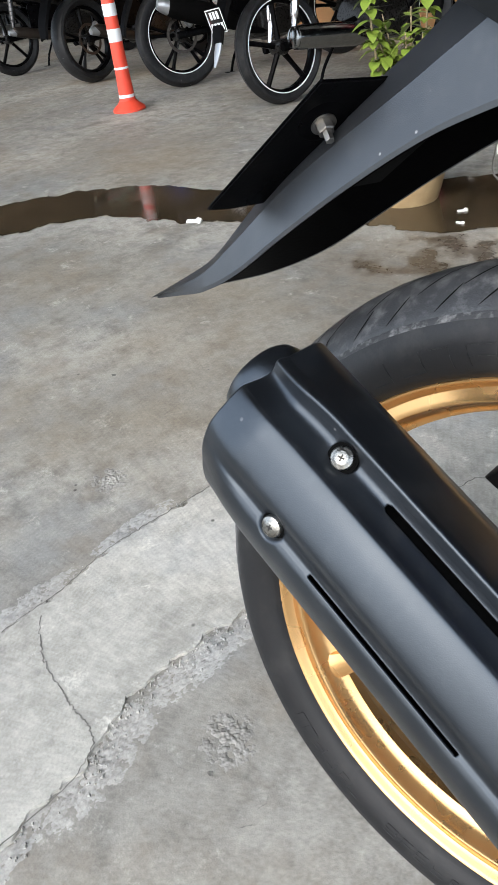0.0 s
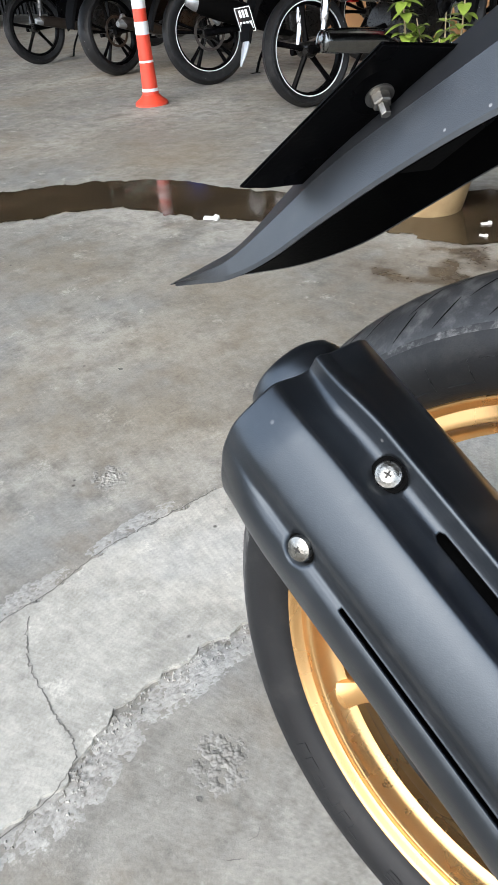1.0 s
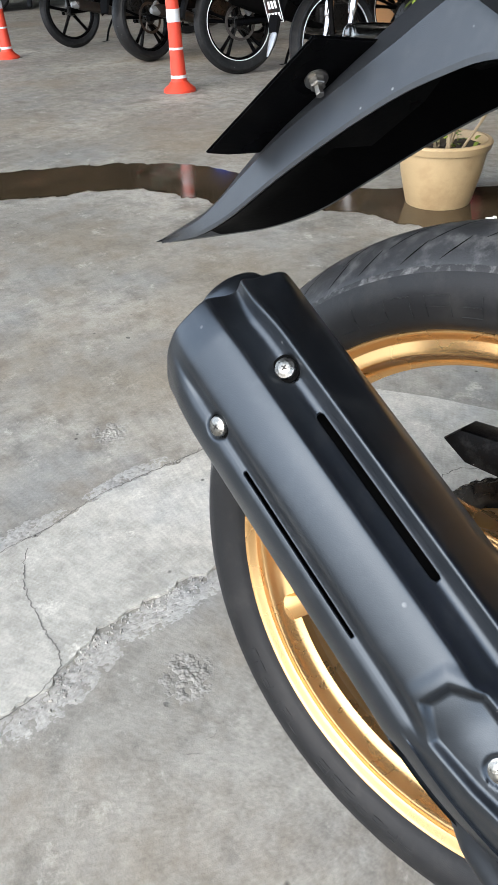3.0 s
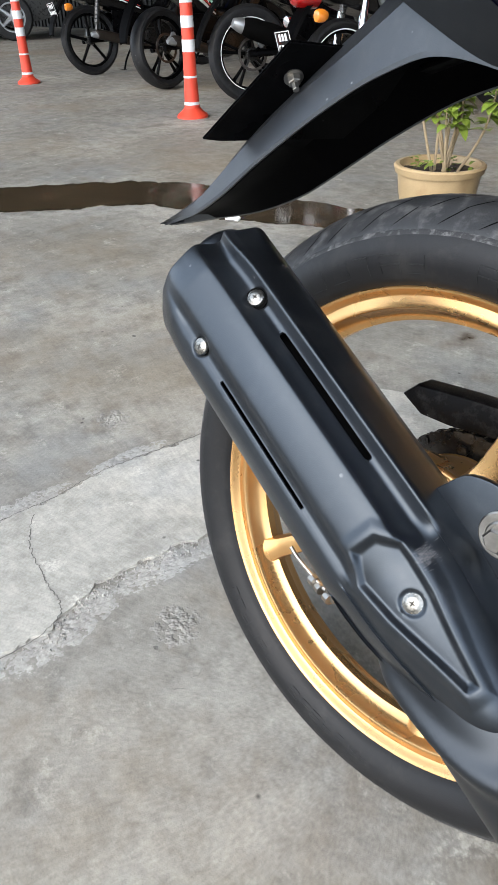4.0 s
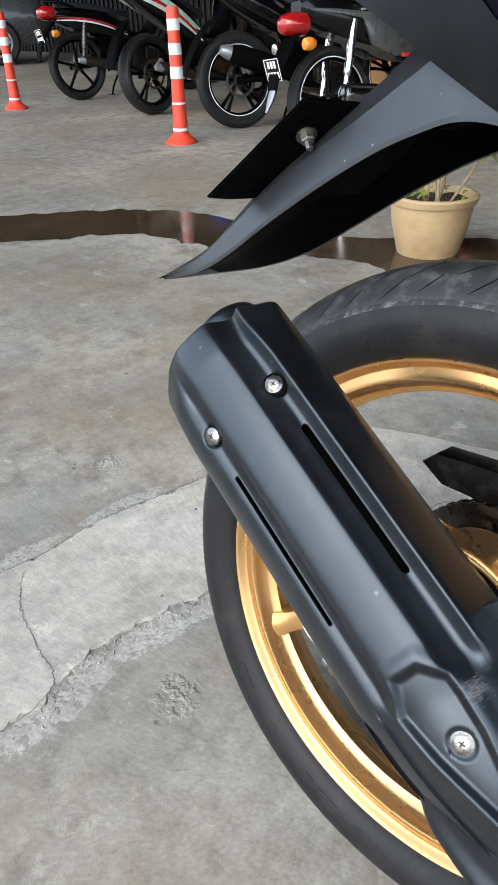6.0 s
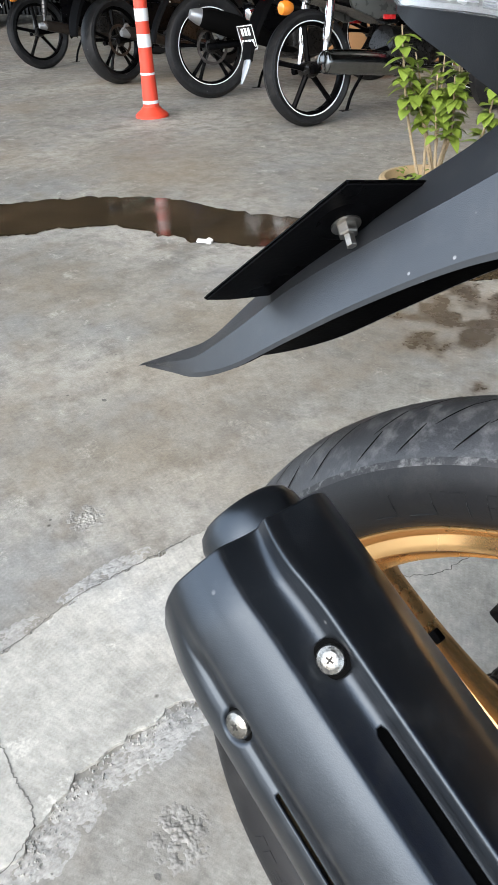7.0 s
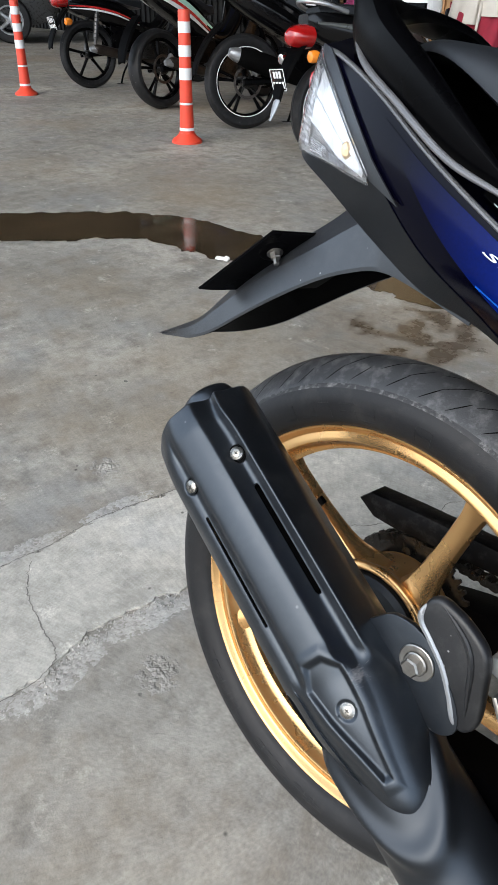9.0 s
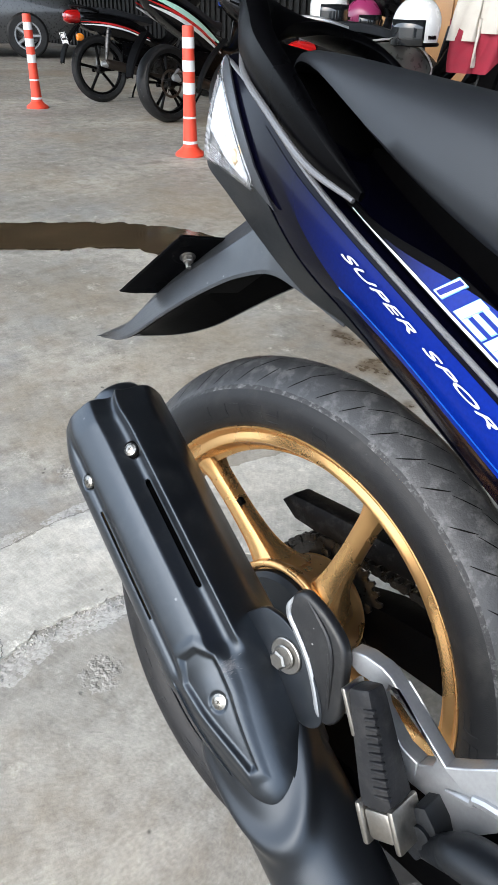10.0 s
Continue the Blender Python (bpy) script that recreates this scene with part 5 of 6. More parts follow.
# seat
bm = bmesh.new()
SEATS = [(-0.092, 0.03, 0.534, 0.544), (-0.08, 0.055, 0.531, 0.55), (-0.05, 0.085, 0.542, 0.555), (-0.005, 0.11, 0.534, 0.553), (0.06, 0.118, 0.498, 0.547), (0.125, 0.121, 0.466, 0.54), (0.19, 0.12, 0.44, 0.532), (0.27, 0.115, 0.422, 0.522), (0.42, 0.105, 0.412, 0.505)]
rows = []
for x, w, lo, hi in smooth_path(SEATS, 6):
    h = hi - lo
    rows.append([(x, MID + sgn * wy, z) for sgn, wy, z in ((-1, w * 0.92, lo), (-1, w, lo + 0.10 * h), (-1, w * 1.0, lo + 0.30 * h), (-1, w * 0.96, lo + 0.62 * h), (-1, w * 0.86, lo + 0.84 * h), (-1, w * 0.66, lo + 0.95 * h), (-1, w * 0.35, lo + 0.99 * h), (1, 0.0, hi), (1, w * 0.35, lo + 0.99 * h), (1, w * 0.66, lo + 0.95 * h), (1, w * 0.86, lo + 0.84 * h), (1, w * 0.96, lo + 0.62 * h), (1, w * 1.0, lo + 0.30 * h), (1, w, lo + 0.10 * h), (1, w * 0.92, lo))])
grid_faces(bm, rows, closed=True, cap=True)
part("seat", bm, SEAT, bike, "charcoal vinyl seat", sharp=60)

# cowl behind the seat, between the rail's arms
bm = bmesh.new()
rows = []
for x, w, z in smooth_path([(-0.150, 0.045, 0.548), (-0.12, 0.068, 0.562), (-0.08, 0.080, 0.550), (-0.04, 0.070, 0.530), (-0.005, 0.050, 0.500)], 4):
    rows.append([(x, MID - w, z - 0.02), (x, MID - w * 0.9, z - 0.006), (x, MID - w * 0.5, z), (x, MID + w * 0.5, z), (x, MID + w * 0.9, z - 0.006), (x, MID + w, z - 0.02), (x, MID, z - 0.06)])
grid_faces(bm, rows, closed=True, cap=True)
part("rear_cowl", bm, DULL, bike, "black cowl behind the seat", sharp=50)

# grab rail round the back of the seat
bm = bmesh.new()
arm = [(0.074, -0.106, 0.464), (0.03, -0.103, 0.486), (-0.025, -0.094, 0.518), (-0.075, -0.076, 0.546), (-0.112, -0.048, 0.574), (-0.130, MID, 0.580)]
rail_pts = arm + [(x, 2 * MID - y, z) for x, y, z in arm[-2::-1]]
tube(bm, rail_pts, [0.004, 0.014, 0.021, 0.024, 0.024, 0.016, 0.013, 0.013, 0.012, 0.009, 0.004], 14, 6, 0.5, (0, 1, 0.5), 0.3)
rail = part("grab_rail", bm, RAIL, bike, "black grab rail round the seat")
bm = bmesh.new()
tube(bm, [Vector(p) + Vector((-0.006 if 0 < i < 5 else 0.0, -0.008, (-0.003, -0.0095, -0.012, -0.015, -0.015)[i])) for i, p in enumerate(arm[:5])], [0.0018, 0.0027, 0.0027, 0.0025, 0.0012], 10, 6)
part("edge_trim", bm, TRIM, rail, "worn silver edge")
# side stand, out of sight on the far side, and front wheel out of view
bm = bmesh.new()
tube(bm, [(0.62, 0.12, 0.02), (0.66, 0.26, -0.16), (0.68, 0.315, -0.248)], [0.012, 0.010, 0.010], 10)
part("side_stand", bm, BLACK, bike)
bm = bmesh.new()
lathe(bm, [(-0.04, 0.235), (-0.042, 0.26), (-0.03, 0.285), (0, 0.298), (0.03, 0.285), (0.042, 0.26), (0.04, 0.235)], 64, Matrix.Translation((1.24, MID, 0)), closed=True)
front = part("tyre", bm, RUBBER, bike)
bm = bmesh.new()
tube(bm, [(0.38, MID, 0.30), (0.55, MID, 0.28), (0.75, MID, 0.25), (0.95, MID, 0.42)], [0.10, 0.12, 0.12, 0.06], 14)
part("engine_block", bm, BLACK, bike)
bm = bmesh.new()
lathe(bm, [(-0.027, 0.232), (-0.027, 0.205), (0.027, 0.205), (0.027, 0.232)], 64, Matrix.Translation((1.24, MID, 0)), closed=True)
front_rim = part("wheel_rim", bm, GOLD, bike, "gold painted front rim")
for k in range(5):
    bm = bmesh.new()
    a = radians(20 + 72 * k)
    hub, end = Vector((1.24, MID, 0)), Vector((1.24 + 0.21 * math.cos(a), MID, 0.21 * math.sin(a)))
    tube(bm, [hub, hub.lerp(end, 0.5), end], [0.026, 0.015, 0.017], 12, 3)
    part("spoke", bm, GOLD, front_rim)
for s in (-0.085, 0.085):
    bm = bmesh.new()
    tube(bm, [(1.24, MID + s, 0.0), (1.13, MID + s, 0.30), (1.04, MID + s * 0.8, 0.56)], [0.022, 0.024, 0.020], 12, 3)
    part("fork_leg", bm, ALLOY, bike)
    bm = bmesh.new()
    rows = [[(x, MID + s * 2.1 * w, z0 + (z1 - z0) * k / 5) for k in range(6)] for x, w, z0, z1 in smooth_path([(0.72, 0.8, 0.02, 0.26), (0.84, 1.0, 0.02, 0.40), (0.95, 1.0, 0.12, 0.58), (1.06, 0.7, 0.34, 0.66)], 4)]
    grid_faces(bm, [r + [Vector(p) + Vector((0, -0.012 if s > 0 else 0.012, 0)) for p in r[::-1]] for r in rows], closed=True, cap=True)
    part("leg_shield", bm, NAVY, bike)
bm = bmesh.new()
tube(bm, [(0.90, MID - 0.34, 0.70), (0.98, MID - 0.2, 0.73), (1.01, MID, 0.68), (0.98, MID + 0.2, 0.73), (0.90, MID + 0.34, 0.70)], [0.017, 0.013, 0.012, 0.013, 0.017], 10, 5)
part("handlebar", bm, DULL, bike)
bm = bmesh.new()
tube(bm, [(0.96, MID, 0.70), (1.04, MID, 0.68), (1.13, MID, 0.62), (1.19, MID, 0.58)], [0.08, 0.12, 0.11, 0.05], 18, 4)
part("headlamp_cowl", bm, NAVY, bike)
bm = bmesh.new()
tube(bm, [(0.36, MID, 0.30), (0.55, MID, 0.33), (0.78, MID, 0.36), (0.98, MID, 0.52)], [0.09, 0.10, 0.08, 0.06], 16, 5)
part("centre_cover", bm, NAVY, bike)


# ---- lane posts ----
def lane_post(x, y, turn):
    e = thing("lane_post", pose(x, y, 0, 0, 0, turn), "orange plastic lane post with white reflective bands", "post", "lane posts")
    up = pose(0, 0, 0, 90, 0, 0)
    bm = bmesh.new()
    lathe(bm, [(0.0, 0.10), (-0.012, 0.10), (-0.022, 0.092), (-0.04, 0.066), (-0.058, 0.052), (-0.06, 0.0)], 40, up.inverted() @ pose(0, 0, 0))
    bm.transform(Matrix())
    part("base", bm, ORANGE, e)
    bm = bmesh.new()
    lathe(bm, [(-0.05, 0.050), (-0.09, 0.047), (-0.22, 0.042), (-0.35, 0.039), (-0.74, 0.037), (-0.75, 0.034), (-0.75, 0.0)], 40, up.inverted())
    part("tube", bm, ORANGE, e)
    for z0, z1 in ((0.075, 0.092), (0.228, 0.24), (0.371, 0.437), (0.50, 0.562), (0.628, 0.688)):
        r0, r1 = (np.interp(z, (0.05, 0.09, 0.22, 0.35, 0.74), (0.050, 0.047, 0.042, 0.039, 0.037)) + 0.0012 for z in (z0, z1))
        bm = bmesh.new()
        lathe(bm, [(-z0, r0 - 0.003), (-z0, r0), (-z1, r1), (-z1, r1 - 0.003)], 40, up.inverted())
        part("band", bm, BAND, e, "white reflective band")
    return e


lane_post(-3.5554, 2.731, 0)
lane_post(-6.22, 3.05, 40)


# ---- parked motorcycles ----
RUSTY = material("brown_brake_steel", (0.10, 0.085, 0.075), 0.35, metal=0.9, vary=0.3, scale=60)
ALLOY_DIM = material("dim_steel", (0.12, 0.12, 0.12), 0.4, metal=0.8, vary=0.2, scale=40)
MINT = material("mint_green_paint", (0.45, 0.72, 0.62), 0.25, vary=0.05, bump=0.0, coat=0.5)
CHROME_DARK = material("dark_chrome", (0.24, 0.245, 0.24), 0.18, metal=1.0, vary=0.2, scale=30, bump=0.05)


def wheel_parts(e, x, y0, R, wr, spokes, mat_rim, stripe=False, width=0.05, twin=False):
    m = Matrix.Translation((x, y0, R))
    bm = bmesh.new()
    w = width
    lathe(bm, [(-w * 0.7, wr), (-w, wr + (R - wr) * 0.45), (-w * 0.9, wr + (R - wr) * 0.7), (-w * 0.5, R - 0.008), (0, R), (w * 0.5, R - 0.008), (w * 0.9, wr + (R - wr) * 0.7), (w, wr + (R - wr) * 0.45), (w * 0.7, wr)], 72, m, closed=True)
    part("tyre", bm, RUBBER, e)
    bm = bmesh.new()
    lathe(bm, [(-w * 0.55, wr + 0.005), (-w * 0.6, wr - 0.004), (-w * 0.3, wr - 0.02), (w * 0.3, wr - 0.02), (w * 0.6, wr - 0.004), (w * 0.55, wr + 0.005)], 64, m, closed=True)
    rim = part("rim", bm, mat_rim, e)
    if stripe:
        bm = bmesh.new()
        lathe(bm, [(-w * 0.62, wr + 0.001), (-w * 0.72, wr + 0.001), (-w * 0.72, wr - 0.0045), (-w * 0.62, wr - 0.0045)], 64, m, closed=True)
        part("rim_stripe", bm, BAND, rim, "white rim stripe")
    for k in range(spokes):
        a = 2 * math.pi * (k + 0.3) / spokes
        for off in ((-0.13, 0.13) if twin else (0,)):
            bm = bmesh.new()
            p0 = m @ Vector((0.03 * math.cos(a), 0, 0.03 * math.sin(a)))
            p1 = m @ Vector(((wr - 0.012) * math.cos(a + off), 0, (wr - 0.012) * math.sin(a + off)))
            tube(bm, [p0, p0.lerp(p1, 0.5), p1], [0.015, 0.010 if twin else 0.0125, 0.014], 8, 2, 1.2, (0, 1, 0), 0.4)
            part("spoke", bm, mat_rim, rim)
    bm = bmesh.new()
    hr = 0.05 if mat_rim is not BLACK else 0.040
    lathe(bm, [(-0.05, 0.012), (-0.05, hr - 0.005), (-0.03, hr), (0.03, hr), (0.05, hr - 0.005), (0.05, 0.012)], 32, m)
    part("hub", bm, ALLOY if mat_rim is not BLACK else CHAIN, rim)


def bars_plate(e, at, turn, w=0.145, h=0.115):
    """A number plate with plain bars for its characters."""
    bm = bmesh.new()
    box(bm, (w, 0.003, h), at, turn, 0.001)
    p = part("number_plate", bm, PAINT_BLACK, e, "black number plate with white bars")
    m = pose(*at, *turn)
    bm = bmesh.new()
    for z, xs in ((0.026, (-0.03, 0.0, 0.03)), (-0.026, (-0.045, -0.015, 0.015, 0.045))):
        for x in xs:
            box(bm, (0.019, 0.002, 0.034), (x, -0.0025, z))
    bm.transform(m)
    part("plate_bars", bm, PLATE_WHITE, p)
    bm = bmesh.new()
    for dx, dz, sx, sz in ((0, h / 2 - 0.004, w - 0.004, 0.004), (0, -h / 2 + 0.004, w - 0.004, 0.004), (w / 2 - 0.004, 0, 0.004, h - 0.004), (-w / 2 + 0.004, 0, 0.004, h - 0.004)):
        box(bm, (sx, 0.002, sz), (dx, -0.0025, dz))
    bm.transform(m)
    part("plate_border", bm, PLATE_WHITE, p)


BROWNED = material("heat_browned_steel", (0.055, 0.045, 0.038), 0.35, metal=0.7, vary=0.3, scale=20, bump=0.05)


def parked_bike(x, y, heading, label, paint, accent, spokes=5, stripe=False, twin=False, wr=0.222, R=0.29, exhaust="low", lean=6, plate=True, lamp=True, twin_shock=True, seat_mat=None, ind=True, fat=1.0, plate_z=0.47, stripes=(), shock=None, disc=False, lamp_z=0.655, kick=0.0):
    """A small motorcycle seen from behind: local x ahead, right side at -y."""
    m = pose(x, y, 0, 0, 0, heading) @ pose(0, 0, 0, -lean, 0, 0)
    e = thing("parked_motorcycle", m, label, "motorcycle", "parked motorcycles")

    def lift(px):
        """How much the tail is raised towards its end."""
        return kick * max(0.0, 0.5 - px)

    wheel_parts(e, 0, 0, R, wr, spokes, BLACK, stripe, 0.046 * fat, twin)
    wheel_parts(e, 1.24, 0, R, wr, spokes, BLACK, stripe, 0.04, twin)
    # swingarm, shocks
    for s in (-1, 1):
        bm = bmesh.new()
        tube(bm, [(-0.04, s * 0.085, R), (0.25, s * 0.085, R + 0.01), (0.48, s * 0.07, R + 0.04)], [0.018, 0.02, 0.024], 8, 3, 1.2, (0, 0, 1), 0.6)
        part("swingarm", bm, BLACK if not twin_shock else DULL, e)
        if twin_shock:
            a, c = Vector((0.02, s * 0.105, R + 0.01)), Vector((0.10, s * 0.105, 0.66))
            bm = bmesh.new()
            tube(bm, [a, a.lerp(c, 0.3), a.lerp(c, 0.32), a.lerp(c, 0.62), c], [0.015, 0.015, 0.022, 0.024, 0.018], 12, 3)
            part("shock_absorber", bm, shock or CHROME, e, "rear shock absorber")
            for k in range(7 if shock else 0):
                bm = bmesh.new()
                c2 = a.lerp(c, 0.34 + 0.09 * k)
                lathe(bm, [(-0.004, 0.022), (0.0, 0.029), (0.004, 0.022)], 16, Matrix.Translation(c2) @ pose(0, 0, 0, 78, 0, -90), closed=True)
                part("coil", bm, shock or CHROME, e)
    if disc:
        mm = Matrix.Translation((0, -0.058, R))
        bm = bmesh.new()
        lathe(bm, [(-0.002, 0.088), (-0.002, 0.106), (0.002, 0.106), (0.002, 0.088)], 40, mm, closed=True)
        dsk = part("brake_disc", bm, RUSTY, e, "brown steel brake disc")
        bm = bmesh.new()
        lathe(bm, [(-0.012, 0.0), (-0.012, 0.02), (-0.004, 0.045), (0.002, 0.045)], 10, mm)
        for k in range(5):
            tube(bm, [mm @ Vector((0.04 * math.cos(k * 1.2566), 0, 0.04 * math.sin(k * 1.2566))), mm @ Vector((0.091 * math.cos(k * 1.2566 + 0.35), 0, 0.091 * math.sin(k * 1.2566 + 0.35)))], 0.006, 6, 1)
        part("carrier", bm, CHAIN, dsk)
        bm = bmesh.new()
        box(bm, (0.07, 0.035, 0.05), (0.07, -0.065, R + 0.07), (0, -40, 0), 0.008)
        part("caliper", bm, ALLOY, e)
        bm = bmesh.new()
        lathe(bm, [(-0.03, 0.0), (-0.03, 0.012), (0.0, 0.016)], 6, mm)
        part("axle_nut", bm, CHROME, e)
    # exhaust on the right
    if exhaust == "low":
        pts, rad, mat = [(0.0, -0.150, 0.305), (0.02, -0.151, 0.303), (0.30, -0.155, 0.275), (0.42, -0.150, 0.255), (0.6, -0.12, 0.225), (0.9, -0.10, 0.21)], [0.046, 0.057, 0.060, 0.054, 0.028, 0.018], CHROME_DARK
    elif exhaust == "high":
        pts, rad, mat = [(-0.11, -0.15, 0.47), (-0.06, -0.152, 0.455), (0.12, -0.155, 0.40), (0.30, -0.15, 0.34), (0.5, -0.12, 0.25), (0.8, -0.1, 0.21)], [0.040, 0.058, 0.068, 0.055, 0.02, 0.018], SLOTBLACK
    else:
        pts, rad, mat = [(0.02, -0.13, 0.33), (0.05, -0.132, 0.328), (0.3, -0.14, 0.27), (0.5, -0.13, 0.22), (0.9, -0.1, 0.2)], [0.03, 0.042, 0.040, 0.022, 0.018], BROWNED
    bm = bmesh.new()
    tube(bm, pts, rad, 16, 4)
    ex = part("exhaust", bm, mat, e, "dark exhaust silencer")
    bm = bmesh.new()
    d = Vector(pts[0]) - Vector(pts[1])
    d.normalize()
    p = Vector(pts[0])
    tube(bm, [p - d * 0.03, p + d * 0.012, p + d * (0.055 if exhaust != "low" else 0.022)], [rad[0] * 1.25, rad[0] * 1.08, rad[0] * 0.7] if exhaust != "low" else [rad[0] * 1.15, rad[0] * 1.05, rad[0] * 0.12], 16, 3)
    part("exhaust_tip", bm, ALLOY if exhaust != "low" else CHROME_DARK, ex, "bright exhaust tip")
    # bodywork
    bm = bmesh.new()
    rows = []
    for px, w, lo, hi in smooth_path([(-0.20, 0.05, 0.70, 0.76), (-0.12, 0.085, 0.64, 0.77), (0.05, 0.115, 0.58, 0.755), (0.28, 0.125, 0.52, 0.72), (0.45, 0.11, 0.46, 0.66), (0.58, 0.08, 0.44, 0.58)], 5):
        h = hi - lo
        rows.append([(px, s * w * f, lo + h * g + lift(px)) for s, f, g in ((-1, 0.6, 0), (-1, 0.95, 0.25), (-1, 1, 0.6), (-1, 0.85, 0.95), (1, 0, 1), (1, 0.85, 0.95), (1, 1, 0.6), (1, 0.95, 0.25), (1, 0.6, 0))])
    grid_faces(bm, rows, closed=True, cap=True)
    body = part("tail_cover", bm, paint, e, "", sharp=45)
    for s in (-1, 1):
        bm = bmesh.new()
        tube(bm, [(px, s * py, pz + lift(px)) for px, py, pz in ((-0.16, 0.082, 0.715), (0.05, 0.121, 0.69), (0.28, 0.131, 0.645), (0.46, 0.116, 0.57))], [0.006, 0.014, 0.02, 0.008], 8, 4, 0.25, (0, 1, 0))
        part("side_stripe", bm, accent, body)
        for mat, dz, rr in stripes:
            bm = bmesh.new()
            tube(bm, [(px, s * py, pz + dz + lift(px)) for px, py, pz in ((-0.17, 0.086, 0.715), (0.05, 0.125, 0.70), (0.28, 0.135, 0.655), (0.52, 0.12, 0.57))], [rr * 0.3, rr, rr, rr * 0.4], 8, 4, 0.2, (0, 1, 0))
            part("side_stripe", bm, mat, body)
        bm = bmesh.new()
        if accent is PAINT_GREY:
            prism(bm, [(0.12, 0.69), (0.30, 0.70), (0.50, 0.66), (0.60, 0.56), (0.55, 0.49), (0.36, 0.47), (0.20, 0.53)], s * 0.118, s * 0.138, 0.006)
            cover = part("side_cover", bm, PAINT_GREY, e, "grey metallic side cover")
            bm = bmesh.new()
            tube(bm, [(0.12, s * 0.138, 0.70), (0.30, s * 0.140, 0.71), (0.50, s * 0.140, 0.67), (0.60, s * 0.138, 0.565), (0.56, s * 0.138, 0.485)], 0.006, 8, 4)
            part("edge_trim", bm, PAINT_SILVER, cover)
            bm = bmesh.new()
            box(bm, (0.085, 0.004, 0.022), (0.44, s * 0.139, 0.475), (0, 4, 0), 0.002)
            part("badge", bm, PAINT_RED, cover, "small red badge")
        else:
            prism(bm, [(0.20, 0.34), (0.52, 0.30), (0.56, 0.46), (0.42, 0.50), (0.22, 0.52)], s * 0.095, s * 0.11, 0.004)
            part("side_cover", bm, BLACK, e)
    bm = bmesh.new()
    rows = []
    for px, w, lo, hi in smooth_path([(-0.14, 0.07, 0.765, 0.79), (0.0, 0.12, 0.755, 0.80), (0.2, 0.13, 0.73, 0.785), (0.4, 0.125, 0.69, 0.745), (0.58, 0.09, 0.66, 0.73)], 5):
        lo, hi = lo + lift(px), hi + lift(px)
        rows.append([(px, -w, lo), (px, -w * 0.95, hi - 0.012), (px, -w * 0.7, hi), (px, w * 0.7, hi), (px, w * 0.95, hi - 0.012), (px, w, lo)])
    grid_faces(bm, rows, closed=True, cap=True)
    part("seat", bm, seat_mat or SEAT, e, "", sharp=50)
    bm = bmesh.new()
    tube(bm, [(px, py, pz + lift(px)) for px, py, pz in ((0.0, -0.13, 0.76), (-0.14, -0.11, 0.80), (-0.22, 0, 0.82), (-0.14, 0.11, 0.80), (0.0, 0.13, 0.76))], 0.012, 10, 5)
    part("grab_rail", bm, ALLOY if accent is PAINT_GREY else BLACK, e)
    # mudguard, lamp, plate
    bm = bmesh.new()
    rows = []
    for px, pz, w in smooth_path([(-0.17, 0.66, 0.055), (-0.27, 0.56, 0.06), (-0.345, 0.44, 0.055), (-0.372, 0.35, 0.04)], 5):
        rows.append([(px, -w, pz - 0.01), (px - 0.008, -w * 0.8, pz + 0.008), (px - 0.01, w * 0.8, pz + 0.008), (px, w, pz - 0.01), (px + 0.004, w * 0.7, pz), (px + 0.004, -w * 0.7, pz)])
    grid_faces(bm, rows, closed=True, cap=True)
    part("mudguard", bm, DULL, e)
    if accent is PAINT_GREY:
        bm = bmesh.new()
        tube(bm, [(-0.355, 0, 0.39), (-0.372, 0, 0.35), (-0.392, 0, 0.305), (-0.42, 0, 0.25)], [0.03, 0.032, 0.028, 0.008], 10, 3, 0.3, (1, 0, 0.3))
        part("mudguard_tip", bm, ALLOY, e, "bright metal mudguard tip")
    if lamp:
        bm = bmesh.new()
        rows = []
        for px, w, h in smooth_path([(-0.17, 0.085, 0.06), (-0.245, 0.08, 0.058), (-0.290, 0.055, 0.04), (-0.302, 0.02, 0.015)], 4):
            rows.append([(px, w * math.cos(t), lamp_z + h * math.sin(t)) for t in [2 * math.pi * k / 20 for k in range(20)]])
        grid_faces(bm, rows, closed=True, cap=True)
        part("tail_lamp", bm, RED_LENS, e, "red tail lamp")
    if plate:
        bars_plate(e, (-0.362 + 0.4 * (plate_z - 0.47), 0, plate_z - 0.02), (14, 0, -90))
    if ind:
        for s in (-1, 1):
            bm = bmesh.new()
            tube(bm, [(-0.22, s * 0.06, 0.56), (-0.22, s * 0.125, 0.555)], 0.008, 8, 2)
            st = part("indicator_stalk", bm, DULL, e)
            bm = bmesh.new()
            tube(bm, [(-0.195, s * 0.15, 0.555), (-0.22, s * 0.15, 0.555), (-0.255, s * 0.15, 0.555), (-0.26, s * 0.15, 0.555)], [0.022, 0.032, 0.028, 0.01], 14, 3)
            part("indicator", bm, AMBER if s < 0 else CHROME, st, "round indicator")
    # frame, engine, front end
    bm = bmesh.new()
    tube(bm, [(0.50, 0, 0.35), (0.68, 0, 0.30), (0.86, 0, 0.36), (0.95, 0, 0.42)], [0.10, 0.13, 0.12, 0.07], 14, 4)
    box(bm, (0.24, 0.26, 0.17), (0.66, 0, 0.28), (0, 0, 0), 0.03)
    eng = part("engine", bm, CHAIN, e)
    for k in range(6):
        bm = bmesh.new()
        box(bm, (0.008, 0.17, 0.15), (0.79 + 0.022 * k, 0, 0.37), (0, 12, 0), 0.002)
        part("fin", bm, ALLOY, eng)
    bm = bmesh.new()
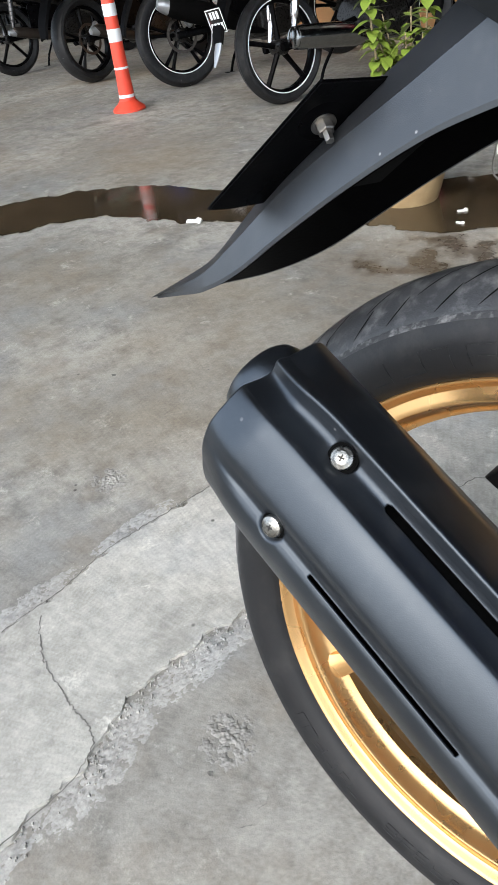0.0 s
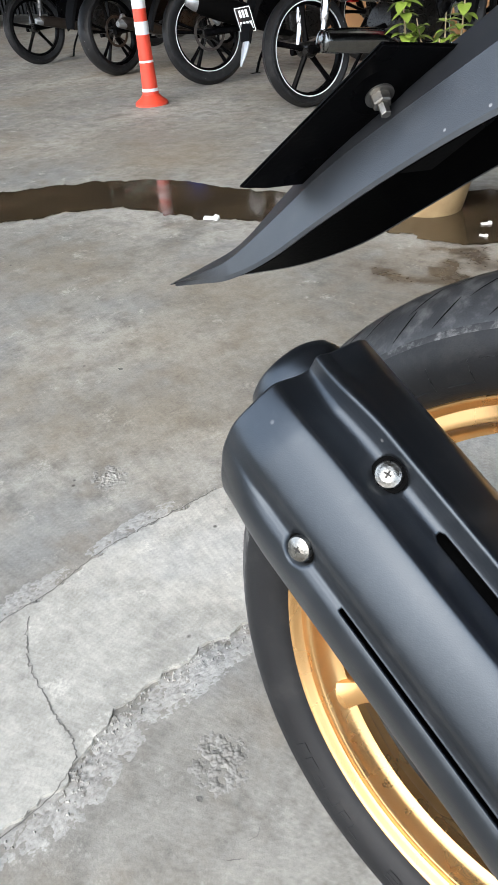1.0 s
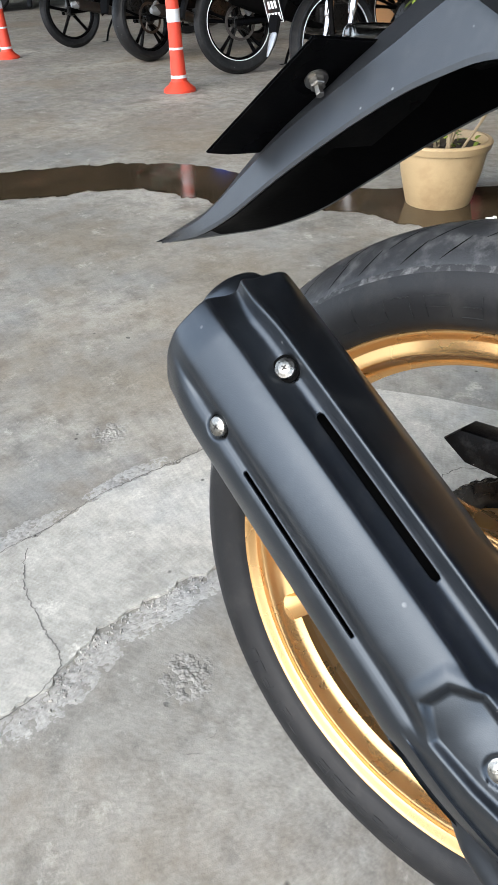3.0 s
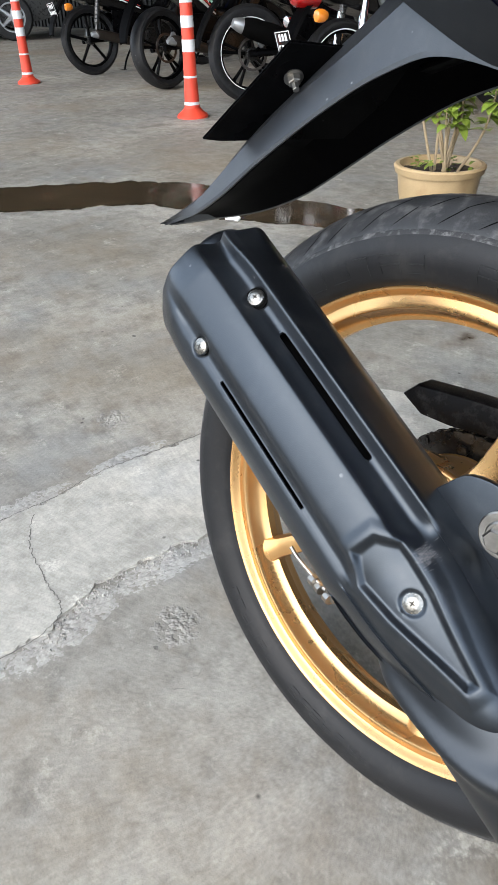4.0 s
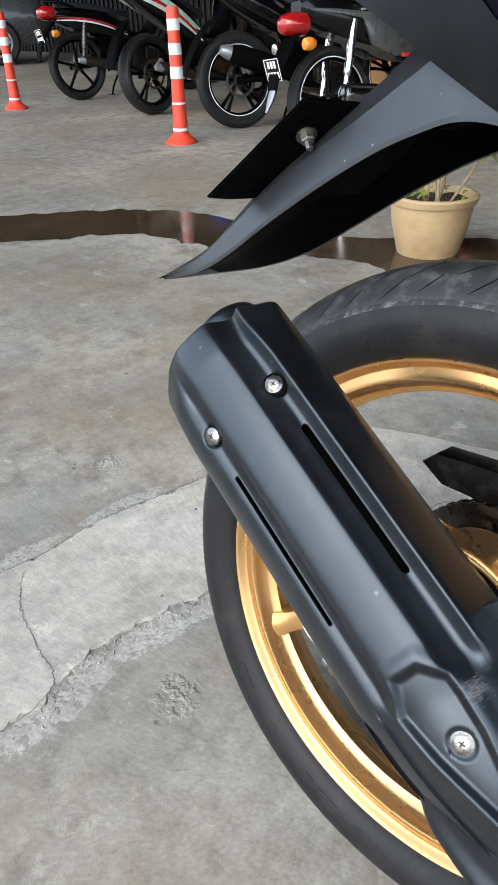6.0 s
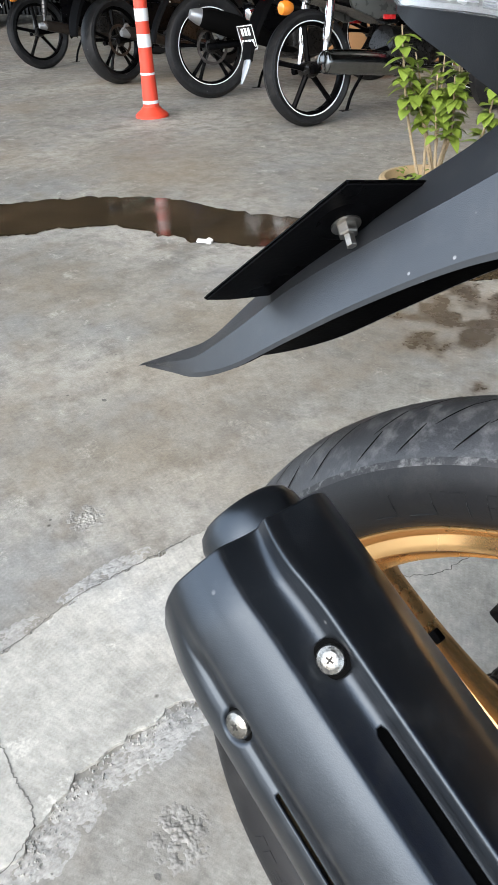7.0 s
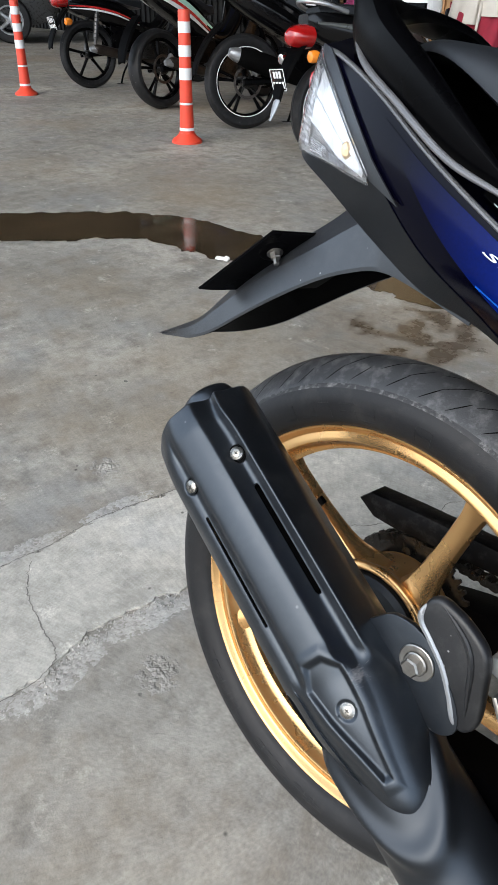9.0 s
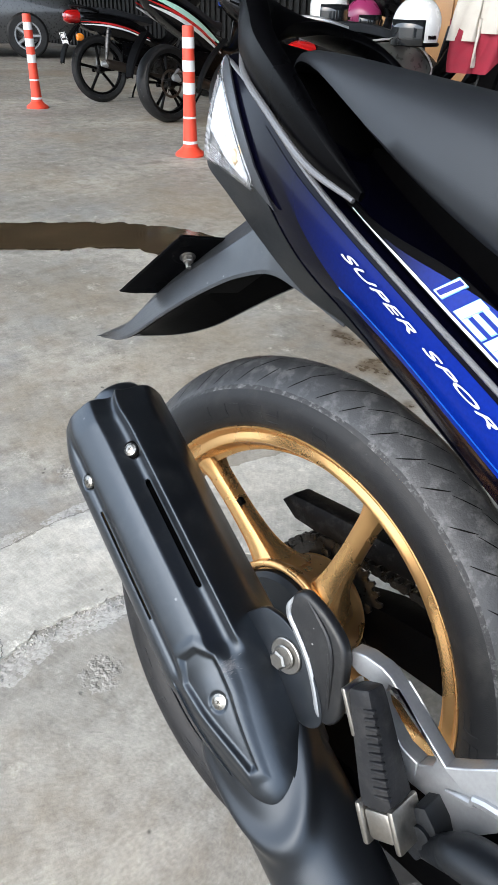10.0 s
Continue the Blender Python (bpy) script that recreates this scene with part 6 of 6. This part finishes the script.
    tube(bm, [(0.55, 0, 0.52), (0.75, 0, 0.50), (0.92, 0, 0.66), (0.99, 0, 0.80)], [0.05, 0.06, 0.07, 0.05], 12, 4)
    part("frame_cover", bm, paint, e)
    for s in (-1, 1):
        bm = bmesh.new()
        tube(bm, [(1.24, s * 0.085, R), (1.13, s * 0.085, 0.58), (1.02, s * 0.06, 0.86)], [0.022, 0.024, 0.018], 10, 3)
        part("fork_leg", bm, CHROME if accent is PAINT_GREY else BLACK, e)
        bm = bmesh.new()
        prism(bm, [(0.80, 0.32), (0.92, 0.40), (1.03, 0.62), (1.04, 0.82), (0.97, 0.80), (0.90, 0.60), (0.76, 0.42)], s * 0.16, s * 0.175, 0.005)
        part("leg_shield", bm, paint, e)
        bm = bmesh.new()
        tube(bm, [(0.99, s * 0.20, 1.0), (0.98, s * 0.24, 1.08), (0.97, s * 0.27, 1.16)], 0.006, 8, 3)
        stalk = part("mirror_stalk", bm, BLACK, e)
        bm = bmesh.new()
        tube(bm, [(0.955, s * 0.28, 1.17), (0.975, s * 0.28, 1.17), (0.995, s * 0.28, 1.17)], [0.05, 0.056, 0.03], 16, 2, 0.65)
        part("mirror", bm, BLACK, stalk)
    bm = bmesh.new()
    tube(bm, [(0.90, -0.33, 0.98), (0.97, -0.2, 1.0), (1.0, 0, 0.95), (0.97, 0.2, 1.0), (0.90, 0.33, 0.98)], [0.017, 0.013, 0.012, 0.013, 0.017], 10, 5)
    part("handlebar", bm, BLACK, e)
    bm = bmesh.new()
    tube(bm, [(0.98, 0, 0.98), (1.04, 0, 0.94), (1.13, 0, 0.90), (1.18, 0, 0.88)], [0.08, 0.11, 0.10, 0.05], 16, 4)
    part("headlamp_cowl", bm, paint, e)
    bm = bmesh.new()
    rows = []
    for k in range(15):
        a = radians(30 + 120 * k / 14)
        rows.append([(1.24 + (R + 0.03) * math.cos(a), w, R + (R + 0.03 - abs(w) * 0.3) * math.sin(a)) for w in (-0.055, -0.03, 0, 0.03, 0.055)] + [(1.24 + (R + 0.025) * math.cos(a), w, R + (R + 0.025 - abs(w) * 0.3) * math.sin(a)) for w in (0.055, 0, -0.055)])
    grid_faces(bm, rows, closed=True, cap=True)
    part("front_mudguard", bm, paint, e)
    bm = bmesh.new()
    tube(bm, [(0.52, 0.13, 0.25), (0.46, 0.20, 0.12), (0.43, 0.245 - 0.02, 0.022)], 0.010, 8, 3)
    box(bm, (0.07, 0.04, 0.008), (0.42, 0.225, 0.022), (6, 0, 0), 0.002)
    part("side_stand", bm, BLACK, e)
    for s in (-1, 1):
        bm = bmesh.new()
        tube(bm, [(0.40, s * 0.12, 0.30), (0.40, s * 0.22, 0.31)], [0.012, 0.016], 8, 2)
        part("footrest", bm, PEG, e)
    return e


parked_bike(-2.54, 3.0, 75, "grey and black motorcycle with chrome shocks parked on concrete", PAINT_BLACK, PAINT_GREY, 5, True, False, exhaust="low", wr=0.222, R=0.275)
parked_bike(-3.69, 3.40, 66, "black motorcycle with a white rim stripe and upswept exhaust", PAINT_BLACK, DULL, 5, True, True, exhaust="high", twin_shock=False, wr=0.222, R=0.302, kick=0.25, lamp=False, plate=False, ind=False, disc=True)
parked_bike(-4.82, 3.53, 92, "black motorcycle with white stripes and fat rear tyre", PAINT_BLACK, PAINT_WHITE, 5, False, True, exhaust="mid", twin_shock=False, lamp=False, plate=False, ind=False, fat=1.5, disc=True, kick=0.3, stripes=((MINT, -0.01, 0.02), (PAINT_RED, -0.045, 0.012), (PAINT_WHITE, -0.075, 0.015)))
parked_bike(-6.27, 3.80, 82, "black motorcycle with red tail lamp and plain black wheels", PAINT_BLACK, DULL, 5, False, False, exhaust="mid", wr=0.222, shock=ALLOY_DIM, plate_z=0.57, lamp_z=0.73, stripes=((PAINT_RED, -0.03, 0.008), (PAINT_WHITE, -0.05, 0.008)))
parked_bike(-1.93, 3.90, 95, "dark motorcycle with a jacket hung over it", PAINT_BLACK, DULL, 5, False, False, exhaust="mid", plate=False, lamp=False, ind=False)


# ---- helmets and jacket ----
def helmet(at, turn, mat, label):
    e = thing("helmet", pose(*at, 0, 0, turn), label, "helmet", "helmets on the parked motorcycles")
    bm = bmesh.new()
    rows = []
    for k in range(15):
        t = k / 14
        z = 0.13 - 0.23 * t
        r = 0.128 * math.sqrt(max(0.0004, 1 - ((z - 0.0) / 0.131) ** 2)) if z > -0.02 else 0.1265 - 0.10 * (-0.02 - z)
        rows.append([(r * 1.08 * math.cos(a), r * math.sin(a), z) for a in [2 * math.pi * j / 36 for j in range(36)]])
    grid_faces(bm, rows, closed=True, cap=True)
    part("shell", bm, mat, e, sharp=70)
    bm = bmesh.new()
    tube(bm, [(0.128 * math.cos(a), 0.122 * math.sin(a), -0.095) for a in [2 * math.pi * j / 20 for j in range(21)]], 0.01, 8, 2)
    part("edge_trim", bm, DULL, e)
    bm = bmesh.new()
    rows = []
    for z in (0.02, -0.02, -0.06, -0.10):
        rows.append([(0.1415 * math.cos(a), 0.131 * math.sin(a), z) for a in [radians(-56 + 112 * j / 16) for j in range(17)]])
    grid_faces(bm, rows)
    v = part("visor", bm, GLASS_DARK, e, "dark visor")
    sm = v.modifiers.new("thickness", "SOLIDIFY")
    sm.thickness = 0.003
    bm = bmesh.new()
    for j in range(5):
        box(bm, (0.012, 0.002, 0.018), (0.030 + 0.016 * j - 0.03, 0.130, -0.060), (0, 20, 0))
    part("marking_bars", bm, BLACK, e)
    return e


helmet((-2.27, 3.30, 0.80), -88, PAINT_WHITE, "white motorcycle helmet resting on a seat")
helmet((-3.36, 3.80, 0.86), -20, PAINT_WHITE, "white motorcycle helmet resting on a seat")
helmet((-3.45, 4.28, 0.80), -10, PAINT_PINK, "pink and blue motorcycle helmet on a tank")
helmet((-4.95, 4.35, 0.93), 60, PAINT_BLUE, "blue motorcycle helmet hung on a handlebar")

e = thing("jacket", pose(-2.09, 3.66, 0.56, 0, 0, 20), "crimson and off-white jacket hung over a motorcycle", "jacket")


def cloth(z0, z1, x0, x1, w0, w1, slant, mat, name, label, k):
    """A hanging fold of cloth between two heights; slant tilts its upper edge."""
    bm = bmesh.new()
    rows = []
    for i in range(15):
        t = i / 14
        ww, xc = w0 + (w1 - w0) * t, x0 + (x1 - x0) * t
        ring = []
        for j in range(32):
            a = 2 * math.pi * j / 32
            z = z0 + (z1 - z0) * t + slant * math.cos(a) * (1 - t)
            ring.append((xc + ww * math.cos(a) + 0.006 * math.sin(5 * a + 7 * t + k), 0.045 * math.sin(a) * (1 + 0.35 * math.sin(3 * a + k + 3 * t)) - 0.02 * t, z))
        rows.append(ring)
    grid_faces(bm, rows, closed=True, cap=True)
    part(name, bm, mat, e, label, sharp=70)


cloth(0.72, 0.16, -0.05, -0.09, 0.05, 0.085, 0.0, CLOTH_WHITE, "sleeve", "off-white upper sleeve", 0)
cloth(0.215, 0.0, -0.092, -0.075, 0.082, 0.075, -0.05, CLOTH_RED, "cuff", "crimson lower sleeve", 1)
cloth(0.72, 0.20, 0.05, 0.07, 0.05, 0.075, 0.0, CLOTH_WHITE, "body", "off-white upper body", 2)
cloth(0.27, 0.0, 0.075, 0.07, 0.075, 0.082, 0.07, CLOTH_RED, "hem", "crimson lower body", 3)
cloth(0.27, 0.03, 0.0, -0.005, 0.008, 0.008, 0.0, CLOTH_WHITE, "piping", "off-white piping", 4)

# plywood cabinet behind
e = thing("cabinet", pose(-2.6, 5.75, 0, 0, 0, 8), "orange plywood cabinet against the back", "cabinet")
bm = bmesh.new()
box(bm, (3.4, 0.5, 1.09), (0, 0, 0.545), (0, 0, 0), 0.01)
part("body", bm, WOOD, e)
for k in range(4):
    bm = bmesh.new()
    box(bm, (0.8, 0.02, 0.50), (-1.26 + 0.84 * k, -0.262, 0.76), (0, 0, 0), 0.004)
    part("door", bm, WOOD, e)
bm = bmesh.new()
box(bm, (3.5, 0.56, 0.035), (0, 0, 1.1095), (0, 0, 0), 0.005)
part("top", bm, BAND, e, "white top board")


# ---- car ----
e = thing("car", pose(-13.16, 5.2, 0, 0, 0, 62), "dark grey parked car", "car")
bm = bmesh.new()
rows = []
for x, w, lo, hi in smooth_path([(-2.1, 0.70, 0.45, 0.70), (-1.9, 0.82, 0.28, 0.85), (-1.2, 0.85, 0.22, 0.92), (0, 0.86, 0.2, 0.95), (1.2, 0.86, 0.22, 1.0), (1.9, 0.8, 0.3, 0.95), (2.1, 0.7, 0.45, 0.8)], 6):
    rows.append([(x, s * w * f, lo + (hi - lo) * g) for s, f, g in ((-1, 0.9, 0), (-1, 1, 0.3), (-1, 1, 0.7), (-1, 0.93, 1), (1, 0.93, 1), (1, 1, 0.7), (1, 1, 0.3), (1, 0.9, 0))])
grid_faces(bm, rows, closed=True, cap=True)
part("body", bm, CAR_GREY, e, sharp=40)
bm = bmesh.new()
rows = []
for x, w, hi in smooth_path([(-1.3, 0.76, 0.93), (-0.6, 0.66, 1.38), (0.4, 0.64, 1.46), (1.3, 0.66, 1.38), (1.9, 0.72, 0.96)], 6):
    rows.append([(x, -0.78, 0.9), (x, -w, hi), (x, -w * 0.8, hi + 0.03), (x, w * 0.8, hi + 0.03), (x, w, hi), (x, 0.78, 0.9)])
grid_faces(bm, rows, closed=True, cap=True)
part("cabin", bm, GLASS_DARK, e, "tinted windows", sharp=40)
for x in (-1.3, 1.3):
    for s in (-1, 1):
        mm = Matrix.Translation((x, s * 0.80, 0.33))
        bm = bmesh.new()
        lathe(bm, [(-0.1, 0.21), (-0.1, 0.30), (-0.07, 0.33), (0.07, 0.33), (0.1, 0.30), (0.1, 0.21)], 48, mm, closed=True)
        tyre = part("wheel", bm, RUBBER, e)
        bm = bmesh.new()
        lathe(bm, [(-0.09, 0.215), (-0.09, 0.19), (-0.02, 0.18), (0.02, 0.18), (0.09, 0.19), (0.09, 0.215)], 40, mm, closed=True)
        for k in range(5):
            a = k * 1.2566
            tube(bm, [mm @ Vector((0, s * 0.07, 0)), mm @ Vector((0.19 * math.cos(a), s * 0.085, 0.19 * math.sin(a)))], [0.04, 0.025], 6, 1)
        part("rim", bm, ALLOY, tyre)


# ---- pot plants ----
def leaf_mesh(bm, at, d, length, width, droop, rnd):
    """One pointed leaf, folded along its middle and bent down."""
    d = Vector(d).normalized()
    side = d.cross(Vector((0, 0, 1)))
    side = side.normalized() if side.length > 1e-3 else Vector((1, 0, 0))
    rows = []
    for i in range(7):
        t = i / 6
        c = Vector(at) + d * length * t + Vector((0, 0, -droop * length * t * t))
        w = width * (math.sin(math.pi * min(1, t * 0.93 + 0.07)) ** 0.8) * (1 - 0.25 * t)
        up = Vector((0, 0, 0.22 * w))
        rows.append([c - side * w + up, c, c + side * w + up])
    grid_faces(bm, rows)


def pot_plant(x, y, pot_r, pot_h, height, stems, leaves, mat, label, seed, leaf_len=0.09, low=0, bare=0.45, sway=(0, 0)):
    rnd = random.Random(seed)
    e = thing("pot_plant", pose(x, y, 0), label, "potted plant", "pot plants")
    up = pose(0, 0, 0, -90, 0, 0)
    bm = bmesh.new()
    r, h = pot_r, pot_h
    lathe(bm, [(0.0, 0.0), (0.0, r * 0.70), (-0.01, r * 0.73), (-h * 0.5, r * 0.88), (-h * 0.86, r * 0.95), (-h * 0.87, r * 1.0), (-h * 0.97, r * 1.04), (-h, r * 1.0), (-h, r * 0.92), (-h * 0.85, r * 0.86), (-h * 0.8, 0.0)], 56, up)
    part("pot", bm, CLAY, e, "cream clay pot")
    bm = bmesh.new()
    rows = []
    for i in range(6):
        q = r * 0.88 * (i + 0.05) / 5
        rows.append([(q * math.cos(a), q * math.sin(a), h * 0.86 + rnd.uniform(-0.006, 0.008)) for a in [2 * math.pi * k / 24 for k in range(24)]])
    grid_faces(bm, rows, closed=True)
    part("soil", bm, SOIL, e)
    for s in range(stems):
        a, q = rnd.uniform(0, 6.283), rnd.uniform(0.1, 0.55) * r
        p = Vector((q * math.cos(a), q * math.sin(a), h * 0.84))
        tip = Vector((p.x * 1.8 + sway[0] + rnd.gauss(0, 0.06), p.y * 1.8 + sway[1] + rnd.gauss(0, 0.05), h + height * rnd.uniform(0.65, 1.05)))
        mid = p.lerp(tip, 0.5) + Vector((rnd.gauss(0, 0.015), rnd.gauss(0, 0.015), 0))
        bm = bmesh.new()
        tube(bm, [p, mid, tip], [0.005, 0.004, 0.0018], 7, 5)
        part("stem", bm, STEM, e)
        curve = smooth_path([p, mid, tip], 8)
        bm = bmesh.new()
        for k in range(leaves):
            t = bare + (1 - bare) * (k + rnd.random()) / leaves
            c = curve[min(len(curve) - 1, int(t * (len(curve) - 1)))]
            aa = rnd.uniform(0, 6.283)
            leaf_mesh(bm, c, (math.cos(aa), math.sin(aa), rnd.uniform(-0.3, 0.5)), leaf_len * rnd.uniform(0.6, 1.15), leaf_len * rnd.uniform(0.30, 0.42), rnd.uniform(0.1, 0.65), rnd)
        part("leaves", bm, mat, e, sharp=70)
    if low:
        bm = bmesh.new()
        for k in range(low):
            a, q = rnd.uniform(0, 6.283), rnd.uniform(0.2, 0.75) * r
            leaf_mesh(bm, (q * math.cos(a), q * math.sin(a), h * 0.86 + rnd.uniform(0, 0.05)), (math.cos(a * 3), math.sin(a * 3), rnd.uniform(0.2, 1.2)), leaf_len * rnd.uniform(0.4, 0.75), leaf_len * 0.16, 0.4, rnd)
        part("low_leaves", bm, mat, e, sharp=70)
    return e


pot_plant(-1.095, 1.755, 0.147, 0.20, 0.42, 10, 30, LEAF, "leafy green plant in a cream clay pot on wet concrete", 21, 0.052, 34, 0.52, (-0.03, -0.02))


def bucket_plant(x, y, seed):
    """A bushy plant in an old white bucket."""
    rnd = random.Random(seed)
    e = thing("bucket_plant", pose(x, y, 0), "bushy green plant in a dirty white plastic bucket", "potted plant", "pot plants")
    up = pose(0, 0, 0, -90, 0, 0)
    bm = bmesh.new()
    lathe(bm, [(0.0, 0.0), (0.0, 0.115), (-0.006, 0.118), (-0.20, 0.132), (-0.202, 0.140), (-0.216, 0.141), (-0.218, 0.134), (-0.25, 0.137), (-0.252, 0.145), (-0.268, 0.146), (-0.27, 0.135), (-0.24, 0.128), (-0.23, 0.0)], 56, up)
    b = part("bucket", bm, BUCKET, e, "dirty white plastic bucket")
    bm = bmesh.new()
    tube(bm, [(-0.142, -0.02, 0.225), (-0.10, -0.125, 0.16), (0.02, -0.155, 0.135), (0.11, -0.11, 0.16), (0.142, -0.02, 0.225)], 0.0028, 8, 5)
    part("handle", bm, STEEL, b, "wire handle")
    for z, h, spans in ((0.160, 0.012, ((-150, -138), (-134, -120), (-112, -98))), (0.134, 0.006, ((-150, -128), (-120, -104))), (0.118, 0.005, ((-146, -130), (-126, -110)))):
        for a0, a1 in spans:
            bm = bmesh.new()
            grid_faces(bm, [[((0.1195 + 0.070 * q + e) * math.cos(radians(a)), (0.1195 + 0.070 * q + e) * math.sin(radians(a)), q) for q, e in ((z, 0.0), (z + h, 0.0))] for a in spread(a0, a1, 8)])
            part("print_bar", bm, DARK_MARK, b, "dark printed bar")
    bm = bmesh.new()
    rows = [[(0.128 * (i + 0.03) / 4 * math.cos(a), 0.128 * (i + 0.03) / 4 * math.sin(a), 0.235 + rnd.uniform(-0.005, 0.006)) for a in [2 * math.pi * k / 20 for k in range(20)]] for i in range(5)]
    grid_faces(bm, rows, closed=True)
    part("soil", bm, SOIL, e)
    for s in range(12):
        a, q = rnd.uniform(0, 6.283), rnd.uniform(0, 0.07)
        p = Vector((q * math.cos(a), q * math.sin(a), 0.23))
        tip = Vector((p.x * 2.4 + rnd.gauss(0, 0.04), p.y * 2.4 + rnd.gauss(0, 0.04), 0.23 + rnd.uniform(0.2, 0.42)))
        bm = bmesh.new()
        tube(bm, [p, p.lerp(tip, 0.5) + Vector((rnd.gauss(0, 0.01), rnd.gauss(0, 0.01), 0)), tip], [0.004, 0.003, 0.0015], 6, 4)
        part("stem", bm, STEM, e)
        bm = bmesh.new()
        for k in range(26):
            t = 0.25 + 0.75 * rnd.random()
            c = p.lerp(tip, t)
            aa = rnd.uniform(0, 6.283)
            leaf_mesh(bm, c, (math.cos(aa), math.sin(aa), rnd.uniform(-0.2, 0.7)), rnd.uniform(0.03, 0.055), rnd.uniform(0.007, 0.011), rnd.uniform(0.2, 0.7), rnd)
        part("leaves", bm, LEAF if s % 3 else LEAF_DARK, e, sharp=70)


bucket_plant(-0.615, 1.685, 31)
